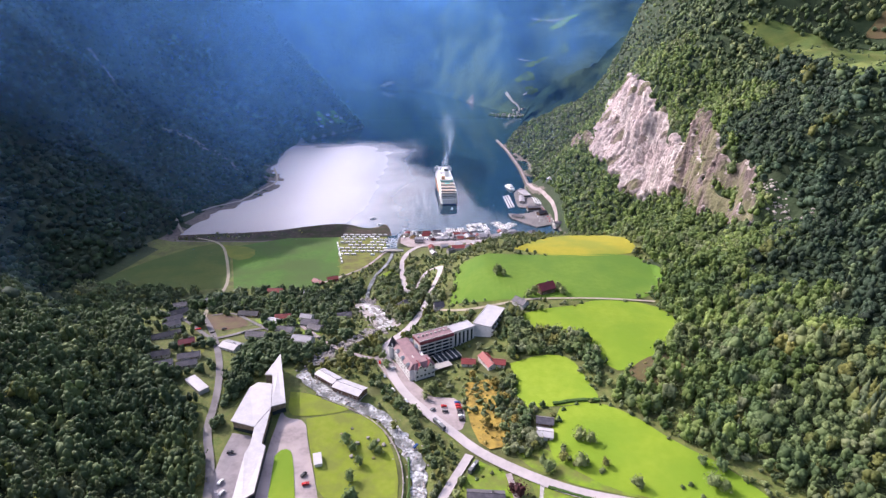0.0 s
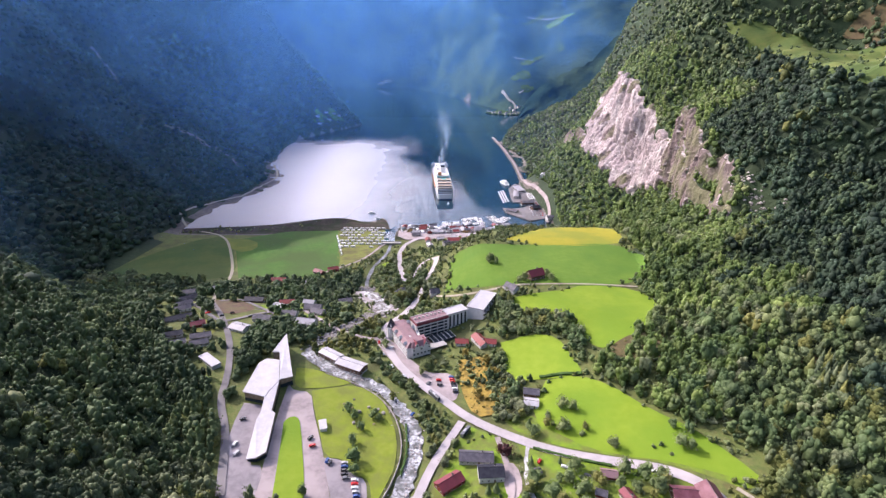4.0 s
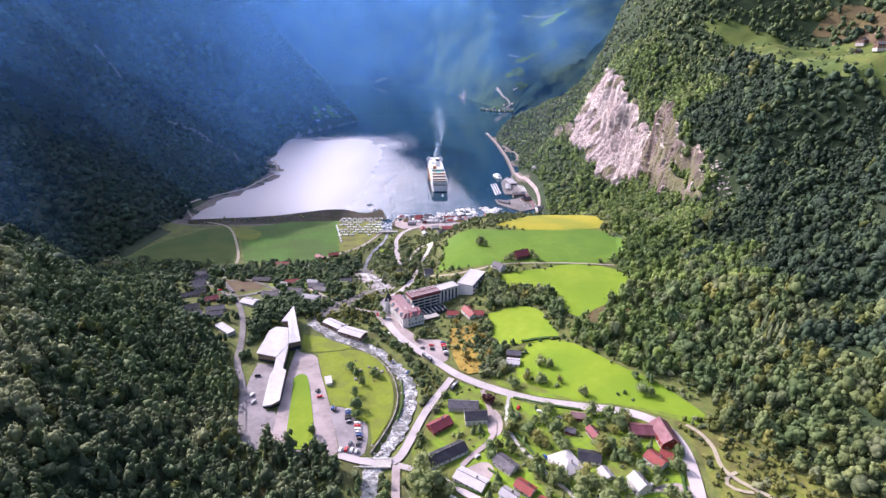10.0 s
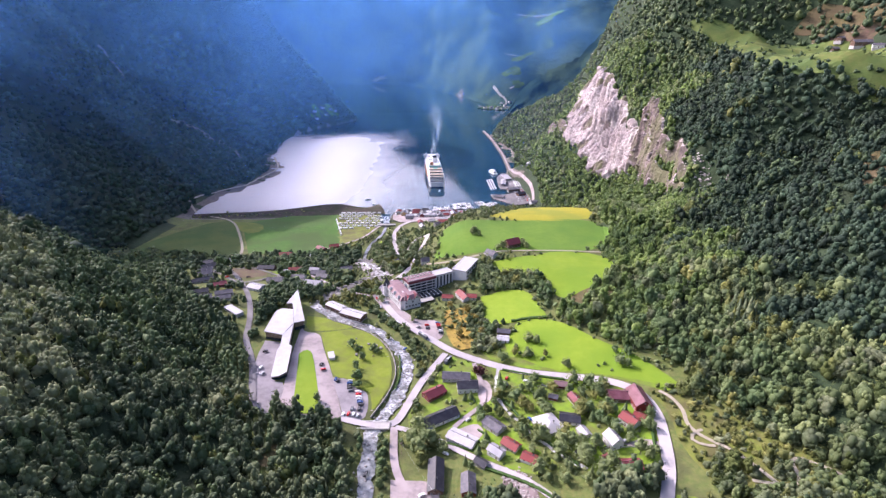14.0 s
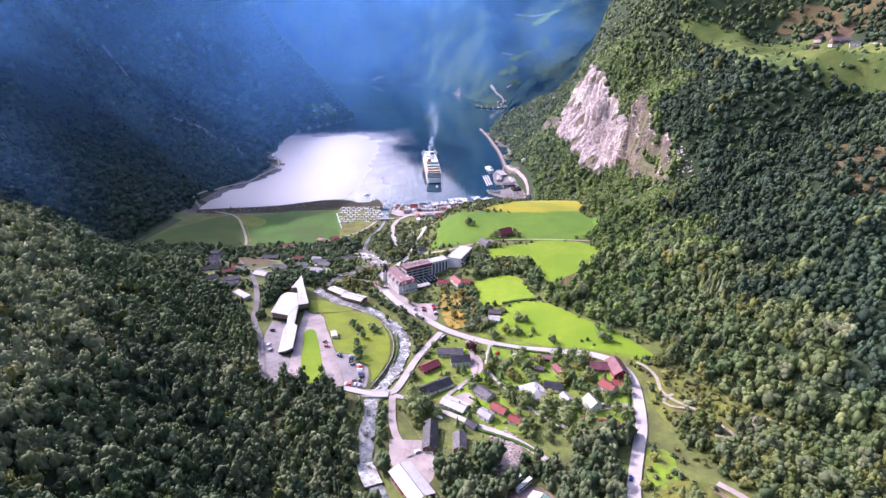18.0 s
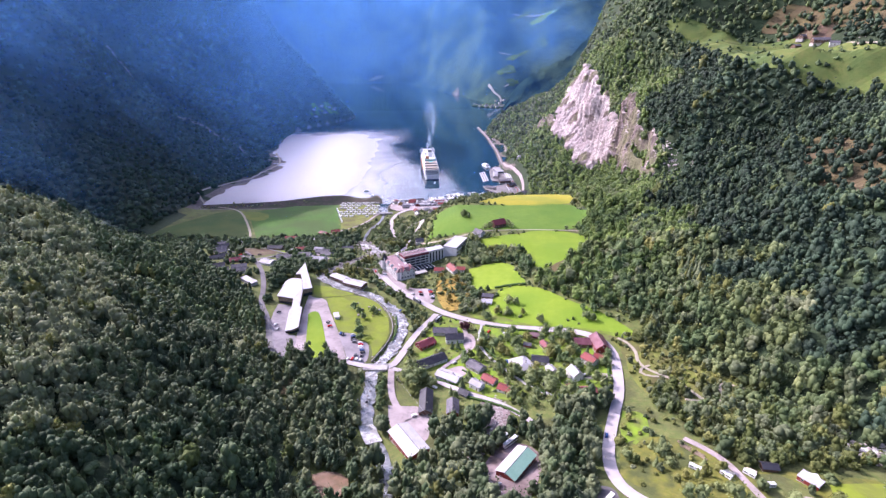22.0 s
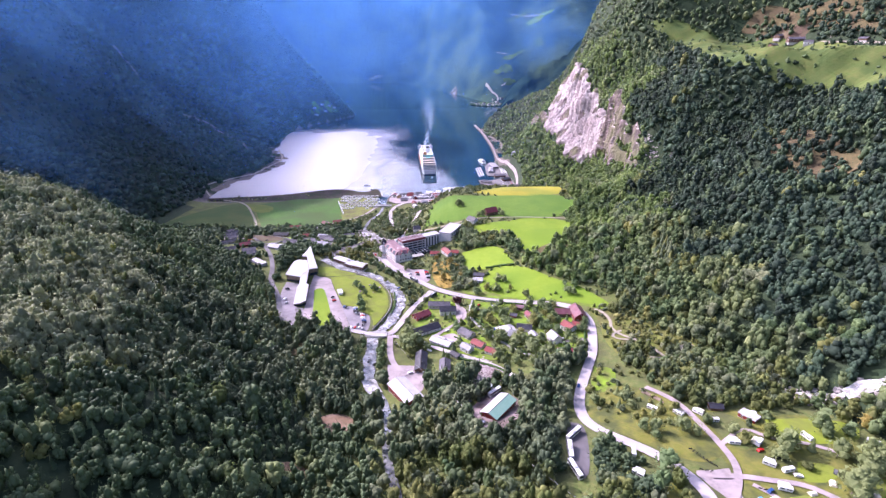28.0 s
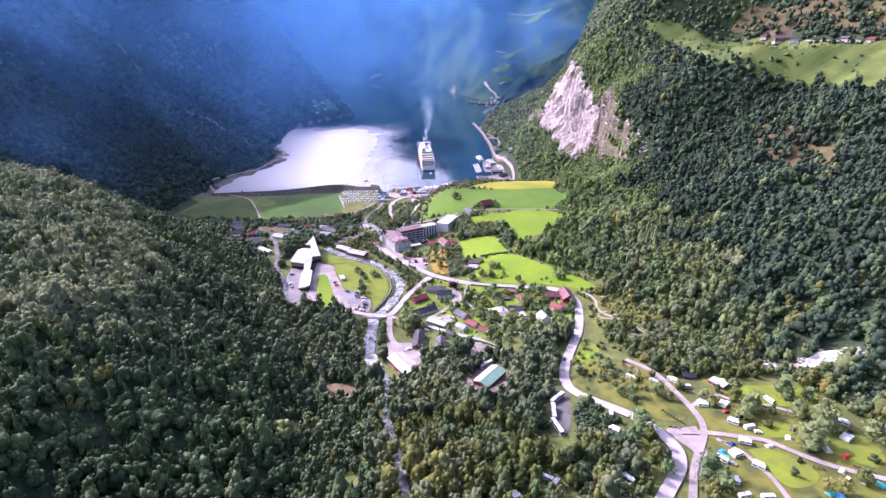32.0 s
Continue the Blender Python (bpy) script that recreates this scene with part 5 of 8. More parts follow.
# ---- village houses: place, turn, length, width, walls, roof ----
DWELLINGS = [
    ("house", "low grey-roofed house beside the copper beech", 23, 219, -3, 21, 9, "grey_wall", "slate_roof", 3.2, {}),
    ("house", "white house with a black tiled roof", 31, 205, 4, 15, 10, "white_wall", "black_roof", 4.6, {}),
    ("house", "maroon timber house with a brown roof", 6, 199, 37, 16, 9, "red_wall", "maroon_roof", 3.2, {}),
    ("row_house", "long stepped row house with dark roof", 10, 171, 31, 27, 10, "white_wall", "black_roof", 3.4, {}),
    ("house", "house with a pale grey metal roof and drive", 25, 150, -33, 19, 10, "white_wall", "pale_roof", 3.0, {"pitch": 0.35}),
    ("house", "grey timber house with a slate roof", 47, 161, -48, 14, 9, "grey_wall", "slate_roof", 3.2, {}),
    ("house", "small pale grey gabled house with white trim", 46, 136, -43, 9.5, 7, "white_wall", "grey_roof", 4.2, {}),
    ("house", "grey house with a bright red roof", 56, 142, -42, 11, 7.5, "grey_wall", "red_roof", 3.0, {}),
    ("cottage", "small cottage with an orange-red tiled roof", 66, 129, -33, 9.5, 7, "white_wall", "red_roof", 2.8, {}),
    ("long_house", "long dark timber house with a slate roof", 8, 117, -91, 24, 9, "brown_wall", "black_roof", 3.6, {}),
    ("house", "dark house with a blue-grey roof", 27, 110, -92, 14, 8, "red_wall", "slate_roof", 3.4, {}),
    ("large_house", "large white house with a bright hipped metal roof", 83, 158, -68, 17, 15, "white_wall", "pale_roof", 3.2, {"hip": 0.9, "pitch": 0.38}),
    ("annex", "dark-roofed wing beside the large white house", 98, 162, -12, 13, 9, "white_wall", "black_roof", 3.0, {"pitch": 0.4, "chimney": False}),
    ("garage", "small garage with a grey roof", 104, 148, -71, 8, 6, "white_wall", "grey_roof", 2.6, {"chimney": False}),
    ("shed", "small shed with a pink-grey roof by the road", 100, 199, -10, 9, 6, "red_wall", "pink_roof", 2.6, {"chimney": False}),
    ("cabin", "small brown cabin with dark roof", 106, 182, -72, 9, 6, "brown_wall", "maroon_roof", 2.8, {}),
    ("barn", "maroon barn wing with a pink-grey metal roof", 136, 180, -5, 14, 10, "brown_wall", "barn_roof", 3.6, {"chimney": False}),
    ("barn", "tall dark red barn with maroon metal roof", 148, 174, -88, 19, 11, "red_wall", "barn_roof", 4.8, {"chimney": False, "pitch": 0.7}),
    ("house", "white house with orange-red tiled roof", 135, 154, -56, 11, 9, "white_wall", "red_roof", 4.2, {}),
    ("annex", "red-roofed annex of the white house", 143, 158, -30, 7, 6, "white_wall", "red_roof", 2.8, {"chimney": False}),
    ("house", "tall white gabled house with a pale roof", 119, 137, -72, 10, 8.5, "white_wall", "grey_roof", 5.2, {"pitch": 0.8}),
    ("house", "white gabled house with a maroon roof", 123, 116, 2, 11, 8, "white_wall", "maroon_roof", 3.6, {}),
    ("shed", "white-roofed farm shed below the pasture", 65, 268, -10, 10, 8, "white_wall", "pale_roof", 3.0, {"chimney": False, "pitch": 0.3}),
    ("shed", "dark farm shed behind the white one", 67, 280, -9, 11, 7, "brown_wall", "slate_roof", 2.8, {"chimney": False}),
    ("farmhouse", "red-roofed barn beside the lower field", -212, 561, 1, 19, 11, "red_wall", "red_roof", 4.2, {"chimney": False}),
    ("house", "house with a vivid red roof", -165, 449, 9, 15, 9, "white_wall", "red_roof", 3.2, {}),
    ("annex", "white low annex beside the red roof", -170, 436, -21, 11, 7, "white_wall", "pale_roof", 2.8, {"chimney": False, "pitch": 0.3}),
    ("house", "grey house among leafy birches", -133, 433, -3, 17, 10, "grey_wall", "slate_roof", 3.6, {}),
    ("house", "grey two-storey house with pale gable", -128, 389, -13, 18, 10, "white_wall", "grey_roof", 4.6, {}),
    ("house", "grey-roofed house above the west road", -171, 394, -4, 17, 9, "white_wall", "slate_roof", 4.0, {}),
    ("house", "white house with lilac-grey roof at the bend", -183, 369, -22, 16, 11, "white_wall", "grey_roof", 3.6, {"pitch": 0.35}),
    ("house", "dark-roofed brown timber house", -201, 454, -3, 20, 9, "brown_wall", "black_roof", 3.2, {}),
    ("house", "brown house at the field's edge", -172, 611, -39, 16, 9, "brown_wall", "maroon_roof", 3.6, {}),
    ("house", "red house at the river lane", -156, 626, 21, 14, 9, "red_wall", "red_roof", 3.8, {}),
    ("house", "grey house beside the falls", -50, 506, 54, 13, 9, "grey_wall", "slate_roof", 3.8, {}),
    ("house", "white house with a steep dark roof above the hotel road", -9, 476, 11, 10, 8, "white_wall", "slate_roof", 4.0, {"pitch": 0.9}),
    ("farm_barn", "tall brown barn with a dark roof between the pastures", 96, 452, 27, 17, 12, "brown_wall", "maroon_roof", 5.0, {"pitch": 0.8}),
    ("farmhouse", "white farmhouse with a steep grey roof", 69, 428, -48, 13, 9, "white_wall", "slate_roof", 4.4, {"pitch": 0.8}),
    ("house", "small red-roofed house beside the hotel", 18, 359, -5, 11, 8, "white_wall", "red_roof", 2.8, {}),
    ("house", "red-tiled house with a gabled wing", 34, 357, -65, 18, 9, "white_wall", "red_roof", 3.4, {}),
    ("annex", "red-tiled wing of the hillside house", 43, 353, -8, 9, 8, "white_wall", "red_roof", 3.2, {"chimney": False}),
    ("house", "dark grey house on the west road", -268, 447, 38, 16, 10, "grey_wall", "black_roof", 3.4, {}),
    ("house", "grey house with pale gable in the upper lane", -255, 410, 35, 14, 9, "white_wall", "slate_roof", 3.4, {}),
    ("house", "dark red timber house in the upper lane", -222, 372, 30, 12, 8, "red_wall", "maroon_roof", 3.2, {}),
    ("house", "low dark house below the lane", -232, 348, 22, 15, 8, "grey_wall", "black_roof", 3.0, {}),
    ("house", "grey-violet low house by the garden wall", -222, 334, 22, 14, 8, "grey_wall", "slate_roof", 3.0, {}),
    ("flat_shed", "long shed with a bright white flat roof", -184, 310, -40, 22, 7, "grey_wall", "pale_roof", 3.0, {"flat": True, "windows": False}),
    ("river_shed", "long riverside shed with a pale roof", -92, 330, -37, 20, 9, "brown_wall", "pale_roof", 4.4, {"pitch": 0.28, "chimney": False}),
    ("river_shed", "larger riverside shed with a pale roof", -73, 317, -27, 24, 11, "brown_wall", "pale_roof", 4.4, {"pitch": 0.28, "chimney": False}),
    ("warehouse", "red warehouse with a pale metal roof beside the river", -2, 72, -57, 27, 14, "red_wall", "pale_roof", 5.0, {"pitch": 0.32, "chimney": False}),
    ("machine_hall", "red machine hall with a pale green metal roof", 62, 46, 51, 24, 12, "red_wall", "green_roof", 4.2, {"pitch": 0.35, "chimney": False}),
    ("cabin", "small dark hut at the edge of the camp wood", 199, 33, -8, 8, 5, "brown_wall", "black_roof", 2.6, {"windows": False, "chimney": False}),
    ("cabin", "red and white camp service cabin", 214, 22, -56, 10, 7, "red_wall", "pale_roof", 2.8, {"flat": True}),
    ("mountain_lodge", "dark timber lodge on the mountain farm", 612, 668, -10, 26, 12, "brown_wall", "slate_roof", 5.5, {}),
    ("farm_shed", "dark farm building with a grey roof on the mountain", 603, 700, 30, 18, 10, "brown_wall", "slate_roof", 4.0, {"chimney": False}),
    ("farm_shed", "white-gabled farmhouse on the mountain", 618, 646, -30, 13, 9, "white_wall", "slate_roof", 4.0, {}),
    ("farm_shed", "weathered shed on the mountain farm", 590, 690, 15, 14, 9, "brown_wall", "slate_roof", 3.5, {"chimney": False, "windows": False}),
    ("farm_shed", "small turf-roofed shed by the farm road", 644, 566, -70, 12, 8, "brown_wall", "slate_roof", 3.0, {"chimney": False, "windows": False}),
    ("farm_shed", "small dark shed by the farm road", 656, 530, -70, 12, 8, "brown_wall", "maroon_roof", 3.0, {"chimney": False, "windows": False}),
]
BARE += [(329, 487, 5), (336, 468, 5), (56, 98, 9), (54, 84, 8), (58, 112, 6), (131, -9, 4), (126, -25, 4.5), (92, -9, 7), (90, -26, 8), (96, 8, 7), (88, -38, 8), (100, -36, 7), (-3, 54, 10), (8, 60, 8), (-12, 62, 6)]
BARE += [(-43, 34, 9), (-50, 33, 6), (-61, -10, 6), (-91, 127, 5)]
BARE += [(-465, 2010, 42), (-490, 1965, 34), (-430, 2060, 24)]
BARE += [(-214, 430, 20), (-62, 446, 12), (-80, 480, 11), (-94, 506, 12), (-84, 655, 14), (121, -64, 7), (81, -62, 8), (130, -46, 6), (62, -75, 6)]
DWELLINGS += [
    ("house", "white house with a grey roof at the upper lane", -284, 478, 20, 13, 9, "white_wall", "slate_roof", 3.6, {}),
    ("house", "low dark-roofed house above the terrace", -208, 348, 18, 16, 8, "grey_wall", "slate_roof", 3.0, {}),
    ("shed", "small grey garden shed", -240, 396, 30, 6, 4.5, "grey_wall", "slate_roof", 2.4, {"chimney": False, "windows": False}),
    ("house", "slate-roofed house beside the mill lane", -125, 420, -20, 13, 9, "grey_wall", "slate_roof", 3.6, {}),
    ("house", "violet-grey house beside the upper lane", -262, 426, 35, 15, 9, "grey_wall", "slate_roof", 3.2, {}),
    ("house", "long dark terrace house above the garden walls", -247, 384, 30, 20, 8, "grey_wall", "black_roof", 2.8, {}),
    ("house", "white house at the top of the lane", -270, 503, 12, 14, 9, "white_wall", "grey_roof", 3.4, {}),
    ("house", "slate-roofed house above the mill lane", -150, 410, -8, 15, 9, "white_wall", "slate_roof", 3.8, {}),
    ("house", "grey house among the trees by the gorge", -106, 462, 15, 14, 9, "grey_wall", "slate_roof", 3.6, {}),
    ("house", "pale house with a grey roof in the trees", -142, 452, -12, 12, 8, "white_wall", "grey_roof", 3.4, {}),
    ("house", "dark-roofed house on the lower terrace", -204, 336, 20, 14, 8, "grey_wall", "slate_roof", 2.8, {}),
    ("shed", "small white shed at the shore field", -176, 560, 10, 8, 6, "white_wall", "pale_roof", 2.8, {"chimney": False, "windows": False}),
    ("shed", "small brown garden shed", 58, 205, 20, 6, 4.5, "brown_wall", "slate_roof", 2.4, {"chimney": False, "windows": False}),
    ("shed", "small red garden shed", 92, 186, -20, 6, 4.5, "red_wall", "slate_roof", 2.4, {"chimney": False, "windows": False}),
    ("shed", "white playhouse in a garden", 112, 125, 30, 5, 4, "white_wall", "maroon_roof", 2.2, {"chimney": False, "windows": False}),
    ("shed", "grey carport beside the lane", 36, 128, -40, 8, 5.5, "grey_wall", "black_roof", 2.5, {"chimney": False, "windows": False}),
    ("harbour_hall", "long pale-roofed harbour hall", 60, 850, 6, 30, 14, "white_wall", "grey_roof", 5.0, {"chimney": False, "pitch": 0.3}),
    ("harbour_hall", "brown timber harbour hall with a dark roof", 118, 856, 10, 26, 13, "brown_wall", "slate_roof", 5.0, {"chimney": False, "pitch": 0.4}),
    ("harbour_hall", "red-roofed harbour hall above the marina", 20, 760, 8, 28, 13, "white_wall", "red_roof", 5.0, {"chimney": False, "pitch": 0.5}),
    ("harbour_hall", "white hall with a pale metal roof in the town", -14, 828, -4, 26, 12, "white_wall", "pale_roof", 5.0, {"chimney": False, "pitch": 0.3}),
    ("quay_shed", "grey store shed on the ferry quay", 160, 1075, 84, 44, 11, "grey_wall", "grey_roof", 5.0, {"chimney": False, "pitch": 0.25, "low": 1.7}),
    ("quay_shed", "dark timber store behind the quay", 176, 1012, 8, 26, 13, "brown_wall", "slate_roof", 5.0, {"chimney": False, "pitch": 0.4, "low": 1.7}),
    ("quay_shed", "dark-roofed store at the pier", 188, 978, 30, 20, 12, "brown_wall", "black_roof", 4.0, {"chimney": False, "low": 1.7}),
    ("quay_shed", "white house behind the quay", 204, 905, 20, 15, 10, "white_wall", "slate_roof", 5.0, {}),
    ("quay_shed", "white hall on the shore road", 222, 1100, 70, 18, 10, "white_wall", "pale_roof", 5.0, {"chimney": False}),
    ("quay_shed", "small white hall beside the car deck", 205, 1076, 84, 16, 9, "white_wall", "grey_roof", 4.5, {"chimney": False, "low": 1.7}),
    ("quay_shed", "low grey shed on the pier head", 138, 958, -35, 24, 9, "grey_wall", "slate_roof", 3.6, {"chimney": False, "low": 1.7}),
]
for nm, lb, hx, hy, tn, hl, hw, wl, rf, hh, extra in DWELLINGS:
    made = house(nm, lb, hx, hy, tn, hl, hw, wl, rf, hh, **extra)
    if nm == "machine_hall":
        [c for c in made.children if c.name.startswith("roof")][1].data.materials[0] = M["pale_roof"]

# ---- harbour town: many small houses between the river mouth and the quay ----
town_rng = random.Random(4)
TOWN_WALLS, TOWN_ROOFS = ["white_wall", "white_wall", "white_wall", "white_wall", "red_wall", "ochre_wall", "grey_wall", "grey_wall"], ["slate_roof", "grey_roof", "pale_roof", "black_roof", "red_roof", "pale_roof", "grey_roof", "slate_roof"]
WALL_WORDS = {"white_wall": "white", "red_wall": "red", "ochre_wall": "ochre", "grey_wall": "grey"}
ROOF_WORDS = {"slate_roof": "slate", "grey_roof": "grey", "pale_roof": "pale metal", "black_roof": "black", "red_roof": "red tiled"}
spots = [(x, 862 - 0.0 * x) for x in range(-70, 60, 17)] + [(x, 842) for x in range(-60, 150, 19)] + [(x, 818 + 0.05 * x) for x in range(-45, 175, 21)] + [(x, 780 + 0.12 * x) for x in range(-30, 120, 24)] + [(x, 745) for x in range(-20, 70, 26)] + [(150, 878), (120, 868), (100, 862)] + [(x, 872 + 0.06 * x) for x in range(-62, 130, 22)] + [(x, 832 + 0.05 * x) for x in range(-52, 160, 30)]
for sx0, sy0 in spots:
    wl, rf = town_rng.choice(TOWN_WALLS), town_rng.choice(TOWN_ROOFS)
    hx, hy = sx0 + town_rng.uniform(-4, 4), sy0 + town_rng.uniform(-4, 4)
    if near_line(np.array([hx]), np.array([hy]), ROADS["valley_road"][2], 9)[0]:
        hy += 12
    house("harbour_house", "%s harbour house with a %s roof" % (WALL_WORDS[wl], ROOF_WORDS[rf]), hx, hy, town_rng.choice((0, 90, 20, -70)) + town_rng.uniform(-8, 8), town_rng.uniform(10, 15), town_rng.uniform(7.5, 10), wl, rf, town_rng.choice((3.2, 4.4, 5.6)), group="harbour houses", chimney=town_rng.random() < 0.5)
for hx, hy in ((235, 2545), (262, 2520), (290, 2500), (318, 2505), (345, 2520), (372, 2540), (300, 2545), (335, 2560), (270, 2575), (390, 2580), (320, 2600), (345, 2625), (372, 2650), (330, 2660)):
    house("far_house", "white house on the far point", hx, hy, town_rng.uniform(0, 90), 15, 10, "white_wall", "slate_roof", 5, group="houses on the far point", windows=False, low=max(2.4, float(far_ground(hx, hy)) + 1))
for hx, hy in ((-470, 2020), (-455, 2005), (-490, 1970), (-480, 1950), (-430, 2065), (-445, 2050)):
    house("far_farmhouse", "pale farmhouse on the green headland", hx, hy, town_rng.uniform(0, 90), 15, 9, "white_wall", "slate_roof", 4, group="farms on the headland", windows=False)

# ---- hotel ----
def wing(parent, x, y, turn, L, W, h, wall, roof, floors, bays, style):
    """A wing of the hotel; its front looks along its own -y."""
    m = pose(x, y, 0, 0, 0, turn)
    put = lambda n, g, mt, p=parent, lb="": part(n, g, mt, p, lb, at=m if p is parent else None)
    body = put("wall", box(-L / 2, L / 2, -W / 2, W / 2, -6, h), wall)
    if style == "mansard":
        e, r = 1.6, 3.4
        v = [(-L / 2 - 0.6, -W / 2 - 0.6, h + 0.01), (L / 2 + 0.6, -W / 2 - 0.6, h + 0.01), (L / 2 + 0.6, W / 2 + 0.6, h + 0.01), (-L / 2 - 0.6, W / 2 + 0.6, h + 0.01)]
        v += [(-L / 2 + e, -W / 2 + e * 2, h + r), (L / 2 - e, -W / 2 + e * 2, h + r), (L / 2 - e, W / 2 - e * 2, h + r), (-L / 2 + e, W / 2 - e * 2, h + r)]
        rf = put("roof", (v, [(3, 2, 1, 0), (4, 5, 6, 7), (0, 1, 5, 4), (1, 2, 6, 5), (2, 3, 7, 6), (3, 0, 4, 7)]), roof)
        for sgn, rz in ((-1, 0), (1, 180)):
            for i in range(max(2, bays // 3)):
                px = -L / 2 + (i + 0.5) * L / max(2, bays // 3)
                d = part("dormer", shape(("dormer", 0), lambda: along_x([(-1.4, 0), (1.4, 0), (1.4, 1.6), (0, 3.4), (-1.4, 1.6)], -1.2, 1.6), "white_wall"), None, parent, "white gabled dormer", at=m @ pose(px, sgn * (W / 2 - 0.6), h + 0.2, 0, 0, 90 if sgn > 0 else -90))
                part("pane", shape(("dormer_pane", 0), lambda: box(1.6, 1.66, -0.8, 0.8, 0.4, 1.9), "glass_dark"), None, d)
    else:
        if roof == "pink_roof":
            put("fascia", joined(box(-L / 2 - 0.56, L / 2 + 0.56, -W / 2 - 1.7, W / 2 + 0.56, h - 2.0, h - 0.004)), "maroon_roof", lb="dark maroon fascia under the roof")
        put("roof", joined(box(-L / 2 - 0.5, L / 2 + 0.5, -W / 2 - 0.5, W / 2 + 0.5, h + 0.004, h + 0.5, 0.15)), roof)
        put("parapet", joined(box(-L / 2 - 0.5, L / 2 + 0.5, -W / 2 - 0.5, -W / 2 - 0.2, h + 0.5, h + 0.9), box(-L / 2 - 0.5, L / 2 + 0.5, W / 2 + 0.2, W / 2 + 0.5, h + 0.5, h + 0.9)), "white_wall")
    for sgn, rz in ((-1, 0), (1, 180)):
        for fl in range(floors):
            zz = 1.7 + fl * (h - 0.6) / floors
            if style == "balcony" and sgn < 0:
                b = put("balcony", joined(box(-L / 2 + 0.2, L / 2 - 0.2, -W / 2 - 1.6, -W / 2 - 0.01, zz - 1.5, zz - 1.3)), "concrete")
                part("balustrade", box(-L / 2 + 0.2, L / 2 - 0.2, -W / 2 - 1.65, -W / 2 - 1.55, zz - 1.3, zz - 0.35), "white_wall", b, "white balcony front")
                put("window_band", box(-L / 2 + 0.4, L / 2 - 0.4, -W / 2 - 0.06, -W / 2 + 0.2, zz - 1.25, zz + 1.25), "glass_dark", lb="dark glazed band behind a balcony")
                for i in range(0, bays + 1, 2):
                    put("partition", box(-L / 2 + 0.3 + i * (L - 0.8) / bays, -L / 2 + 0.5 + i * (L - 0.8) / bays, -W / 2 - 1.5, -W / 2 - 0.07, zz - 1.29, zz + 1.3), "white_wall")
                continue
            for i in range(bays):
                px = -L / 2 + (i + 0.5) * L / bays
                q = m @ pose(px, sgn * (W / 2 + 0.02), zz, 0, 0, rz)
                w, hh = (1.9, 2.0) if style in ("balcony", "strip") else (1.9, 1.9)
                pn = part("window", shape(("hotel_window", w), lambda: joined(box(-w / 2, w / 2, -0.08, 0.05, -hh / 2, -hh / 2 + 0.14), box(-w / 2, w / 2, -0.08, 0.05, hh / 2 - 0.14, hh / 2), box(-w / 2, -w / 2 + 0.1, -0.08, 0.05, -hh / 2 + 0.14, hh / 2 - 0.14), box(w / 2 - 0.1, w / 2, -0.08, 0.05, -hh / 2 + 0.14, hh / 2 - 0.14)), "dark_trim" if style != "mansard" else "white_wall"), None, parent, at=q)
                part("pane", shape(("hotel_pane", w), lambda: box(-w / 2 + 0.1, w / 2 - 0.1, -0.05, 0.03, -hh / 2 + 0.14, hh / 2 - 0.14), "glass_dark"), None, pn)


HZ = 66.5
hotel = thing("hotel", "large white hotel with pink roofs and a long white flat-roofed wing", "hotel", 0, 0, 0, HZ)
wing(hotel, -31, 358.5, -63.5, 43, 17, 12.5, "white_wall", "pink_roof", 4, 13, "mansard")
FRONT = pose(-20.5, 345.5, 0, 0, 0, 29)
wing(hotel, -20.5, 345.5, 29, 17, 14, 13, "white_wall", "pink_roof", 3, 5, "mansard")
part("ground_floor", box(-7.5, 7.5, -7.2, -6.8, -3, 2.6), "glass_dark", hotel, "dark glazed ground floor", at=FRONT)
for gx0 in (-4.2, 4.2):
    part("gable", shape(("hotel_gable", 0), lambda: along_x([(-2.4, 8), (2.4, 8), (2.4, 12.5), (0, 16.8), (-2.4, 12.5)], -0.5, 6.2), "white_wall"), None, hotel, "tall white gable over the front", at=FRONT @ pose(gx0, -1.2, 0, 0, 0, -90))
    for sgn in (-1, 1):
        part("gable_roof", shape(("gable_roof", sgn), lambda sgn=sgn: along_x([(0, 16.85), (0, 17.25), (sgn * 3.0, 12.1), (sgn * 3.0, 11.7)], -1, 6.6), "maroon_roof"), None, hotel, at=FRONT @ pose(gx0, -1.2, 0, 0, 0, -90))
wing(hotel, -12, 382, 29, 32, 12, 17, "white_wall", "pink_roof", 5, 9, "balcony")
wing(hotel, 12, 397, 31, 22, 11, 16, "white_wall", "pale_roof", 1, 6, "strip")
wing(hotel, 39, 415, 66, 38, 16.5, 17.5, "white_wall", "pale_roof", 4, 11, "balcony")
for k in range(5):
    part("window_strip", shape(("strip", 0), lambda: box(-0.9, 0.9, -0.06, 0.04, -6.0, 6.0), "glass_dark"), None, hotel, "tall dark window strip", at=pose(12, 397, 0, 0, 0, 31) @ pose(-8.5 + 4.2 * k, -5.53, 8.4))
part("tower_roof", (lambda r: ([(r, 0, 0), (0, r, 0), (-r, 0, 0), (0, -r, 0), (0, 0, 9)], [(0, 1, 4), (1, 2, 4), (2, 3, 4), (3, 0, 4), (3, 2, 1, 0)]))(4.6), "black_roof", hotel, "dark pointed tower roof", at=pose(-46, 371, 13.0, 0, 0, 30))
part("tower", rod(-46, 371, -6, 13.0, 4.0, n=8), "white_wall", hotel)
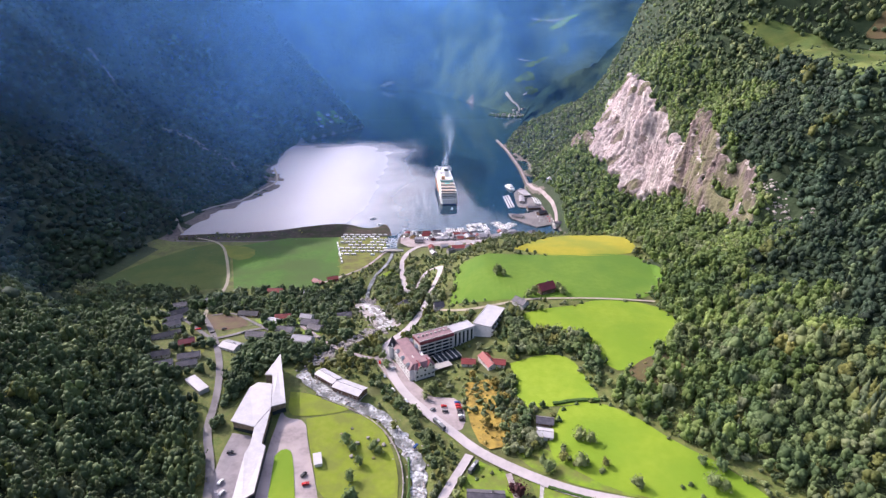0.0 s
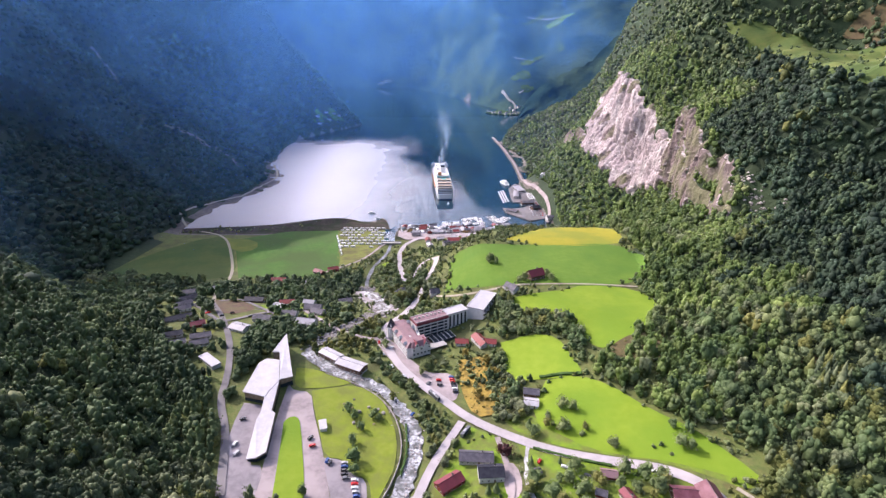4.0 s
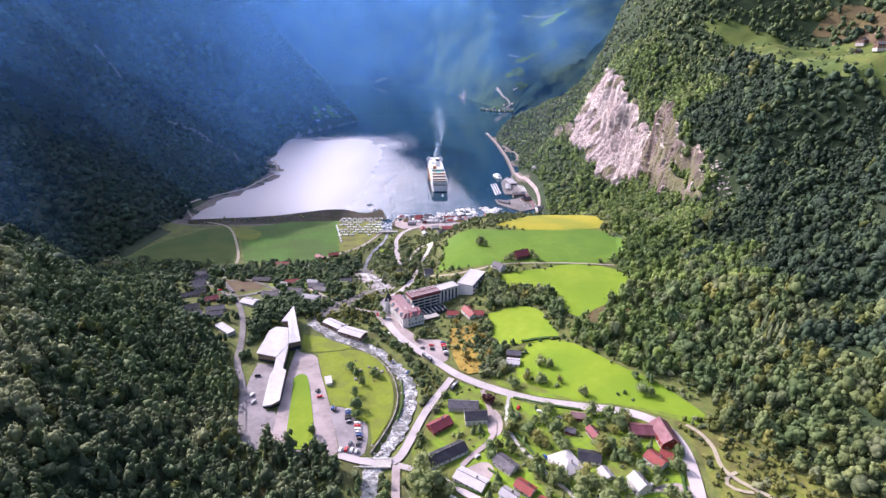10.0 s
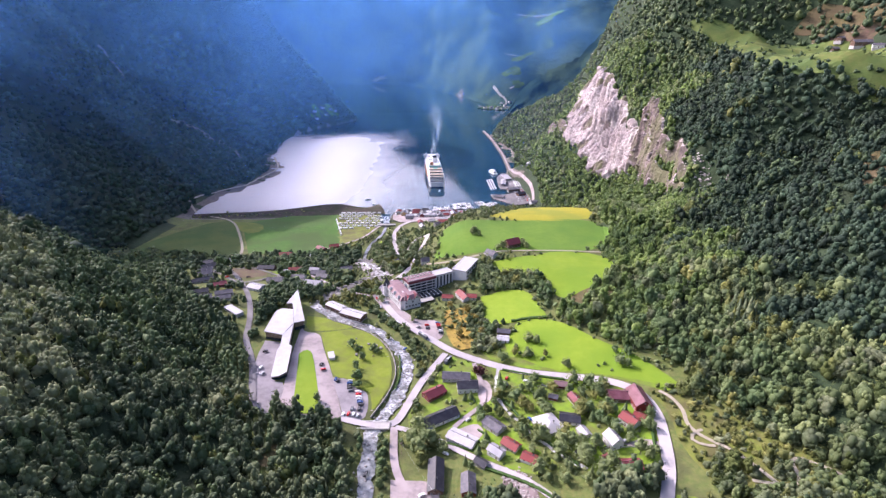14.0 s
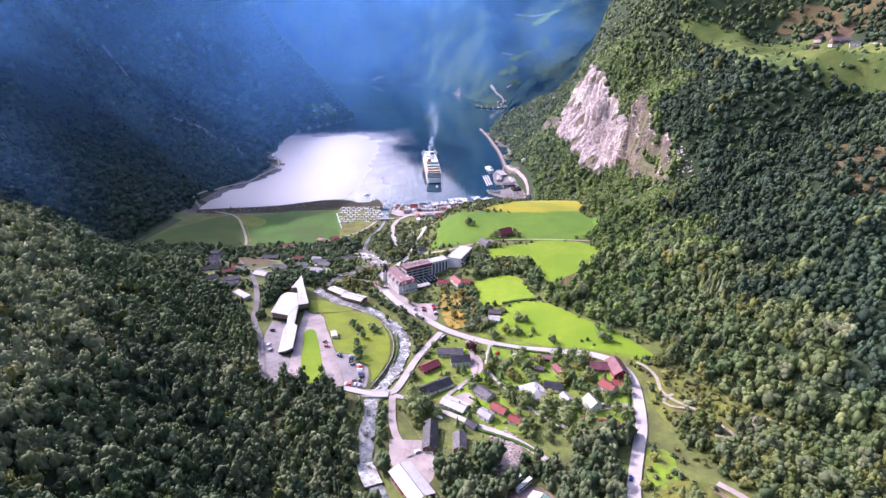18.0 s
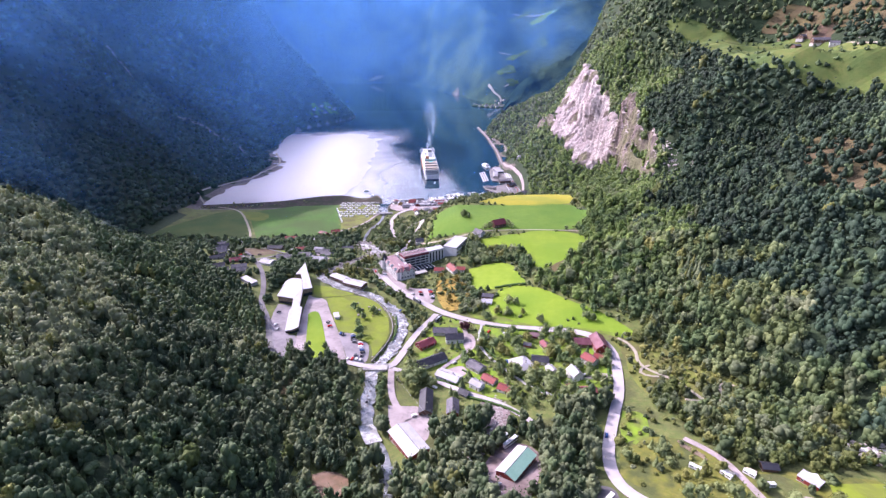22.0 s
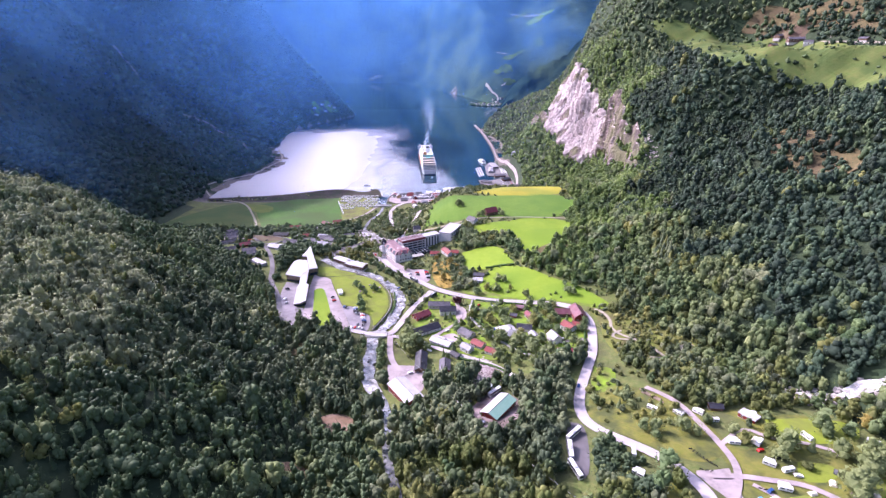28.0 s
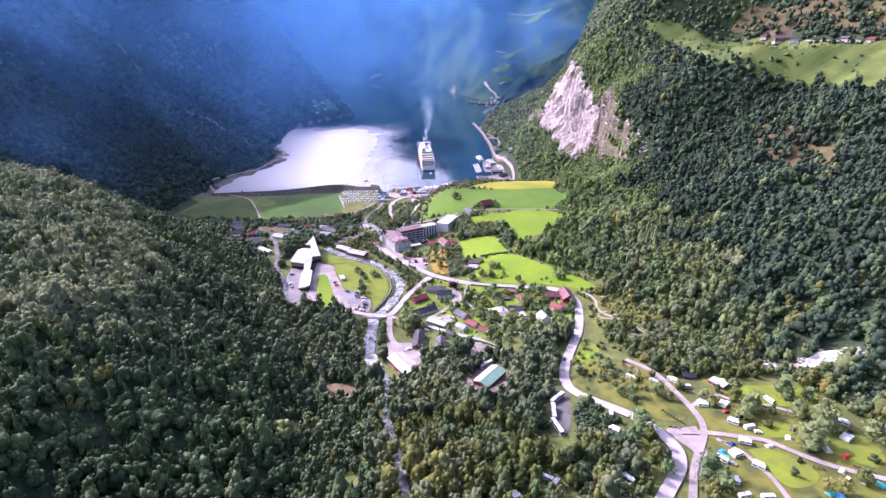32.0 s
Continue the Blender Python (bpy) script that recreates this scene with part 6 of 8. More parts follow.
for k in range(8):
    part("roof_vent", shape(("roof_vent", 0), lambda: box(-0.9, 0.9, -0.7, 0.7, 0, 1.3, 0.1), "concrete"), None, hotel, at=pose(-12 + (k - 3.5) * 3.6, 383 + (k - 3.5) * 2.0, 17.5, 0, 0, 29))
part("entrance_canopy", joined(box(-9, 9, -4, 4, 3.6, 4.1), rod(-8, -3, -4, 3.6, 0.25), rod(8, -3, -4, 3.6, 0.25), rod(-8, 3, -4, 3.6, 0.25), rod(8, 3, -4, 3.6, 0.25)), "concrete", hotel, at=pose(-5, 355, 0, 0, 0, 29))
part("pool_house", joined(box(-11, 11, -6, 6, -3, 4.5, 0.3)), "glass_dark", hotel, "dark glazed pool hall", at=pose(0, 368.5, 0, 0, 0, 29))
for k in range(6):
    part("roof_rib", shape(("roof_rib", 0), lambda: box(-0.2, 0.2, -6.2, 6.2, 4.5, 4.8), "white_wall"), None, hotel, at=pose(0, 368.5, 0, 0, 0, 29) @ pose(-11 + 4.4 * k, 0, 0))
for bx0, by0, br in ((-38, 372, 14), (-31, 358, 15), (-21, 345, 13), (-18, 379, 13), (-5, 386, 12), (12, 397, 14), (33, 403, 13), (44, 426, 13), (0, 368, 13)):
    BARE.append((bx0, by0, br))

# ---- museum with its pointed roof ----
museum = thing("museum", "long museum with bright angular metal roofs and a pointed spire", "building", 0, 0, 0, 0.0)
gmu = lambda x, y: float(ground(x, y))
HALL = [(-141, 266.5), (-124.5, 262.5), (-120, 282), (-127.5, 308), (-138.5, 310.5), (-142.7, 304.5)]
POINT = [(-119.9, 283), (-111.7, 288.3), (-131.6, 342.7), (-136.3, 318.2), (-130.6, 318.3), (-127.3, 308.3)]
LONG = [(-117.2, 206.7), (-111.5, 207.2), (-106.5, 211.7), (-111.9, 246.8), (-115, 249), (-119.7, 281.6), (-124.2, 262.2), (-121.8, 247.7), (-122.3, 240)]
for nm, poly, tops in (("hall", HALL, [87, 86, 85.5, 85.5, 85, 85]), ("spire", POINT, [85.6, 84.6, 88.6, 86.2, 86.2, 85.7]), ("long_wing", LONG, [83.5, 84, 84.5, 84.8, 85, 85.4, 85.9, 85, 85])):
    cxm, cym = sum(p[0] for p in poly) / len(poly), sum(p[1] for p in poly) / len(poly)
    low = min(gmu(*p) for p in poly) - 1.5
    inner = [(cxm + (x - cxm) * 0.93, cym + (y - cym) * 0.95) for x, y in poly]
    part("wall", prism(inner, low, [t - 0.7 for t in tops]), "timber", museum, "brown timber wall of the %s" % nm.replace("_", " "))
    rf = part("roof", prism(poly, [t - 0.65 for t in tops], tops), "pale_roof", museum, "bright pale metal roof")
    inner2 = [(cxm + (x - cxm) * 0.945, cym + (y - cym) * 0.96) for x, y in poly]
    part("glazing", prism(inner2, low, [gmu(cxm, cym) + 3.2] * len(poly)), "glass_dark", museum, "dark glazed band below the roof")
BARE += [(-132, 290, 22), (-112, 222, 14), (-116, 255, 14), (-130, 335, 12), (-108, 205, 12)]

# ---- river, falls and bridge ----
ribbon("river", [p for p in RIVER if p[1] < 40], 5.0, "river_dark", -0.5, "dark narrow river with white rapids", "water")
ribbon("river_2", [p for p in RIVER if 140 < p[1] < 350], 10.0, "rapids", -0.45, "pale foaming mountain river", "water", rough=0.3)
ribbon("river_4", [p for p in RIVER if 36 < p[1] < 150], 9.0, "rapids_low", -0.45, "dark river with streaks of foam below the bridge", "water", rough=0.3)
ribbon("falls", [(-62, 428), (-59, 440), (-66, 458), (-80, 492), (-94, 514)], 12.0, "white_water", 0.6, "white waterfall tumbling over rock steps", "water", rough=0.55)
ribbon("falls_2", CASCADE[:4], 9.0, "white_water", 1.3, "broad white cascade beside the camp", "water", rough=0.5)
ribbon("falls_3", CASCADE[3:], 3.2, "white_water", 0.9, "thin white stream below the cascade", "water", rough=0.6)
ribbon("river_3", [p for p in RIVER if 335 < p[1]], 5.0, "river_dark", -0.4, "narrow foaming river in its wooded gorge", "water", rough=0.3)
ribbon("estuary", [(-92, 772), (-95, 800), (-97, 830), (-102, 885), (-106, 915)], 19.0, "water", 0.7, "calm pale river mouth between mud banks", "water", rough=0.12)
ribbon("village_creek", [(58, 232), (55, 221), (52, 202), (54, 184), (65, 166), (72, 150), (80, 139), (89, 128), (98, 118)], 2.6, "white_water", 0.35, "narrow foaming creek between the gardens", "water", rough=0.5)
ribbon("weir", [(-31, 92), (-28, 82), (-24, 74)], 11.0, "white_water", 0.5, "foaming white step in the river", "water")
bridge = thing("bridge", "low concrete road bridge over the river", "bridge", -35, 163.5, 0)
part("deck", box(-13, 11, -3.6, 3.6, -0.2, 0.75), "concrete", bridge)
for sy in (-3.6, 3.3):
    part("parapet", joined(box(-13, 11, sy, sy + 0.3, 1.25, 1.5), *[box(-13 + 2.4 * k, -12.8 + 2.4 * k, sy, sy + 0.3, 0.75, 1.25) for k in range(11)]), "white_wall", bridge)
for sx in (-10, 8):
    part("abutment", box(sx - 1.5, sx + 1.5, -3.6, 3.6, -4, -0.2), "boulder", bridge)
fb = thing("river_bridge", "concrete bridge at the river mouth", "bridge", -88, 768, 0)
part("deck", box(-16, 16, -4, 4, 0.6, 1.8), "concrete", fb)
for sy in (-4, 3.7):
    part("parapet", box(-16, 16, sy, sy + 0.3, 1.8, 2.7), "concrete", fb)

# ---- cruise ship ----
def ship():
    root = thing("cruise_ship", "white cruise ship with stepped stern terraces lying at anchor", "ship", 2, 1046, 4.5, 0.0)
    L, B = 285.0, 36.0
    # own axes: y runs from the stern (0) to the bow
    st = [(0, 0.80), (6, 0.95), (20, 1.0), (180, 1.0), (225, 0.86), (255, 0.55), (274, 0.24), (285, 0.02)]
    v, f = [], []
    for y, w in st:
        for zz, k in ((-1.5, 0.90), (3, 0.97), (12, 1.0)):
            lean = 0.0 if y < 200 else (zz - 3) * 0.55 * (y - 200) / 85
            v += [(-B / 2 * w * k, y + lean, zz), (B / 2 * w * k, y + lean, zz)]
    for i in range(len(st) - 1):
        a, b = 6 * i, 6 * i + 6
        for j in (0, 2):
            f += [(a + j, a + j + 2, b + j + 2, b + j), (a + j + 1, b + j + 1, b + j + 3, a + j + 3)]
        f.append((a + 4, a + 5, b + 5, b + 4))
    f += [(0, 1, 3, 2), (2, 3, 5, 4)]
    hull = part("hull", (v, f), "ship_white", root)
    part("boot_stripe", joined(box(-B * 0.395, B * 0.395, -0.3, 0.5, -1, 2.2), box(-B / 2 - 0.12, -B / 2 + 0.4, 22, 180, -1, 1.8), box(B / 2 - 0.4, B / 2 + 0.12, 22, 180, -1, 1.8)), "ship_blue", root, "dark blue waterline stripe")
    for k in range(7):
        z0 = 12 + 2.9 * k
        y0, y1, w = (2 + 1.6 * k if k < 4 else 14 + 15 * (k - 4)), 250 - 6 * k, 1.0 if k < 5 else 0.94
        d = part("deck", joined(prism([(-B / 2 * w, y0), (B / 2 * w, y0), (B / 2 * w, y1 - 26), (B * 0.28 * w, y1), (-B * 0.28 * w, y1), (-B / 2 * w, y1 - 26)], z0, z0 + 0.5),
                                prism([(-B / 2 * w + 1.6, y0 + 3.2), (B / 2 * w - 1.6, y0 + 3.2), (B / 2 * w - 1.6, y1 - 27), (B * 0.26 * w, y1 - 1.5), (-B * 0.26 * w, y1 - 1.5), (-B / 2 * w + 1.6, y1 - 27)], z0 + 0.5, z0 + 2.9)), "ship_white", root)
        part("window_band", joined(box(-B / 2 * w + 2.4, B / 2 * w - 2.4, y0 + 3.1, y0 + 3.3, z0 + 1.0, z0 + 2.5), box(-B / 2 * w + 1.5, -B / 2 * w + 1.65, y0 + 8, y1 - 30, z0 + 1.0, z0 + 2.5), box(B / 2 * w - 1.65, B / 2 * w - 1.5, y0 + 8, y1 - 30, z0 + 1.0, z0 + 2.5)), "glass_dark", d, "dark recessed cabin windows")
        part("rail", joined(box(-B / 2 * w, B / 2 * w, y0 - 0.1, y0 + 0.1, z0 + 0.5, z0 + 1.5)), "ship_white", d)
    top = 12 + 2.9 * 7
    for k, (t0, t1) in enumerate(((9, 14), (15.5, 29), (30.5, 44))):
        part("terrace", prism([(-15, t0), (15, t0), (15, t1), (-15, t1)], 23.62 + 2.9 * k, 23.9 + 2.9 * k), "ship_deck", root, "brown teak terrace at the stern")
    part("lido_deck", prism([(-14.5, 46), (14.5, 46), (14.5, 92), (-14.5, 92)], top, top + 0.3), "ship_deck", root, "teak lido deck")
    part("pool", box(-5, 5, 52, 62, top + 0.3, top + 0.6), "canvas_teal", root)
    part("glass_screen", joined(box(-14, 14, 66, 67, top + 0.3, top + 4.6), box(-14, -13, 67, 84, top + 0.3, top + 4.6), box(13, 14, 67, 84, top + 0.3, top + 4.6)), "screen_teal", root, "pale teal glass wind screen")
    part("slide_drum", rod(-6, 96, top + 0.3, top + 7, 4.6, 4.0, 12), "lifeboat_orange", root, "orange drum beside the pool")
    part("pool_surround", joined(box(-15.5, -11, 88, 150, top + 0.3, top + 3.4, 0.4), box(11, 15.5, 88, 150, top + 0.3, top + 3.4, 0.4)), "ship_white", root)
    part("bridge_house", prism([(-21, 196), (21, 196), (21, 201), (11, 212), (-11, 212), (-21, 201)], top - 4, top + 3.5), "ship_white", root)
    part("bridge_glazing", prism([(-20.8, 200.8), (20.8, 200.8), (20.9, 201.3), (11.1, 212.2), (-11.1, 212.2), (-20.9, 201.3)], top + 1.0, top + 2.4), "glass_dark", root)
    part("sun_deck", prism([(-12, 146), (12, 146), (12, 188), (8, 194), (-8, 194), (-12, 188)], top + 0.3, top + 4.5), "ship_white", root)
    fn = part("funnel", prism([(-2, 118), (8, 118), (9, 130), (6.5, 138), (-0.5, 138), (-3, 130)], top + 0.3, [top + 13, top + 13, top + 12, top + 10, top + 10, top + 12]), "ship_white", root, "white funnel with a dark top")
    part("funnel_top", prism([(-1.6, 119), (7.6, 119), (8.4, 130), (-2.4, 130)], [top + 13.02, top + 13.02, top + 12.02, top + 12.02], top + 16.5), "car_black", fn, "sooty black funnel top")
    part("mast", joined(rod(0, 205, top + 3.5, top + 21, 1.4, 0.4), box(-5, 5, 204.5, 205.5, top + 10, top + 10.6), box(-3.5, 3.5, 204.5, 205.5, top + 15, top + 15.5)), "ship_white", root)
    for sx, sy in ((-15, 198), (15, 198), (-8, 170), (8, 170)):
        part("radar_dome", rod(sx, sy, top + 3.5, top + 9, 2.6, 1.5, 10), "ship_white", root)
    for sx in (-1, 1):
        for k in range(9):
            part("lifeboat", shape(("lifeboat", 0), lambda: along_x([(-1.9, 0), (1.9, 0), (2.2, 1.4), (1.4, 2.9), (-1.4, 2.9), (-2.2, 1.4)], -5.5, 5.5), "lifeboat_orange"), None, root, at=pose(sx * (B / 2 + 0.9), 60 + 14.5 * k, 13, 0, 0, 90))
    return root


ship()
tender = thing("tender_boat", "small white tender boat astern of the ship", "boat", 8, 1015, 80, 0.0)
part("hull", prism([(-6, -1.8), (4, -1.8), (7, 0), (4, 1.8), (-6, 1.8)], -0.4, 1.5), "ship_white", tender)
part("cabin", box(-4, 2.5, -1.3, 1.3, 1.5, 3.2, 0.3), "ship_white", tender)
part("glazing", box(-3.8, 2.55, -1.35, 1.35, 2.0, 2.7), "glass_dark", tender)

# ---- boats, jetties and quay ----
def boat(x, y, turn, L=9.0):
    b = thing("motor_boat", "white motor boat moored at a jetty", "boat", x, y, turn, 0.0, "moored boats")
    k = L / 9.0
    part("hull", shape(("boat_hull", L), lambda: prism([(-4.5 * k, -1.4 * k), (2 * k, -1.5 * k), (4.5 * k, 0), (2 * k, 1.5 * k), (-4.5 * k, 1.4 * k)], -0.3, 1.1 * k), "ship_white"), None, b)
    cb = part("cabin", shape(("boat_cabin", L), lambda: box(-2 * k, 1.5 * k, -k, k, 1.1 * k, 2.3 * k, 0.25), "ship_white"), None, b)
    part("windscreen", shape(("boat_glass", L), lambda: box(-1.9 * k, 1.55 * k, -1.03 * k, 1.03 * k, 1.5 * k, 1.9 * k), "glass_dark"), None, cb)


boat(-146, 946, 10, 14)
boat(-130, 912, 20, 8)
boat_rng = random.Random(9)
for jx, jy, jt, jl in ((53, 911, 26, 38), (56, 890, 18, 42), (97, 911, -69, 42), (113, 909, 56, 38), (14, 884, 6, 36)):
    jt_ob = thing("jetty", "grey timber floating jetty in the marina", "jetty", jx, jy, jt, 0.0, "marina jetties")
    part("deck", box(-jl / 2, jl / 2, -1.2, 1.2, 0.35, 0.7), "concrete", jt_ob)
    for k in range(5):
        part("pile", shape(("pile", 0), lambda: rod(0, 0, -1.0, 2.0, 0.2), "timber"), None, jt_ob, at=pose(-jl / 2 + 0.5 + k * (jl - 1) / 4, 1.4, 0))
    for k in range(int(jl / 4.2)):
        for sgn in (-1, 1):
            if boat_rng.random() < 0.8:
                a = radians(jt)
                ox, oy = -jl / 2 + 2.5 + 4.2 * k, sgn * 6.0
                boat(jx + ox * math.cos(a) - oy * math.sin(a), jy + ox * math.sin(a) + oy * math.cos(a), jt + 90 * sgn, boat_rng.choice((7.0, 8.0, 9.0, 10.0)))
for k in range(3):
    pont = thing("pontoon", "pale floating pontoon beside the quay", "pontoon", 137 - 5.5 * k, 1078 - 5 * k, 2, 0.0, "quay pontoons")
    part("deck", box(-1.8, 1.8, -46, 46, 0.2, 0.9), "pale_roof", pont)
    part("ramp", box(2, 4, 20, 22, 0.5, 1.0), "concrete", pont)
for fx0, fy0, fl in ((147, 1186, 42),):
    fe = thing("ferry", "white car ferry lying at the quay", "ferry", fx0, fy0, -72, 0.0)
    part("hull", prism([(-fl / 2, -4), (-fl / 2 + 4, -5.5), (fl / 2 - 6, -5.5), (fl / 2, 0), (fl / 2 - 6, 5.5), (-fl / 2 + 4, 5.5), (-fl / 2, 4)], -1, 3.2), "ship_white", fe)
    part("deckhouse", box(-fl * 0.3, fl * 0.25, -4.2, 4.2, 3.2, 7, 0.4), "ship_white", fe)
    part("window_band", box(-fl * 0.29, fl * 0.255, -4.25, 4.25, 4.4, 5.6), "glass_dark", fe)
    part("wheelhouse", box(-2, fl * 0.15, -3, 3, 7, 9.4, 0.4), "ship_white", fe)

# ---- cars, coaches, caravans ----
def car_geo(L=4.3, W=1.8):
    prof = [(-L / 2, 0.35), (L / 2, 0.35), (L / 2, 0.75), (L / 2 - 0.9, 0.95), (L / 2 - 1.5, 1.45), (-L / 2 + 0.7, 1.48), (-L / 2 + 0.05, 0.95)]
    n = len(prof)
    v = [(x, -W / 2 * (1 if z < 1 else 0.84), z) for x, z in prof] + [(x, W / 2 * (1 if z < 1 else 0.84), z) for x, z in prof]
    return v, [tuple(range(n)), tuple(range(2 * n - 1, n - 1, -1))] + [(i, n + i, n + (i + 1) % n, (i + 1) % n) for i in range(n)]


COLOURS = {"car_white": "white", "car_silver": "silver", "car_black": "black", "car_red": "red", "car_blue": "dark blue", "car_grey": "grey"}


def car(x, y, turn, colour, z=None, where="parked on the gravel", far=False):
    c = thing("car", "%s car %s" % (COLOURS[colour], where), "car", x, y, turn, (float(ground(x, y)) + 0.62) if z is None else z, "parked cars")
    part("body", shape(("car_body", colour), car_geo, colour), None, c)
    part("glazing", shape(("car_glass", 0), lambda: joined(box(-1.35, 0.85, -0.86, 0.86, 0.98, 1.36, 0.12)), "glass_dark"), None, c)
    for wx in (-1.35, 1.35):
        for wy in () if far else (-0.9, 0.7):
            part("wheel", shape(("car_wheel", 0), lambda: disc_y(0, 0, 0.2, 0, 0.32), "tyre"), None, c, at=pose(wx, wy, 0.32))


def coach(x, y, turn, L=13.0, label="white coach parked in the lay-by", z=None, colour="car_white"):
    c = thing("coach", label, "coach", x, y, turn, (float(ground(x, y)) + 0.4) if z is None else z, "parked coaches")
    part("body", shape(("coach_body", L, colour), lambda: box(-L / 2, L / 2, -1.27, 1.27, 0.4, 3.5, 0.22), colour), None, c)
    part("window_band", shape(("coach_glass", L), lambda: joined(box(-L / 2 + 0.5, L / 2 - 0.4, -1.3, 1.3, 1.75, 2.85), box(L / 2 - 0.2, L / 2 + 0.03, -1.1, 1.1, 1.2, 2.9)), "glass_dark"), None, c)
    part("roof_unit", shape(("coach_roof", 0), lambda: box(-2.0, 1.2, -0.8, 0.8, 3.5, 3.75, 0.08), "car_silver"), None, c)
    for wx in (-L / 2 + 2.6, L / 2 - 2.6):
        for wy in (-1.3, 1.0):
            part("wheel", shape(("coach_wheel", 0), lambda: disc_y(0, 0, 0.3, 0, 0.5), "tyre"), None, c, at=pose(wx, wy, 0.5))


def caravan(x, y, turn, awning="", L=6.2, z=None, group="caravans", far=False):
    c = thing("caravan", "white touring caravan" + (" with a %s awning" % awning if awning else " on the grass"), "caravan", x, y, turn, (float(ground(x, y)) + 0.35) if z is None else z, group)
    part("body", shape(("van_body", L), lambda: along_x([(-1.15, 0.5), (1.15, 0.5), (1.15, 2.45), (0.95, 2.65), (-0.95, 2.65), (-1.15, 2.45)], -L / 2, L / 2), "car_white"), None, c)
    part("window", shape(("van_window", L), lambda: joined(box(-L / 2 + 0.5, -0.6, -1.18, 1.18, 1.45, 2.05), box(0.3, L / 2 - 0.5, -1.18, 1.18, 1.45, 2.05)), "glass_dark"), None, c)
    if far:
        mt = {"cream": "canvas_cream", "white": "car_white"}.get(awning)
        if mt:
            part("awning", shape(("awning", L, mt), lambda: along_x([(1.16, 0), (3.8, 0), (3.8, 1.9), (1.16, 2.5)], -L * 0.4, L * 0.4), mt), None, c, "%s canvas awning" % awning)
        return
    part("roof_hatch", shape(("van_hatch", 0), lambda: box(-0.4, 0.4, -0.35, 0.35, 2.65, 2.8, 0.05), "car_silver"), None, c)
    for wy in (-1.1, 0.9):
        part("wheel", shape(("van_wheel", 0), lambda: disc_y(0, 0, 0.2, 0, 0.34), "tyre"), None, c, at=pose(-0.2, wy, 0.34))
    if awning:
        mt = {"cream": "canvas_cream", "red": "canvas_red", "blue": "canvas_blue", "teal": "canvas_teal", "white": "car_white"}[awning]
        part("awning", shape(("awning", L, mt), lambda: along_x([(1.16, 0), (3.8, 0), (3.8, 1.9), (1.16, 2.5)], -L * 0.4, L * 0.4), mt), None, c, "%s canvas awning" % awning)


def tent(x, y, turn, material, word, s=1.0):
    t = thing("tent", "%s dome tent on the camp lawn" % word, "tent", x, y, turn, float(ground(x, y)) + 0.35, "tents")
    part("fly", shape(("tent_fly", material, s), lambda: along_x([(-1.8 * s, 0), (1.8 * s, 0), (1.5 * s, 0.9 * s), (0.8 * s, 1.6 * s), (-0.8 * s, 1.6 * s), (-1.5 * s, 0.9 * s)], -2.2 * s, 2.2 * s), material), None, t)
    part("groundsheet", shape(("tent_sheet", s), lambda: box(-2.4 * s, 2.4 * s, -2 * s, 2 * s, -0.05, 0.03), "canvas_cream"), None, t)


quay = thing("ferry_quay", "broad concrete ferry quay with a pale deck", "quay", 0, 0, 0, 0.0)
QUAY = [(166, 901), (200, 920), (214, 955), (214, 1090), (204, 1119), (190, 1160), (170, 1182), (159, 1160), (150, 1134), (146, 1060), (148, 1026), (176, 1022), (178, 1000), (164, 988), (140, 979), (121, 984), (124, 952), (146, 925)]
part("deck", prism(QUAY, -3, 1.7), "asphalt_dark", quay, "worn dark quay deck")
for (ax, ay), (bx1, by1) in zip(QUAY[7:], QUAY[8:] + QUAY[:1]):
    n = max(1, int(math.hypot(bx1 - ax, by1 - ay) / 16))
    for k in range(n):
        s = (k + 0.5) / n
        part("fender", shape(("fender", 0), lambda: box(-0.4, 0.4, -0.8, 0.8, -1.5, 1.9, 0.1), "tyre"), None, quay, at=pose(ax + (bx1 - ax) * s, ay + (by1 - ay) * s, 0, 0, 0, math.degrees(math.atan2(by1 - ay, bx1 - ax)) + 90))
for k in range(9):
    coach(186 + 5.2 * (k % 3), 1050 + 17 * (k // 3), 96, 12.5, "white coach lined up on the quay", 1.75)
for k in range(34):
    car(176 + 6.5 * (k % 5) + (k * 7 % 3), 934 + 14 * (k // 5) * 1.0, 90 + (k % 2) * 8, ("car_white", "car_silver", "car_black", "car_red", "car_white")[k % 5], 1.75, "parked on the ferry quay", True)
terminal = thing("terminal_building", "low white ferry terminal with a grey flat roof", "building", 172, 1122, 12, 1.7)
part("wall", box(-8, 8, -20, 20, 0, 5), "white_wall", terminal)
part("roof", box(-9, 9, -21, 21, 5.004, 5.5, 0.15), "grey_roof", terminal)
part("glazing", joined(box(-8.06, -8.01, -18, 18, 1, 3.4), box(-7, 7, -20.06, -20.01, 1, 3.4)), "glass_dark", terminal)
coach(103, 12, 43)
coach(97, -4, -98, label="white coach parked behind another")
coach(95.5, -20, -75, label="white coach at the end of the lay-by")
coach(57, 74, 38, 10.5, "white lorry beside the machine hall", colour="car_white")
coach(62, 70, 42, 12, "white trailer beside the machine hall", colour="car_white")
coach(120, -63, -43, 11, "white bus half hidden among trees")
coach(-5, 283, -52, 12, "dark coach on the forecourt", colour="car_grey")
coach(17, 243, 58, 10, "grey lorry by the road junction", colour="car_grey")
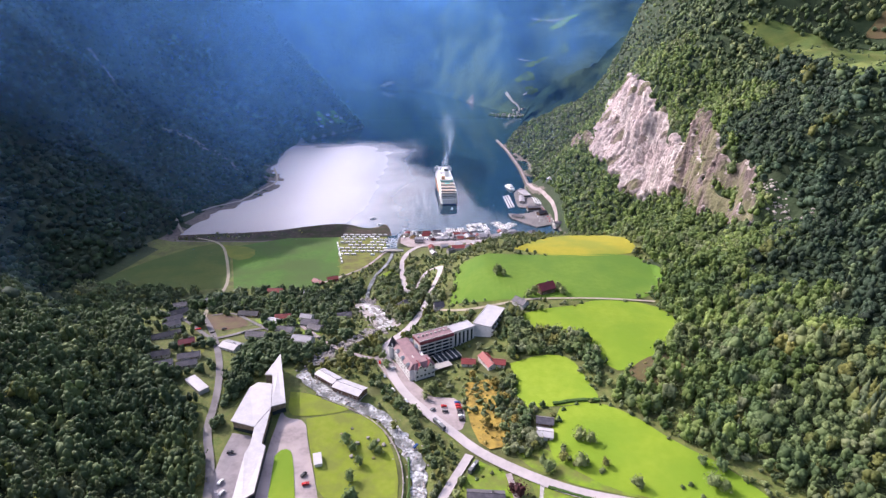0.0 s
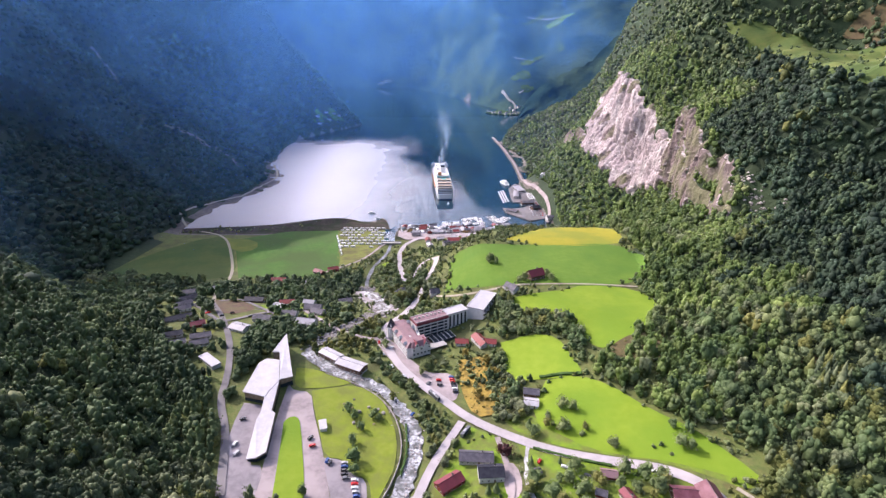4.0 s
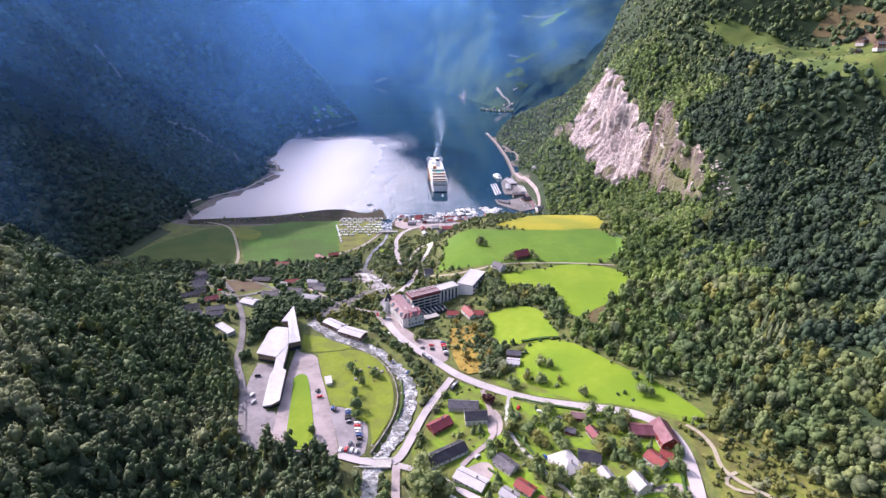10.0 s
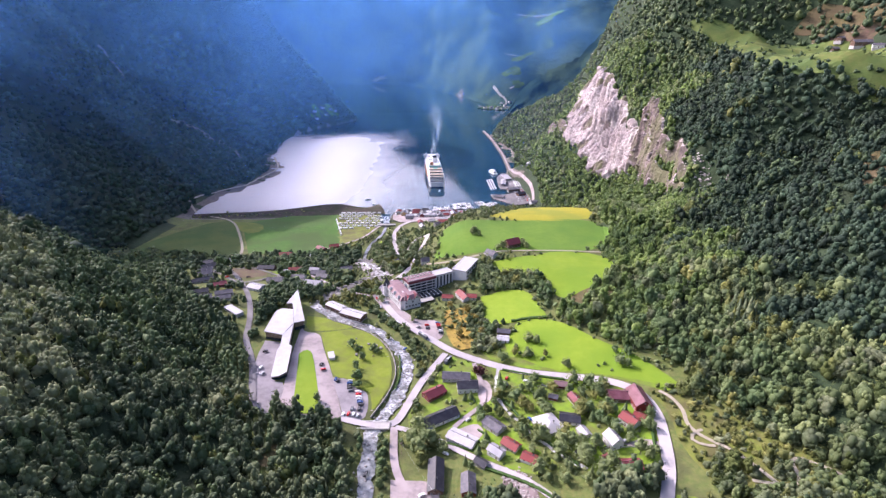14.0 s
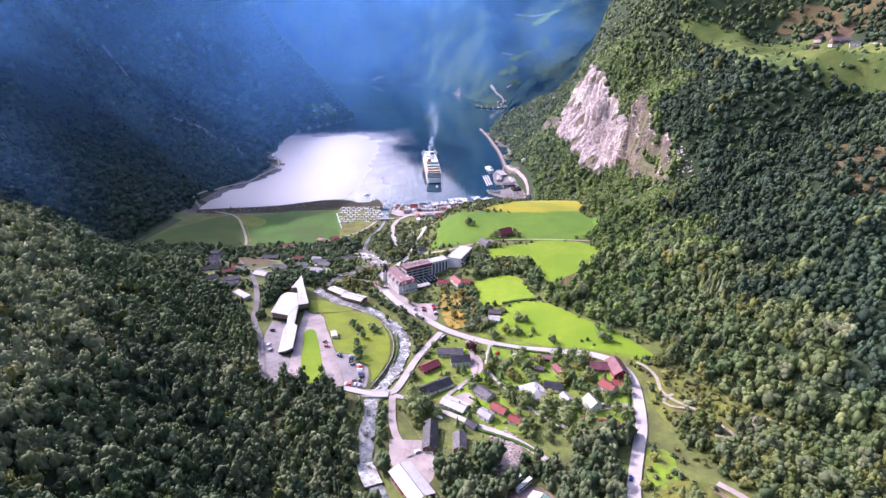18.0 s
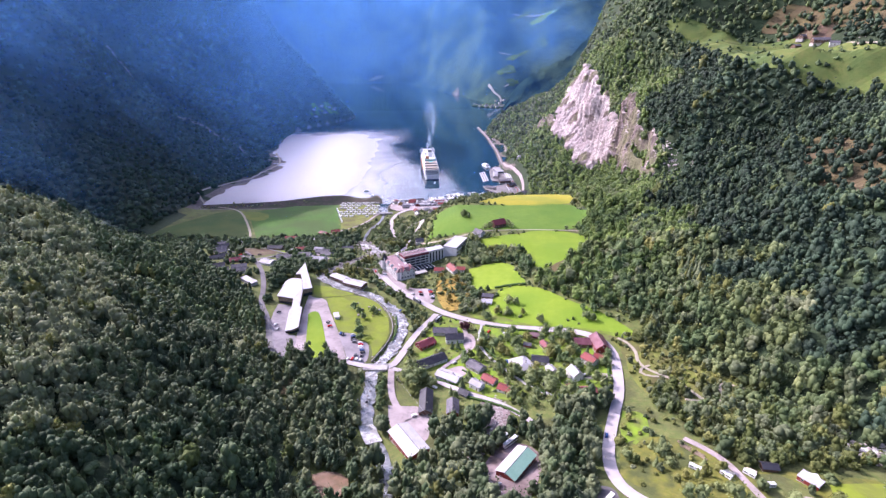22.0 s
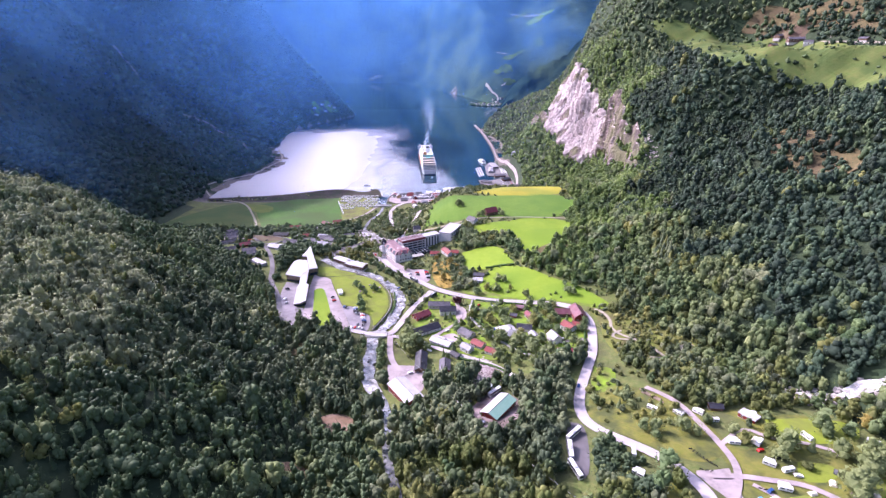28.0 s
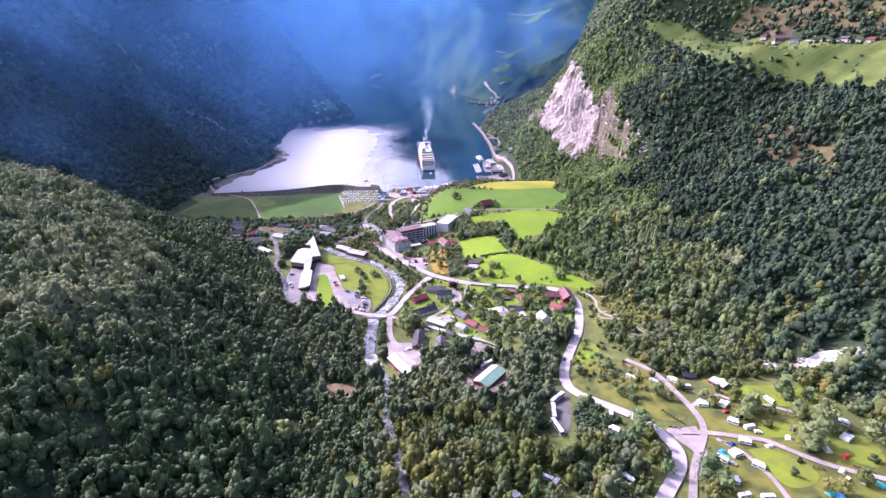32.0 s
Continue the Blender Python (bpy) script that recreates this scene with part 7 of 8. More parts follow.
for cx0, cy0, ct, aw in ((173.5, 29, -58, "cream"), (186, 29, -50, "cream"), (191, 20, 0, ""), (192, -1, -10, "white"), (206, -2, 40, "cream"), (201, -19, -35, "white"), (208, -24, 10, ""), (198, -37, -20, "white"), (178, -50, -48, "teal"), (188, -47, 20, "white"), (194, -56, -40, "cream"), (175, -66, -25, "white"), (175, -76, 10, ""), (186, -77, 0, ""), (265, -22, -30, "white"), (132, -7, 75, ""), (128, -24, -40, "white"), (130, -47, -55, "")):
    caravan(cx0, cy0, ct, aw, group="caravans on the camp lawn")
for tx0, ty0, tt, mt, wd, s in ((246, -49, 20, "canvas_red", "red", 0.9), (181, -44, 30, "canvas_blue", "blue", 0.9), (222, -78, 60, "canvas_blue", "blue", 1.0), (219, -75, 15, "canvas_teal", "teal", 0.9), (240, -44, 80, "canvas_cream", "cream", 1.0), (236, -60, 40, "canvas_cream", "pale", 0.8), (210, -40, 10, "canvas_cream", "cream", 0.8), (248, -70, 120, "canvas_teal", "teal", 0.9), (225, -34, 60, "canvas_cream", "cream", 0.9)):
    tent(tx0, ty0, tt, mt, wd, s)
# rows of caravans by the shore
van_rng = random.Random(5)
for row in range(9):
    for k in range(11):
        px, py = -190 + k * 10.2 + (row % 2) * 5 + row * 2.5 + van_rng.uniform(-0.7, 0.7), 870 - row * 15.5 + van_rng.uniform(-0.8, 0.8)
        if van_rng.random() < 0.93 and inside(np.array([px]), np.array([py]), FIELDS["holiday_park_ground"][1])[0]:
            caravan(px, py, van_rng.uniform(-9, 9), van_rng.choice(("", "white", "white", "cream")), van_rng.choice((6.4, 7.2, 7.8)), group="caravans by the shore", far=True)
for k in range(7):
    caravan(-186 + k * 4.2, 800 - k * 15, 100, "", 7.0, group="caravans by the shore", far=True)
PALETTE = ["car_white", "car_silver", "car_black", "car_red", "car_blue", "car_grey", "car_white", "car_black"]
car_rng = random.Random(3)
for k, (cx0, cy0) in enumerate(((-59, 212), (-58.5, 209), (-58, 206), (-57.5, 203), (-56, 200), (-50.5, 199), (-50, 196), (-49.5, 193), (-48.5, 190), (-47.5, 187), (-46.5, 184), (-47, 179), (-52, 179), (-50, 173), (-53.5, 173), (-57, 172), (-47, 172), (-70, 213), (-68, 211.5))):
    car(cx0, cy0, (12, 8, 84)[(k > 4) + (k > 10)], PALETTE[(k * 3 + 1) % 8])
for cx0, cy0, ct in ((-82, 225, 20), (-85, 232, 60), (-69, 177, 15), (-134, 246, 10), (-126, 214, 75), (-130, 222, 75), (40, 178, 5), (8, 308, 5), (8.5, 305, 5), (9, 302, 5), (9.5, 299, 5), (10, 296, 5), (10.5, 293, 5), (11, 289, 5), (-2, 304, 5), (-1, 298, 5), (-30, 309, -50), (-41, 322, -55), (127, 138, 20), (-34, 118, 80), (0, 104, 30), (12, 92, 70), (127, 199, -10), (122, 70, 70), (209, -14, 0), (234, -66, 40), (241, -68, 40), (-192, 372, 60), (-212, 398, 55), (-206, 408, 50), (43, 60, 20), (50, 30, 60), (56, 22, 40)):
    car(cx0, cy0, ct, car_rng.choice(PALETTE), where="standing on the gravel yard")
for k in range(30):
    caravan(-74 + 9.5 * (k % 10) + car_rng.uniform(-3, 3), 868 - 14 * (k // 10) - 1.2 * (k % 10) + car_rng.uniform(-3, 3), car_rng.uniform(0, 180), car_rng.choice(("", "white", "white")), 7.0, float(max(0.3, ground(-74 + 9.5 * (k % 10), 868 - 14 * (k // 10)) + 0.4)), "caravans by the shore", True)
for k in range(26):
    car(-60 + k * 8 + car_rng.uniform(-2, 2), 828 + car_rng.uniform(-3, 3) + 0.1 * k, car_rng.choice((0, 90)), car_rng.choice(PALETTE), where="parked by the harbour", far=True)

# more of the camp: vans among the trees, lorries at the junction, motorcycles
for cx0, cy0, ct, aw in ((121, -64, -43, "white"), (81, -62, -30, ""), (84, -66, 50, ""), (62, -75, 20, "cream"), (160, 36, -40, ""), (236, 2, -70, ""), (258, -36, 30, "white"), (270, -4, -40, "")):
    caravan(cx0, cy0, ct, aw, group="caravans on the camp lawn")
van = thing("snack_van", "white snack van with a red side panel and open hatch", "van", 215, 24, -12)
part("body", box(-4.2, 4.2, -1.8, 1.8, 0.5, 3.5, 0.2), "car_white", van)
part("panel", box(-3.9, 0.6, -1.86, -1.81, 0.9, 3.1), "canvas_red", van, "red painted side panel")
part("hatch", box(0.9, 3.8, -3.0, -1.82, 2.9, 3.0), "car_white", van)
part("counter", box(0.9, 3.8, -2.3, -1.82, 1.2, 1.28), "timber", van)
for wx in (-2.6, 2.6):
    for wy in (-1.7, 1.5):
        part("wheel", shape(("van_wheel", 0), lambda: disc_y(0, 0, 0.22, 0, 0.38), "tyre"), None, van, at=pose(wx, wy, 0.38))
for k, (cx0, cy0, ct) in enumerate(((203, -8, 20), (211, -28, -10), (232, -26, 50), (263, -30, 20), (219, -52, 40), (190, -38, 30), (182, -53, -40), (172, -58, 30), (62, 214, 60), (76, 208, -20), (88, 200, -20), (110, 176, 30), (95, 132, 60), (72, 166, -60), (30, 170, 40), (14, 138, -30), (-228, 404, 40), (-252, 432, 40), (-186, 402, 60), (-116, 398, -50), (-222, 452, 10), (-20, 262, 60), (-33, 300, -50), (-50, 340, -60), (-56, 360, -80), (-44, 352, 30), (-10, 300, 40))):
    car(cx0, cy0, ct, PALETTE[(k * 5 + 3) % 8], where="standing beside the track")
for k, (mx, my) in enumerate(((165, -5), (166, -7), (166.8, -9), (167.6, -11), (168.6, -13), (169.6, -15), (170.8, -17), (172, -19), (163, -21.5), (165.5, -22.5), (168, -23), (223, -57), (225, -57.5), (227, -58.4), (245, -57), (247, -58), (249, -59), (186, -36), (188, -37))):
    mc = thing("motorcycle", "dark touring motorcycle parked on the grass", "motorcycle", mx, my, 20 * k, float(ground(mx, my)) + 0.6, "motorcycles")
    part("frame", shape(("bike_frame", 0), lambda: joined(box(-0.7, 0.6, -0.16, 0.16, 0.35, 0.8, 0.1), box(0.5, 0.65, -0.4, 0.4, 0.95, 1.05)), "car_black"), None, mc)
    part("seat", shape(("bike_seat", 0), lambda: box(-0.8, 0.0, -0.17, 0.17, 0.8, 0.92, 0.05), "dark_trim"), None, mc)
    for wx in (-0.75, 0.75):
        part("wheel", shape(("bike_wheel", 0), lambda: disc_y(0, 0, 0.12, 0, 0.32), "tyre"), None, mc, at=pose(wx, -0.06, 0.32))
for (ax, ay), (bx1, by1) in (((-243, 377), (-222, 388)), ((-243, 360), (-204, 374)), ((-224, 338), (-201, 351)), ((-190, 424), (-168, 428)), ((-90, 398), (-64, 384)), ((-84, 410), (-58, 398))):
    ln = math.hypot(bx1 - ax, by1 - ay)
    gw = thing("garden_wall", "low grey stone terrace wall in the village", "wall", (ax + bx1) / 2, (ay + by1) / 2, math.degrees(math.atan2(by1 - ay, bx1 - ax)), min(float(ground(ax, ay)), float(ground(bx1, by1))), "terrace walls")
    for k in range(int(ln / 3)):
        part("block", shape(("terrace_block", 0), lambda: box(-1.5, 1.5, -0.35, 0.35, -1.5, 2.0, 0.1), "boulder"), None, gw, at=pose(-ln / 2 + 1.5 + 3 * k, 0, 0.1 * (k % 3)))

# ---- logs, kiosk, poles and cable ----
for k in range(10):
    lg = thing("log_pile", "pile of pale cut logs beside the track", "logs", 163 + 1.6 * (k % 5), 58 - 2.6 * (k % 5) - 3.2 * (k // 5), -60 + 9 * (k % 3), None, "log piles")
    for j in range(5):
        part("log", shape(("log", j % 2), lambda: (lambda g: ([(z, x, y) for x, y, z in g[0]], g[1]))(rod(0, 0, -2.3, 2.3, 0.28, 0.22, 7)), "timber"), None, lg, at=pose(0, -0.9 + 0.55 * (j % 3) + (0.28 if j > 2 else 0), 0.55 + 0.46 * (j // 3)))
kiosk = thing("kiosk", "white flat-roofed kiosk beside the lawn", "kiosk", -79.5, 244, 18)
part("wall", box(-2.2, 2.2, -4.5, 4.5, -0.5, 2.7), "white_wall", kiosk)
part("roof", box(-2.6, 2.6, -5, 5, 2.7, 3.0, 0.06), "pale_roof", kiosk)
part("window", box(2.21, 2.27, -3.5, 3.5, 1.1, 2.2), "glass_dark", kiosk)


def pole(x, y, h):
    p = thing("utility_pole", "weathered timber utility pole with a crossarm", "pole", x, y, 40, None, "utility poles")
    part("post", rod(0, 0, -1, h, 0.17, 0.12), "timber", p)
    part("crossarm", box(-1.1, 1.1, -0.08, 0.08, h - 0.7, h - 0.5), "timber", p)
    for sx in (-0.9, 0, 0.9):
        part("insulator", rod(sx, 0, h - 0.5, h - 0.25, 0.07), "white_wall", p)
    return Vector((x, y, float(ground(x, y)) + h - 0.3))


tops = [pole(-14, 138, 10), pole(34, 47, 10), pole(98, -64, 12), pole(140, -128, 12)]
for a, b in zip(tops, tops[1:]):
    cu = bpy.data.curves.new("cable", "CURVE")
    cu.dimensions, cu.bevel_depth, cu.bevel_resolution = "3D", 0.045, 1
    sp = cu.splines.new("POLY")
    sp.points.add(24)
    for i in range(25):
        s = i / 24
        q = a.lerp(b, s)
        sp.points[i].co = (q.x, q.y, q.z - 3.0 * 4 * s * (1 - s), 1)
    cu.materials.append(M["car_silver"])
    tagged(new("cable", cu), "thin pale overhead cable between poles", "cable")

# ---- single trees and bushes ----
def tree_kind(seed, material, clumps=11, leaves=130, spruce=False):
    r = np.random.RandomState(seed)
    v, f = conifer(r, 9) if spruce else crown(r, clumps, leaves)
    me = mesh_from("crown", v * ((1.9, 1.9, 0.92) if spruce else (1, 1, 0.86)) + (0, 0, 0.05 if spruce else 0.14), f, [material])
    me.attributes.new("tint", "FLOAT", "POINT").data.foreach_set("value", np.full(len(v), r.uniform(0.4, 0.95), np.float32))
    tv, tf = rod(0, 0, -0.08, 0.62, 0.035, 0.016, 7)
    for a in (0.4, 2.3, 4.4):
        n = len(tv)
        d = (math.cos(a) * 0.2, math.sin(a) * 0.2)
        tv = list(tv) + [(0.012, 0, 0.3), (-0.012, 0.01, 0.3), (0, -0.012, 0.31), (d[0], d[1], 0.52)]
        tf = list(tf) + [(n, n + 1, n + 3), (n + 1, n + 2, n + 3), (n + 2, n, n + 3)]
    tm = bpy.data.meshes.new("trunk")
    tm.from_pydata(tv, [], tf)
    tm.materials.append(M["bark"])
    return tm, me


KINDS = {"birch": [tree_kind(31 + k, "leaf") for k in range(4)], "olive": [tree_kind(41 + k, "leaf_olive") for k in range(3)], "copper": [tree_kind(51, "leaf_copper")], "gold": [tree_kind(55 + k, "leaf_gold") for k in range(2)], "spruce": [tree_kind(61 + k, "leaf", spruce=True) for k in range(2)]}
LABELS = {"birch": "broad green leafy tree beside the houses", "olive": "olive-green leafy tree in rough ground", "copper": "dark copper-leaved tree at the road junction", "gold": "golden-leaved tree on the rocky knoll", "spruce": "dark green spruce beside the lane"}
tree_rng = random.Random(12)


def tree(x, y, h, kind="birch", w=None):
    tm, me = tree_rng.choice(KINDS[kind])
    t = thing("tree", LABELS[kind], "tree", x, y, tree_rng.uniform(0, 360), float(ground(x, y)) - 0.1, "village trees")
    w = (w or h * tree_rng.uniform(0.85, 1.2)) * (0.55 if kind == "spruce" else 1)
    for nm, m in (("trunk", tm), ("crown", me)):
        o = new(nm, m)
        o.parent, o.scale = t, (w, w, h)


def grove(outline, gap, lo, hi, kinds, seed, chance=1.0):
    x0, x1 = min(p[0] for p in outline), max(p[0] for p in outline)
    y0, y1 = min(p[1] for p in outline), max(p[1] for p in outline)
    x, y = scatter((x0, x1, y0, y1), gap, seed)
    ok = inside(x, y, outline) & free_of_things(x, y, 1.5)
    for px, py in zip(x[ok], y[ok]):
        if tree_rng.random() < chance:
            tree(px, py, tree_rng.uniform(lo, hi), tree_rng.choice(kinds))


for tx0, ty0, th, tk in ((-58, 376, 9, "birch"), (-54, 366, 9, "birch"), (-50, 353, 8, "birch"), (-36, 302, 7, "birch"), (-16, 313, 7, "birch"), (-10, 326, 8, "birch"), (-14, 322, 8, "birch"), (82, 240, 9, "birch"), (61, 238, 8, "birch"), (109, 221, 8, "birch"), (149, 218, 9, "birch"), (154, 214, 8, "birch"), (113, 350, 10, "birch"), (106, 356, 10, "birch"), (101, 361, 9, "birch"), (-25, 146, 5, "birch"), (-25.5, 137, 6, "birch"), (-26, 128, 5, "birch"), (-26, 119, 6, "birch"), (-25.5, 110, 6, "birch"), (-23, 100, 5, "birch"), (43, 222, 9, "copper"), (39, 224, 8, "copper"), (54, 494, 11, "birch"), (51, 491, 9, "birch"), (59, 489, 8, "birch"), (-66, 262, 8, "birch"), (-60, 256, 7, "birch"), (-47, 258, 8, "birch"), (-43, 255, 6, "birch"), (-54, 244, 7, "birch"), (-57, 231, 8, "birch"), (-54, 216, 9, "birch"), (-52, 206, 7, "birch"), (-36, 279, 6, "olive"), (83, 173, 8, "birch"), (112, 168, 10, "birch"), (125, 168, 11, "birch"), (117, 160, 9, "birch"), (150, 158, 9, "birch"), (108, 135, 11, "birch"), (102, 130, 10, "birch"), (94, 140, 9, "birch"), (254, -20, 16, "birch"), (248, -27, 15, "birch"), (242, -14, 12, "birch"), (217, -8, 14, "birch"), (222, -5, 12, "birch"), (167, -58, 12, "birch"), (169, 13, 11, "birch"), (146, 15, 9, "birch"), (127, 48, 8, "birch"), (144, 56, 9, "spruce"), (149, 52, 8, "birch"), (209, -14, 9, "birch"), (231, -9, 11, "spruce"), (249, 9, 15, "birch"), (246, -12, 10, "olive"), (252, -26, 14, "birch"), (272, -36, 13, "birch"), (144, -59, 10, "birch"), (160, -66, 9, "birch"), (218, -73, 8, "olive"), (218, 7, 8, "olive"), (277, 10, 10, "gold"), (241, -68, 9, "olive"), (197, 9, 7, "birch"), (171, -62, 9, "birch"), (168, -70, 10, "birch"), (225, -74, 9, "olive"), (262, 4, 9, "birch"), (268, -60, 10, "birch"), (256, -76, 9, "birch"), (148, 40, 6, "birch"), (152, 30, 6, "olive"), (164, 20, 5, "birch"), (150, 6, 6, "birch"), (229, -41, 15, "birch"), (234, -38, 14, "birch"), (215, 4, 10, "olive"), (198, 0, 8, "olive"), (153, 14, 9, "birch"), (144, -20, 13, "birch"), (136, -34, 12, "birch"), (158, 30, 8, "spruce"), (140, 40, 9, "spruce"), (166, 38, 8, "spruce"), (146, 48, 8, "birch"), (175, 8, 8, "birch"), (-4, 160, 13, "birch"), (3, 148, 14, "birch"), (-8, 150, 12, "birch"), (-2, 141, 12, "birch"), (108, 452, 10, "birch"), (84, 445, 9, "birch"), (78, 440, 8, "birch"), (112, 446, 9, "birch"), (168, 236, 9, "birch"), (158, 228, 8, "birch"), (150, 233, 7, "birch"), (86, 262, 9, "birch"), (92, 258, 8, "birch"), (60, 246, 9, "spruce"), (63, 238, 8, "birch"), (72, 244, 8, "olive"), (96, 238, 7, "olive"), (-78, 186, 7, "birch"), (-72, 170, 8, "birch")):
    tree(tx0, ty0, th, tk)
def thicket(name, outline, gap, lo, hi, material, seed, label, chance=1.0, variants=None, anywhere=False):
    x0, x1 = min(p[0] for p in outline), max(p[0] for p in outline)
    y0, y1 = min(p[1] for p in outline), max(p[1] for p in outline)
    x, y = scatter((x0, x1, y0, y1), gap, seed)
    ok = inside(x, y, outline) & (anywhere | free_of_things(x, y, 1.5)) & (np.random.RandomState(seed).uniform(0, 1, x.size) < chance)
    wood(name, x[ok], y[ok], (lo * 1.0, hi * (1.25 if hi < 6 else 1.02)), (lo * 0.8, hi * 0.9), variants or CROWNS, material, seed, label)


grove([(18, 340), (50, 345), (52, 300), (62, 262), (48, 250), (22, 268), (14, 300)], 8.5, 6, 10, ["gold", "gold", "gold"], 71, 0.14)
grove([(60, 232), (120, 205), (150, 195), (150, 120), (110, 105), (70, 110), (60, 150), (50, 200)], 8.5, 6, 11.5, ["birch", "birch", "birch", "olive", "spruce"], 76, 0.68)
grove([(-10, 200), (30, 240), (50, 190), (60, 120), (20, 105), (-10, 135), (-14, 170)], 9.0, 5, 10, ["birch", "birch", "olive", "spruce"], 77, 0.62)
thicket("river_road_trees", [(8, 250), (14, 246), (2, 205), (-8, 176), (-14, 178), (-6, 206)], 5.0, 5, 9, "leaf", 64, "leafy trees along the river road", 0.75)
thicket("museum_trees", [(-172, 326), (-150, 330), (-146, 306), (-146, 272), (-152, 262), (-160, 280), (-165, 300)], 6.0, 6, 10, "leaf_deep", 89, "dark leafy trees between the west road and the museum", 0.9)
thicket("river_wood", [(-24, 158), (-14, 150), (-20, 120), (-30, 95), (-24, 85), (-44, 90), (-50, 120), (-44, 156)], 5.0, 4, 8, "leaf", 65, "leafy bushes on the lower river bank", 0.8)
thicket("gold_edge", [(40, 340), (58, 340), (62, 300), (66, 262), (52, 252), (40, 254), (38, 268), (36, 300)], 5.0, 5, 9, "leaf", 66, "leafy trees round the golden knoll", 0.85)
thicket("river_bank_trees", [(-12, 178), (-4, 205), (4, 235), (8, 258), (-8, 275), (-18, 268), (-8, 240), (-10, 210), (-20, 184)], 4.5, 3, 6.5, "leaf", 63, "leafy bushes between the river and the road", 0.85)
thicket("gold_bushes", [(15, 330), (38, 334), (43, 300), (41, 264), (25, 260), (16, 290)], 3.6, 1.6, 3.6, "leaf_autumn", 62, "low golden bushes on the sunny knoll", 0.4, CROWNS_MID)
thicket("larch_stand", [(238, 240), (252, 232), (264, 242), (262, 258), (246, 264)], 4.6, 13, 19, "leaf_larch", 61, "yellowish stand of tall slender conifers", 0.9, SPRUCES_TALL, True)
thicket("farm_trees", FIELDS["farm_meadow"][1], 14.0, 4, 9, "leaf_deep", 60, "scattered trees on the mountain meadow", 0.36, CROWNS_MID, True)
thicket("bay_trees", [(96, -66), (104, -28), (112, 0), (114, 10), (124, 0), (136, -12), (132, -22), (136, -32), (130, -44), (130, -66)], 5.0, 6, 10.5, "leaf_deep", 59, "dark leafy trees round the coach lay-by")
thicket("lay_by_trees", [(84, -40), (95, -28), (95, 8), (103, 30), (96, 36), (84, 20)], 5.4, 6, 11, "leaf_low", 54, "leafy trees between the lay-by and the hall")
thicket("slope_trees", [(172, 92), (183, 64), (190, 42), (205, 36), (250, 40), (262, 62), (240, 95), (200, 100)], 6.0, 7, 12, "leaf", 56, "leafy trees between the camp and the footpaths", 0.9)
thicket("cascade_trees", [(236, 48), (262, 36), (276, 22), (300, 14), (306, 20), (282, 28), (270, 44), (252, 62)], 5.0, 3, 6, "leaf_olive", 55, "leafy bushes in front of the cascade", 0.7, None, True)
thicket("pasture_bushes", [(62, 256), (86, 232), (105, 219), (143, 208), (146, 216), (108, 228), (82, 252), (72, 264)], 6.0, 3, 6, "leaf", 58, "round bushes along the pasture above the road", 0.5, None, True)
thicket("path_bushes", [(160, 188), (196, 196), (240, 112), (205, 62), (165, 90), (158, 130), (166, 160)], 5.0, 2.8, 6.5, "leaf_olive", 84, "scattered olive bushes along the footpaths", 0.8)
thicket("garden_bushes", [(16, 250), (150, 190), (150, 110), (60, 112), (-16, 168)], 6.5, 1.8, 4.0, "leaf", 85, "low garden bushes and hedges", 0.5, CROWNS_MID)
thicket("bank_bushes", [(122, 20), (172, 16), (190, 60), (165, 92), (140, 97), (126, 60)], 6.5, 2.5, 6, "leaf_olive", 86, "olive bushes on the road bank", 0.5)
thicket("camp_trees", [(180, 30), (250, 20), (262, -85), (205, -85), (200, -60), (210, -30), (190, 0)], 11.0, 5, 10, "leaf", 87, "scattered leafy trees on the camp lawn", 0.10, None, True)
thicket("rough_bushes", [(-160, 400), (-90, 300), (60, 290), (190, 200), (205, 330), (215, 440), (240, 660), (20, 720), (-75, 760), (-160, 640)], 6.0, 2.5, 7, "leaf", 88, "bushes on the rough ground of the valley", 0.62, CROWNS_MID)
thicket("field_trees", [(50, 440), (62, 436), (66, 412), (100, 405), (120, 372), (120, 340), (112, 300), (104, 352), (80, 362), (52, 362), (56, 395), (48, 420)], 5.5, 7, 12, "leaf", 70, "belt of leafy trees between the pastures")
thicket("falls_trees", [(-40, 640), (0, 470), (-30, 470), (-46, 440), (-74, 520), (-90, 560), (-92, 650), (-75, 700)], 6.5, 7, 13, "leaf", 72, "leafy trees beside the falls and hairpin")
thicket("west_village_trees", [(-260, 570), (-110, 600), (-100, 480), (-90, 400), (-150, 400), (-190, 430), (-280, 480), (-280, 540)], 7.5, 7, 12, "leaf_middle", 73, "leafy trees round the western houses", 0.72)
thicket("west_road_trees", [(-175, 390), (-100, 400), (-100, 365), (-122, 345), (-142, 330), (-152, 300), (-168, 330)], 6.0, 7, 12, "leaf_deep", 74, "dark leafy trees behind the museum")
thicket("west_slope_trees", [(-300, 520), (-235, 470), (-225, 420), (-190, 360), (-175, 320), (-230, 310), (-330, 400), (-380, 500)], 8.0, 6, 11, "leaf_deep", 69, "leafy trees on the terraced western gardens", 0.6)
thicket("riverside_bushes", [(-12, 235), (-2, 250), (-20, 300), (-50, 330), (-70, 350), (-60, 330), (-30, 290)], 5.5, 4, 8, "leaf", 75, "bushes between the river and the road")
thicket("riverbank_bushes", [(-130, 345), (-70, 420), (-45, 395), (-60, 350), (-100, 325), (-122, 330)], 6.0, 4, 9, "leaf_olive", 68, "rough bushes along the upper river", 0.8)
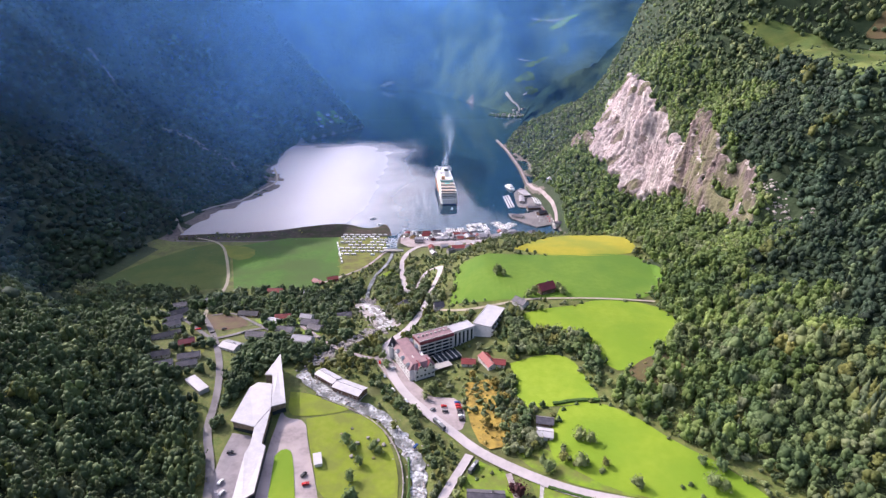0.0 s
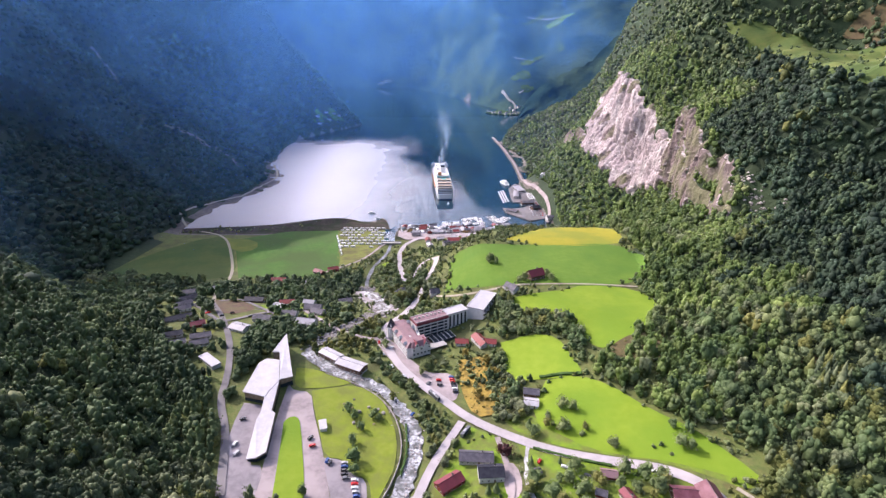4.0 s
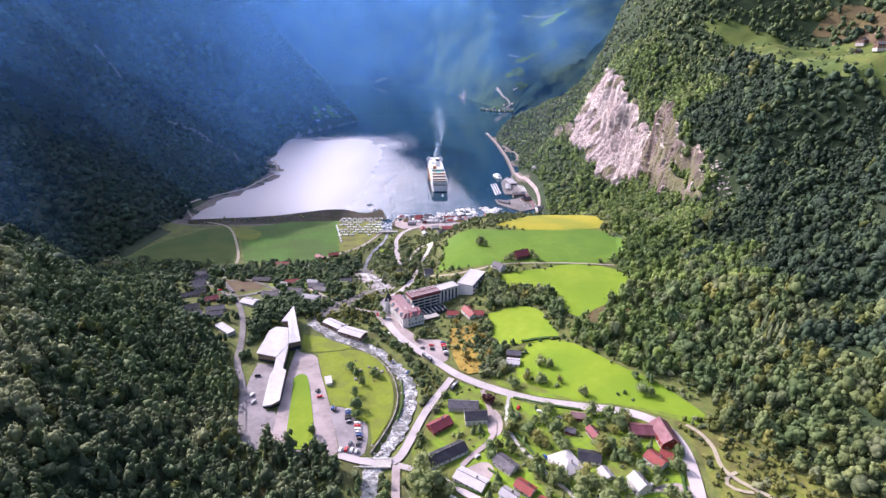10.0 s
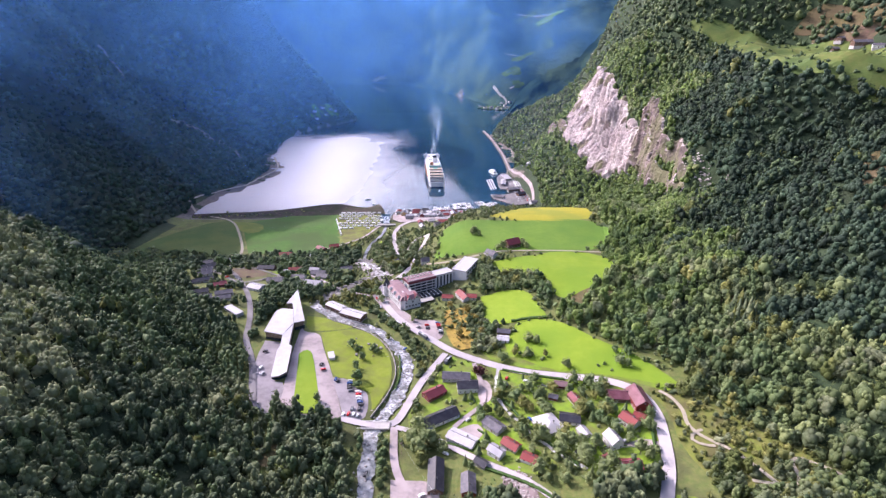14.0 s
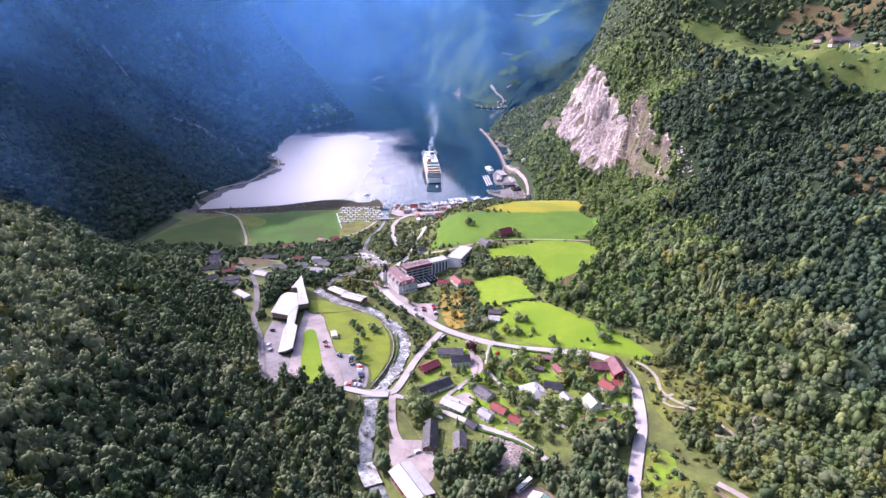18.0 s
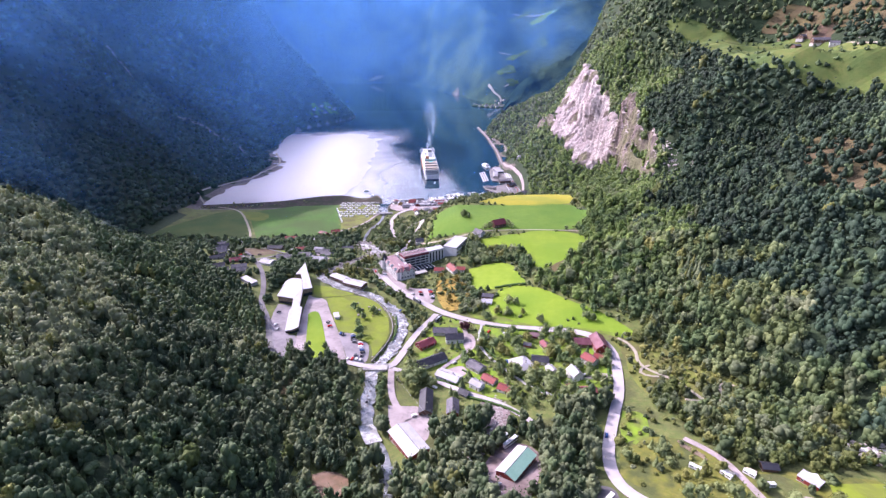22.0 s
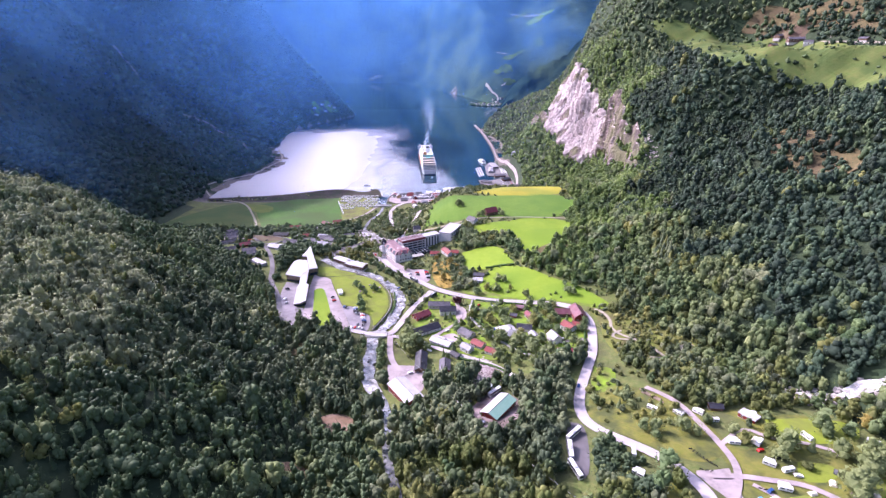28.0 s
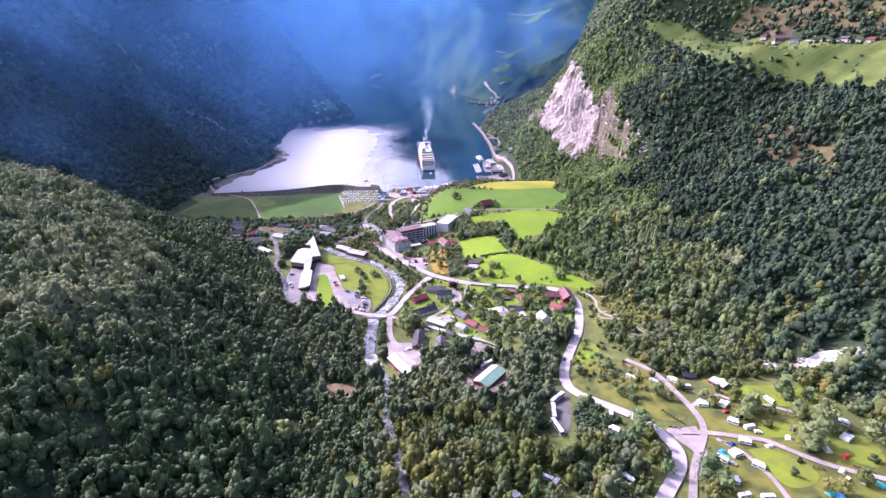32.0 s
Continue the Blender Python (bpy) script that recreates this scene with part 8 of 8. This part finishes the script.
thicket("harbour_trees", [(-20, 860), (180, 840), (160, 790), (60, 720), (0, 680), (-30, 760)], 8.5, 4, 8, "leaf", 78, "scattered trees in the harbour town", 0.42)
thicket("field_edge_trees", [(-480, 600), (-300, 560), (-330, 500), (-440, 510)], 9.0, 8, 13, "leaf", 79, "line of trees behind the lower fields")
thicket("shore_bushes", [(-205, 892), (-480, 858), (-470, 815), (-330, 842), (-210, 885)], 9.0, 3, 6, "leaf_olive", 80, "low bushes along the shore", 0.7)
thicket("bench_edge_trees", [(5, 560), (85, 570), (150, 662), (240, 668), (245, 700), (120, 690), (30, 640)], 9.0, 4, 8, "leaf", 81, "trees on the bank above the harbour", 0.3)
thicket("hotel_garden_trees", [(-5, 440), (45, 440), (62, 420), (50, 415), (30, 425), (-10, 405), (-45, 400), (-25, 470)], 7.0, 5, 9, "leaf", 82, "garden trees behind the hotel", 0.7)
thicket("forecourt_trees", [(-52, 352), (-20, 308), (10, 285), (16, 300), (-8, 325), (-40, 362)], 8.0, 5, 8, "leaf", 83, "round trees along the hotel front", 0.8)

# ---- woods of the valley floor, after the houses have been set out ----
woods("valley_woods", (-90, 180, -130, 150), 6.6, (7, 12), (9, 15), CROWNS, "leaf_low", 21, "thick broadleaf wood above the river", lambda x, y: ~left_of(x, y) & (y > -12 + 14 * np.sin(x / 21)) & inside(x, y, [(-110, -130), (135, -130), (140, -60), (112, -30), (88, 0), (90, 30), (112, 40), (118, 85), (140, 105), (105, 112), (90, 92), (60, 96), (35, 104), (10, 80), (20, 55), (-8, 50), (-12, 85), (-55, 120), (-100, 140)]))
woods("olive_woods", (-90, 180, -130, 20), 6.6, (7, 11.5), (9, 15), CROWNS, "leaf_olive", 23, "yellowish birch wood in the foreground", lambda x, y: ~left_of(x, y) & (y <= -12 + 14 * np.sin(x / 21)) & inside(x, y, [(-110, -130), (135, -130), (140, -60), (112, -30), (88, 0), (60, 20), (-110, 20)]))
woods("camp_woods", (110, 330, -130, 120), 5.8, (5, 9), (6, 11), CROWNS, "leaf_olive", 22, "scrubby olive-green wood round the camp", lambda x, y: ~right_of(x, y) & ((x > 282) | ((y > 30) & (x > 172)) | ((x < 160) & (y < -25) & (x > 142)) | ((y > 88) & (x > 165))))

# ---- bare rock scars on the shaded mountain ----
for k, line in enumerate(([(-690, 1225), (-655, 1240), (-620, 1240), (-560, 1225)], [(-1180, 1560), (-1080, 1470), (-1000, 1440)], [(-930, 1400), (-880, 1390), (-830, 1330)], [(-620, 1290), (-560, 1260), (-500, 1190)])):
    ribbon("rock_scar", line, (19, 8, 8, 12)[k], "rock_brown", 8.0, "pale bare rock scar in the dark wood", "rock", rough=0.8)

# ---- smoke over the ship ----
sm = bpy.data.materials.new("smoke")
sm.use_nodes = True
sn, sl = sm.node_tree.nodes, sm.node_tree.links
sn.remove(sn["Principled BSDF"])


def snode(kind, **values):
    n = sn.new(kind)
    for key, v in values.items():
        n.inputs[key].default_value = v
    return n


sgeo, sxyz, spuff = snode("ShaderNodeNewGeometry"), snode("ShaderNodeSeparateXYZ"), snode("ShaderNodeTexNoise", Scale=1 / 26.0, Detail=5.0, Distortion=0.6)
sedge = snode("ShaderNodeAttribute")
sedge.attribute_name = "soot"
sramp, smul = snode("ShaderNodeMapRange"), snode("ShaderNodeMath")
smul.operation = "MULTIPLY"
for key, v in (("From Min", 0.36), ("From Max", 0.70), ("To Min", 0.15), ("To Max", 1.0)):
    sramp.inputs[key].default_value = v
strn, stra, smix = snode("ShaderNodeBsdfTransparent"), snode("ShaderNodeBsdfTranslucent", Color=(0.50, 0.66, 0.86, 1)), snode("ShaderNodeMixShader")
sl.new(sgeo.outputs["Position"], spuff.inputs["Vector"])
sl.new(spuff.outputs["Fac"], sramp.inputs["Value"])
sl.new(sramp.outputs[0], smul.inputs[0])
sl.new(sedge.outputs["Fac"], smul.inputs[1])
sl.new(smul.outputs[0], smix.inputs[0])
sl.new(strn.outputs[0], smix.inputs[1])
sl.new(stra.outputs[0], smix.inputs[2])
sl.new(smix.outputs[0], sn["Material Output"].inputs["Surface"])
M["smoke"] = sm
for layer in (-1, 1):
    sv, sd = [], []
    for i in range(31):
        h = i / 30
        cx, rad = -7 + 10 * h**1.4 + 4 * math.sin(5 * h + layer), 3 + 27 * h**1.1
        for j in range(21):
            k = j / 10 - 1
            sv.append((cx + rad * k, 1172 + 22 * h + layer * rad * 0.5 * (1 - k * k) + 3 * math.sin(9 * h + 4 * k), 46 + 138 * h))
            sd.append(0.55 * (1 - k * k) ** 2 * (1 - h) ** 0.8 * min(1, 0.35 + 4 * h) * min(1, 10 * (1 - h)))
    si = np.arange(31 * 21).reshape(31, 21)
    sf = np.stack([si[:-1, :-1], si[:-1, 1:], si[1:, 1:], si[1:, :-1]], -1).reshape(-1, 4)
    so = new("smoke", mesh_from("smoke", sv, sf, ["smoke"], smooth=True))
    so.data.attributes.new("soot", "FLOAT", "POINT").data.foreach_set("value", np.array(sd, np.float32))
    tagged(so, "thin bluish smoke rising from the ship's funnel", "smoke", kind="stuff")


# ---- boulders along the river and the falls ----
def boulder_field(name, line, spread, count, lo, hi, seed, label, lift=0.0):
    r = np.random.RandomState(seed)
    p = smooth_line(line, 1.0)
    i = r.randint(0, len(p), count)
    x, y = p[i, 0] + r.normal(0, spread, count), p[i, 1] + r.normal(0, spread * 0.6, count)
    iv, fi = ico()
    s = r.uniform(lo, hi, (count, 1, 1)) * r.uniform(0.6, 1.25, (count, 12, 1))
    v = iv[None] * s * (1, 1, 0.7) + np.stack([x, y, ground(x, y) - 0.3 + lift], -1)[:, None]
    f = fi[None] + (np.arange(count) * 12)[:, None, None]
    tagged(new(name, mesh_from(name, v.reshape(-1, 3), f.reshape(-1, 3), ["boulder"])), label, "rocks", kind="stuff")


boulder_field("river_boulders", RIVER[5:19], 4.8, 230, 0.4, 1.3, 91, "grey boulders in the foaming river")
boulder_field("gorge_boulders", RIVER[18:24], 6.5, 420, 0.7, 3.0, 92, "grey boulders round the falls")
boulder_field("cascade_boulders", CASCADE, 6.0, 160, 0.6, 2.0, 93, "grey boulders round the cascade", 0.6)
boulder_field("rubble_heap", [(53, 121), (58, 108), (56, 95), (54, 80)], 4.5, 260, 0.4, 1.3, 97, "heap of broken rock and earth below the lane", 0.3)
boulder_field("village_creek_boulders", [(58, 232), (55, 221), (52, 202), (54, 184), (65, 166), (80, 139), (97, 118)], 2.2, 160, 0.3, 0.8, 94, "stones along the village creek")
boulder_field("scree", [(318, 520), (326, 495), (333, 475), (342, 448), (348, 432)], 3.0, 120, 0.8, 2.6, 95, "fallen rocks at the foot of the cliff", 0.2)
boulder_field("farm_stones", [(560, 740), (600, 640), (610, 520), (560, 400)], 22.0, 220, 0.5, 1.8, 96, "grey stones scattered on the mountain meadow")


def hedge(line, w, h, label):
    """A clipped hedge with a lumpy top along a line."""
    r = np.random.RandomState(int(abs(line[0][0]) * 7 + 3))
    p = smooth_line(line, 1.6)
    d = np.gradient(p, axis=0)
    n = np.stack([-d[:, 1], d[:, 0]], 1) / np.maximum(np.hypot(*d.T), 1e-6)[:, None]
    rows = []
    for k, up in ((-0.5, -0.3), (-0.55, 0.75), (0.0, 1.0), (0.55, 0.75), (0.5, -0.3)):
        q = p + n * (w * k * r.uniform(0.8, 1.2, len(p)))[:, None]
        rows.append(np.column_stack([q, ground(p[:, 0], p[:, 1]) + 0.2 + h * up * r.uniform(0.8, 1.15, len(p))]))
    v = np.stack(rows, 1)
    i = np.arange(v.shape[0] * 5).reshape(-1, 5)
    f = np.stack([i[:-1, :-1], i[:-1, 1:], i[1:, 1:], i[1:, :-1]], -1).reshape(-1, 4)
    tagged(new("hedge", mesh_from("hedge", v.reshape(-1, 3), f[:, ::-1], ["hedge"])), label, "hedge")


hedge([(76, 298), (92, 299), (108, 296)], 2.4, 2.0, "dark clipped hedge between two pastures")
hedge([(36, 126), (50, 118), (64, 109), (76, 96)], 1.8, 1.7, "long green hedge beside the lane")
hedge([(56, 190), (74, 152), (94, 122)], 1.6, 1.5, "green hedge along the creek")
hedge([(60, 226), (84, 214), (104, 206)], 1.6, 1.5, "garden hedge below the main road")
hedge([(3, 153), (20, 146), (32, 140)], 1.4, 1.4, "green hedge beside the bridge lane")
hedge([(30, 152), (40, 146), (44, 152), (36, 160)], 1.2, 1.2, "curved hedge round a small lawn")
hedge([(142, 128), (148, 150), (151, 168)], 1.6, 1.6, "hedge between the gardens and the road")
hedge([(-24, 205), (-21, 225), (-24, 252)], 1.2, 1.0, "low hedge on the river wall")

fence = thing("garden_fence", "white picket fence round the gabled house", "fence", 113, 134, -4)
for k in range(13):
    part("post", shape(("fence_post", 0), lambda: box(-0.08, 0.08, -0.08, 0.08, -0.6, 1.3), "white_wall"), None, fence, at=pose(2.4 * k, 0, float(ground(113 + 2.4 * k, 134 - 0.17 * k) - ground(113, 134))))
    if k < 12:
        za, zb = (float(ground(113 + 2.4 * j, 134 - 0.17 * j) - ground(113, 134)) for j in (k, k + 1))
        part("rail", ([(2.4 * k, -0.04, za + 0.4), (2.4 * k + 2.4, -0.04, zb + 0.4), (2.4 * k + 2.4, 0.04, zb + 0.4), (2.4 * k, 0.04, za + 0.4), (2.4 * k, -0.04, za + 1.1), (2.4 * k + 2.4, -0.04, zb + 1.1), (2.4 * k + 2.4, 0.04, zb + 1.1), (2.4 * k, 0.04, za + 1.1)], [(3, 2, 1, 0), (4, 5, 6, 7), (0, 1, 5, 4), (1, 2, 6, 5), (2, 3, 7, 6), (3, 0, 4, 7)]), "white_wall", fence)

# ---- lawn furniture and stones of the museum park ----
for k, (px, py, s) in enumerate(((-58, 262, 1.6), (-52, 268, 1.2), (-49, 262, 1.0), (-60, 250, 1.3), (-41, 262, 1.4), (-45, 266, 1.1), (-64, 276, 0.9))):
    st = thing("standing_stone", "grey rough standing stone on the park lawn", "stone", px, py, 40 * k, None, "stones in the park")
    part("stone", shape(("park_stone", s), lambda s=s: prism([(-s, -0.6 * s), (0.2 * s, -0.9 * s), (s, -0.2 * s), (0.6 * s, 0.7 * s), (-0.7 * s, 0.8 * s)], -0.3, [1.1 * s, 1.5 * s, 1.2 * s, 0.9 * s, 1.0 * s]), "boulder"), None, st)
for k, (px, py, t) in enumerate(((-64, 266, 20), (-56, 246, 75), (-46, 250, 10), (-70, 270, 60))):
    bn = thing("picnic_table", "weathered timber picnic table on the lawn", "table", px, py, t, None, "picnic tables")
    part("tabletop", shape(("picnic_top", 0), lambda: box(-0.9, 0.9, -0.4, 0.4, 1.05, 1.12), "timber"), None, bn)
    for sy in (-0.75, 0.75):
        part("bench", shape(("picnic_bench", 0), lambda: box(-0.9, 0.9, -0.14, 0.14, 0.75, 0.8), "timber"), None, bn, at=pose(0, sy, 0))
    for sx in (-0.7, 0.7):
        part("leg", shape(("picnic_leg", 0), lambda: box(-0.05, 0.05, -0.8, 0.8, 0.3, 1.05), "timber"), None, bn, at=pose(sx, 0, 0))
low_wall = thing("river_wall", "curved stone wall between the lawn and the river", "wall", 0, 0, 0, 0.0)
wl2 = smooth_line([(-38, 172), (-28, 200), (-24, 226), (-30, 256), (-44, 280), (-66, 296), (-92, 307)], 3.0)
wr = random.Random(8)
for (ax, ay), (bx1, by1) in zip(wl2, wl2[1:]):
    ln = math.hypot(bx1 - ax, by1 - ay)
    part("block", shape(("wall_block", round(ln, 1)), lambda ln=ln: box(-ln / 2 - 0.02, ln / 2 + 0.02, -0.35, 0.35, -1.2, 0.95, 0.08), "boulder"), None, low_wall, at=pose((ax + bx1) / 2, (ay + by1) / 2, float(ground(ax, ay)) + wr.uniform(-0.06, 0.06), 0, 0, math.degrees(math.atan2(by1 - ay, bx1 - ax))))

# ---- woods on the slopes: fuller crowns near the flight, plainer ones far off ----
CROWNS_LEDGE = [crown(rng, 4, 16) for _ in range(5)]
spur_foot = lambda x, y: y > 5 + 18 * np.sin(x / 27)
high = lambda x, y: x >= 288 + 26 * wob(x, y, 80, 71)
# sun on the spur's crest is put into the leaf mix
crest = lambda x, y: ground(x, y) > 137 + 8 * wob(x, y, 60, 72)
under_cliff = lambda x, y: (y > 300 + 40 * wob(x, y, 90, 73)) | (x < 190)
# woods below the crest take darker leaves to paint in shade
woods("spur_woods", (-300, 0, -125, 200), 5.8, (6, 10), (7, 13.5), CROWNS + SPRUCES_TALL[:1], "leaf_low", 11, "dense birch and alder wood on the spur", lambda x, y: left_of(x, y) & spur_foot(x, y) & ~crest(x, y) & (y > 40 + 20 * wob(x, y, 60, 74)))
woods("spur_lower_woods", (-340, 0, -125, 100), 6.0, (6, 10), (7, 13.5), CROWNS + SPRUCES_TALL[:1], "leaf_deep", 25, "alder wood on the lower spur, painted dark for shade", lambda x, y: left_of(x, y) & spur_foot(x, y) & ~crest(x, y) & (y <= 40 + 20 * wob(x, y, 60, 74)))
woods("spur_top_woods", (-300, 0, -125, 200), 5.8, (6, 10), (7, 13.5), CROWNS, "leaf_sunlit", 24, "birch wood high on the spur, leaf colours paled for sunlight", lambda x, y: left_of(x, y) & spur_foot(x, y) & crest(x, y))
woods("spur_crest_woods", (-480, 0, -60, 460), 6.2, (6.5, 10.5), (7, 13.5), CROWNS_MID, "leaf_sunlit", 19, "dense birch wood along the crest of the spur, paled for sunlight", lambda x, y: left_of(x, y) & spur_foot(x, y) & crest(x, y) & ((x <= -300) | (y >= 200)))
woods("spur_side_woods", (-480, 0, 100, 460), 6.2, (6.5, 10.5), (7, 13.5), CROWNS_MID, "leaf_deep", 27, "dense alder wood on the side of the spur, darkened for shade", lambda x, y: left_of(x, y) & ~crest(x, y) & ((x <= -300) | (y >= 200)))
woods("spur_edge_woods", (-340, 0, -125, 60), 6.4, (6.5, 10.5), (8, 14), CROWNS + SPRUCES_TALL[:1], "leaf_deep", 16, "mixed wood at the foot of the spur, leaves darkened for shade", lambda x, y: left_of(x, y) & ~spur_foot(x, y))
woods("east_woods", (100, 400, -100, 460), 6.8, (7, 12), (8, 15), CROWNS, "leaf_east", 12, "dense broadleaf wood on the eastern slope", lambda x, y: right_of(x, y) & ~high(x, y) & ~under_cliff(x, y))
woods("cliff_foot_woods", (100, 420, 240, 700), 6.8, (7, 12), (8, 15), CROWNS, "leaf_fresh", 26, "fresh green birch wood below the cliff", lambda x, y: right_of(x, y) & ~high(x, y) & under_cliff(x, y) & clear_cliff(x, y) & ((y < 460) | (x < 262)))
woods("east_upper_woods", (100, 600, -60, 460), 7.2, (7.5, 12.5), (8, 15), CROWNS_MID, "leaf_dusk", 17, "wood high on the eastern slope, leaves darkened for shade", lambda x, y: right_of(x, y) & high(x, y) & ((y < 270 + 40 * wob(x, y, 90, 75)) | (x > 350)))
woods("east_middle_woods", (100, 600, 200, 460), 7.2, (7.5, 12.5), (8, 15), CROWNS_MID, "leaf_dusk", 28, "broadleaf wood high on the slope beside the cliff, darkened for shade", lambda x, y: right_of(x, y) & high(x, y) & (y >= 270 + 40 * wob(x, y, 90, 75)) & (x <= 350))
woods("upper_woods", (390, 800, 740, 1250), 8.5, (8.5, 13), (9, 15), CROWNS_LEDGE, "leaf_middle", 13, "broadleaf wood above the cliff", lambda x, y: right_of(x, y) & clear_cliff(x, y) & (x > 392))
woods("shore_slope_woods", (150, 400, 700, 1250), 7.4, (8, 12), (7, 12), CROWNS_LEDGE, "leaf_fresh", 32, "light green wood on the slope over the quay", lambda x, y: right_of(x, y) & clear_cliff(x, y) & ((x < 262) | (y > 1166)))
woods("terrace_woods", (390, 800, 440, 760), 8.5, (9, 14), (9, 15), CROWNS_LEDGE, "leaf_dusk", 29, "wood below the mountain farm, leaves darkened for shade", lambda x, y: right_of(x, y) & clear_cliff(x, y) & (x > 392) & (y > 458) & (y <= 740))
woods("headland_woods", (150, 800, 1250, 1900), 9.0, (9, 14), (8, 13), CROWNS_LEDGE, "leaf_head", 14, "wood on the steep headland", right_of)
# the mountain's shade is also put into these dark leaf colours
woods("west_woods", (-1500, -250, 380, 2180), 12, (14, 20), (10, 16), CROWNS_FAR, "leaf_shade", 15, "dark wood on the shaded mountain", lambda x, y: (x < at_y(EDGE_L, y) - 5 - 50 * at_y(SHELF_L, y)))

# trees that cling to the ledges of the cliff
pick = np.random.RandomState(18).uniform(0, 1, crag_x.shape) < np.where(crag_kind == 0, 0.062, 0.0015 + 0.014 * (crag_kind == 2))
pick &= (crag_x > at_y(EDGE_R, crag_y)) & (crag_hold < 0.75)
pick &= (np.abs(crag_x - 334 + 0.29 * (crag_y - 472)) > 5) | (np.abs(crag_y - 472) > 42)
# ledge trees on this side get the darkened leaves in place of shade
shade_side = (crag_y < 640) & (crag_x > 322)
for side, mix in ((pick & shade_side, "leaf_dusk"), (pick & ~shade_side, "leaf_fresh")):
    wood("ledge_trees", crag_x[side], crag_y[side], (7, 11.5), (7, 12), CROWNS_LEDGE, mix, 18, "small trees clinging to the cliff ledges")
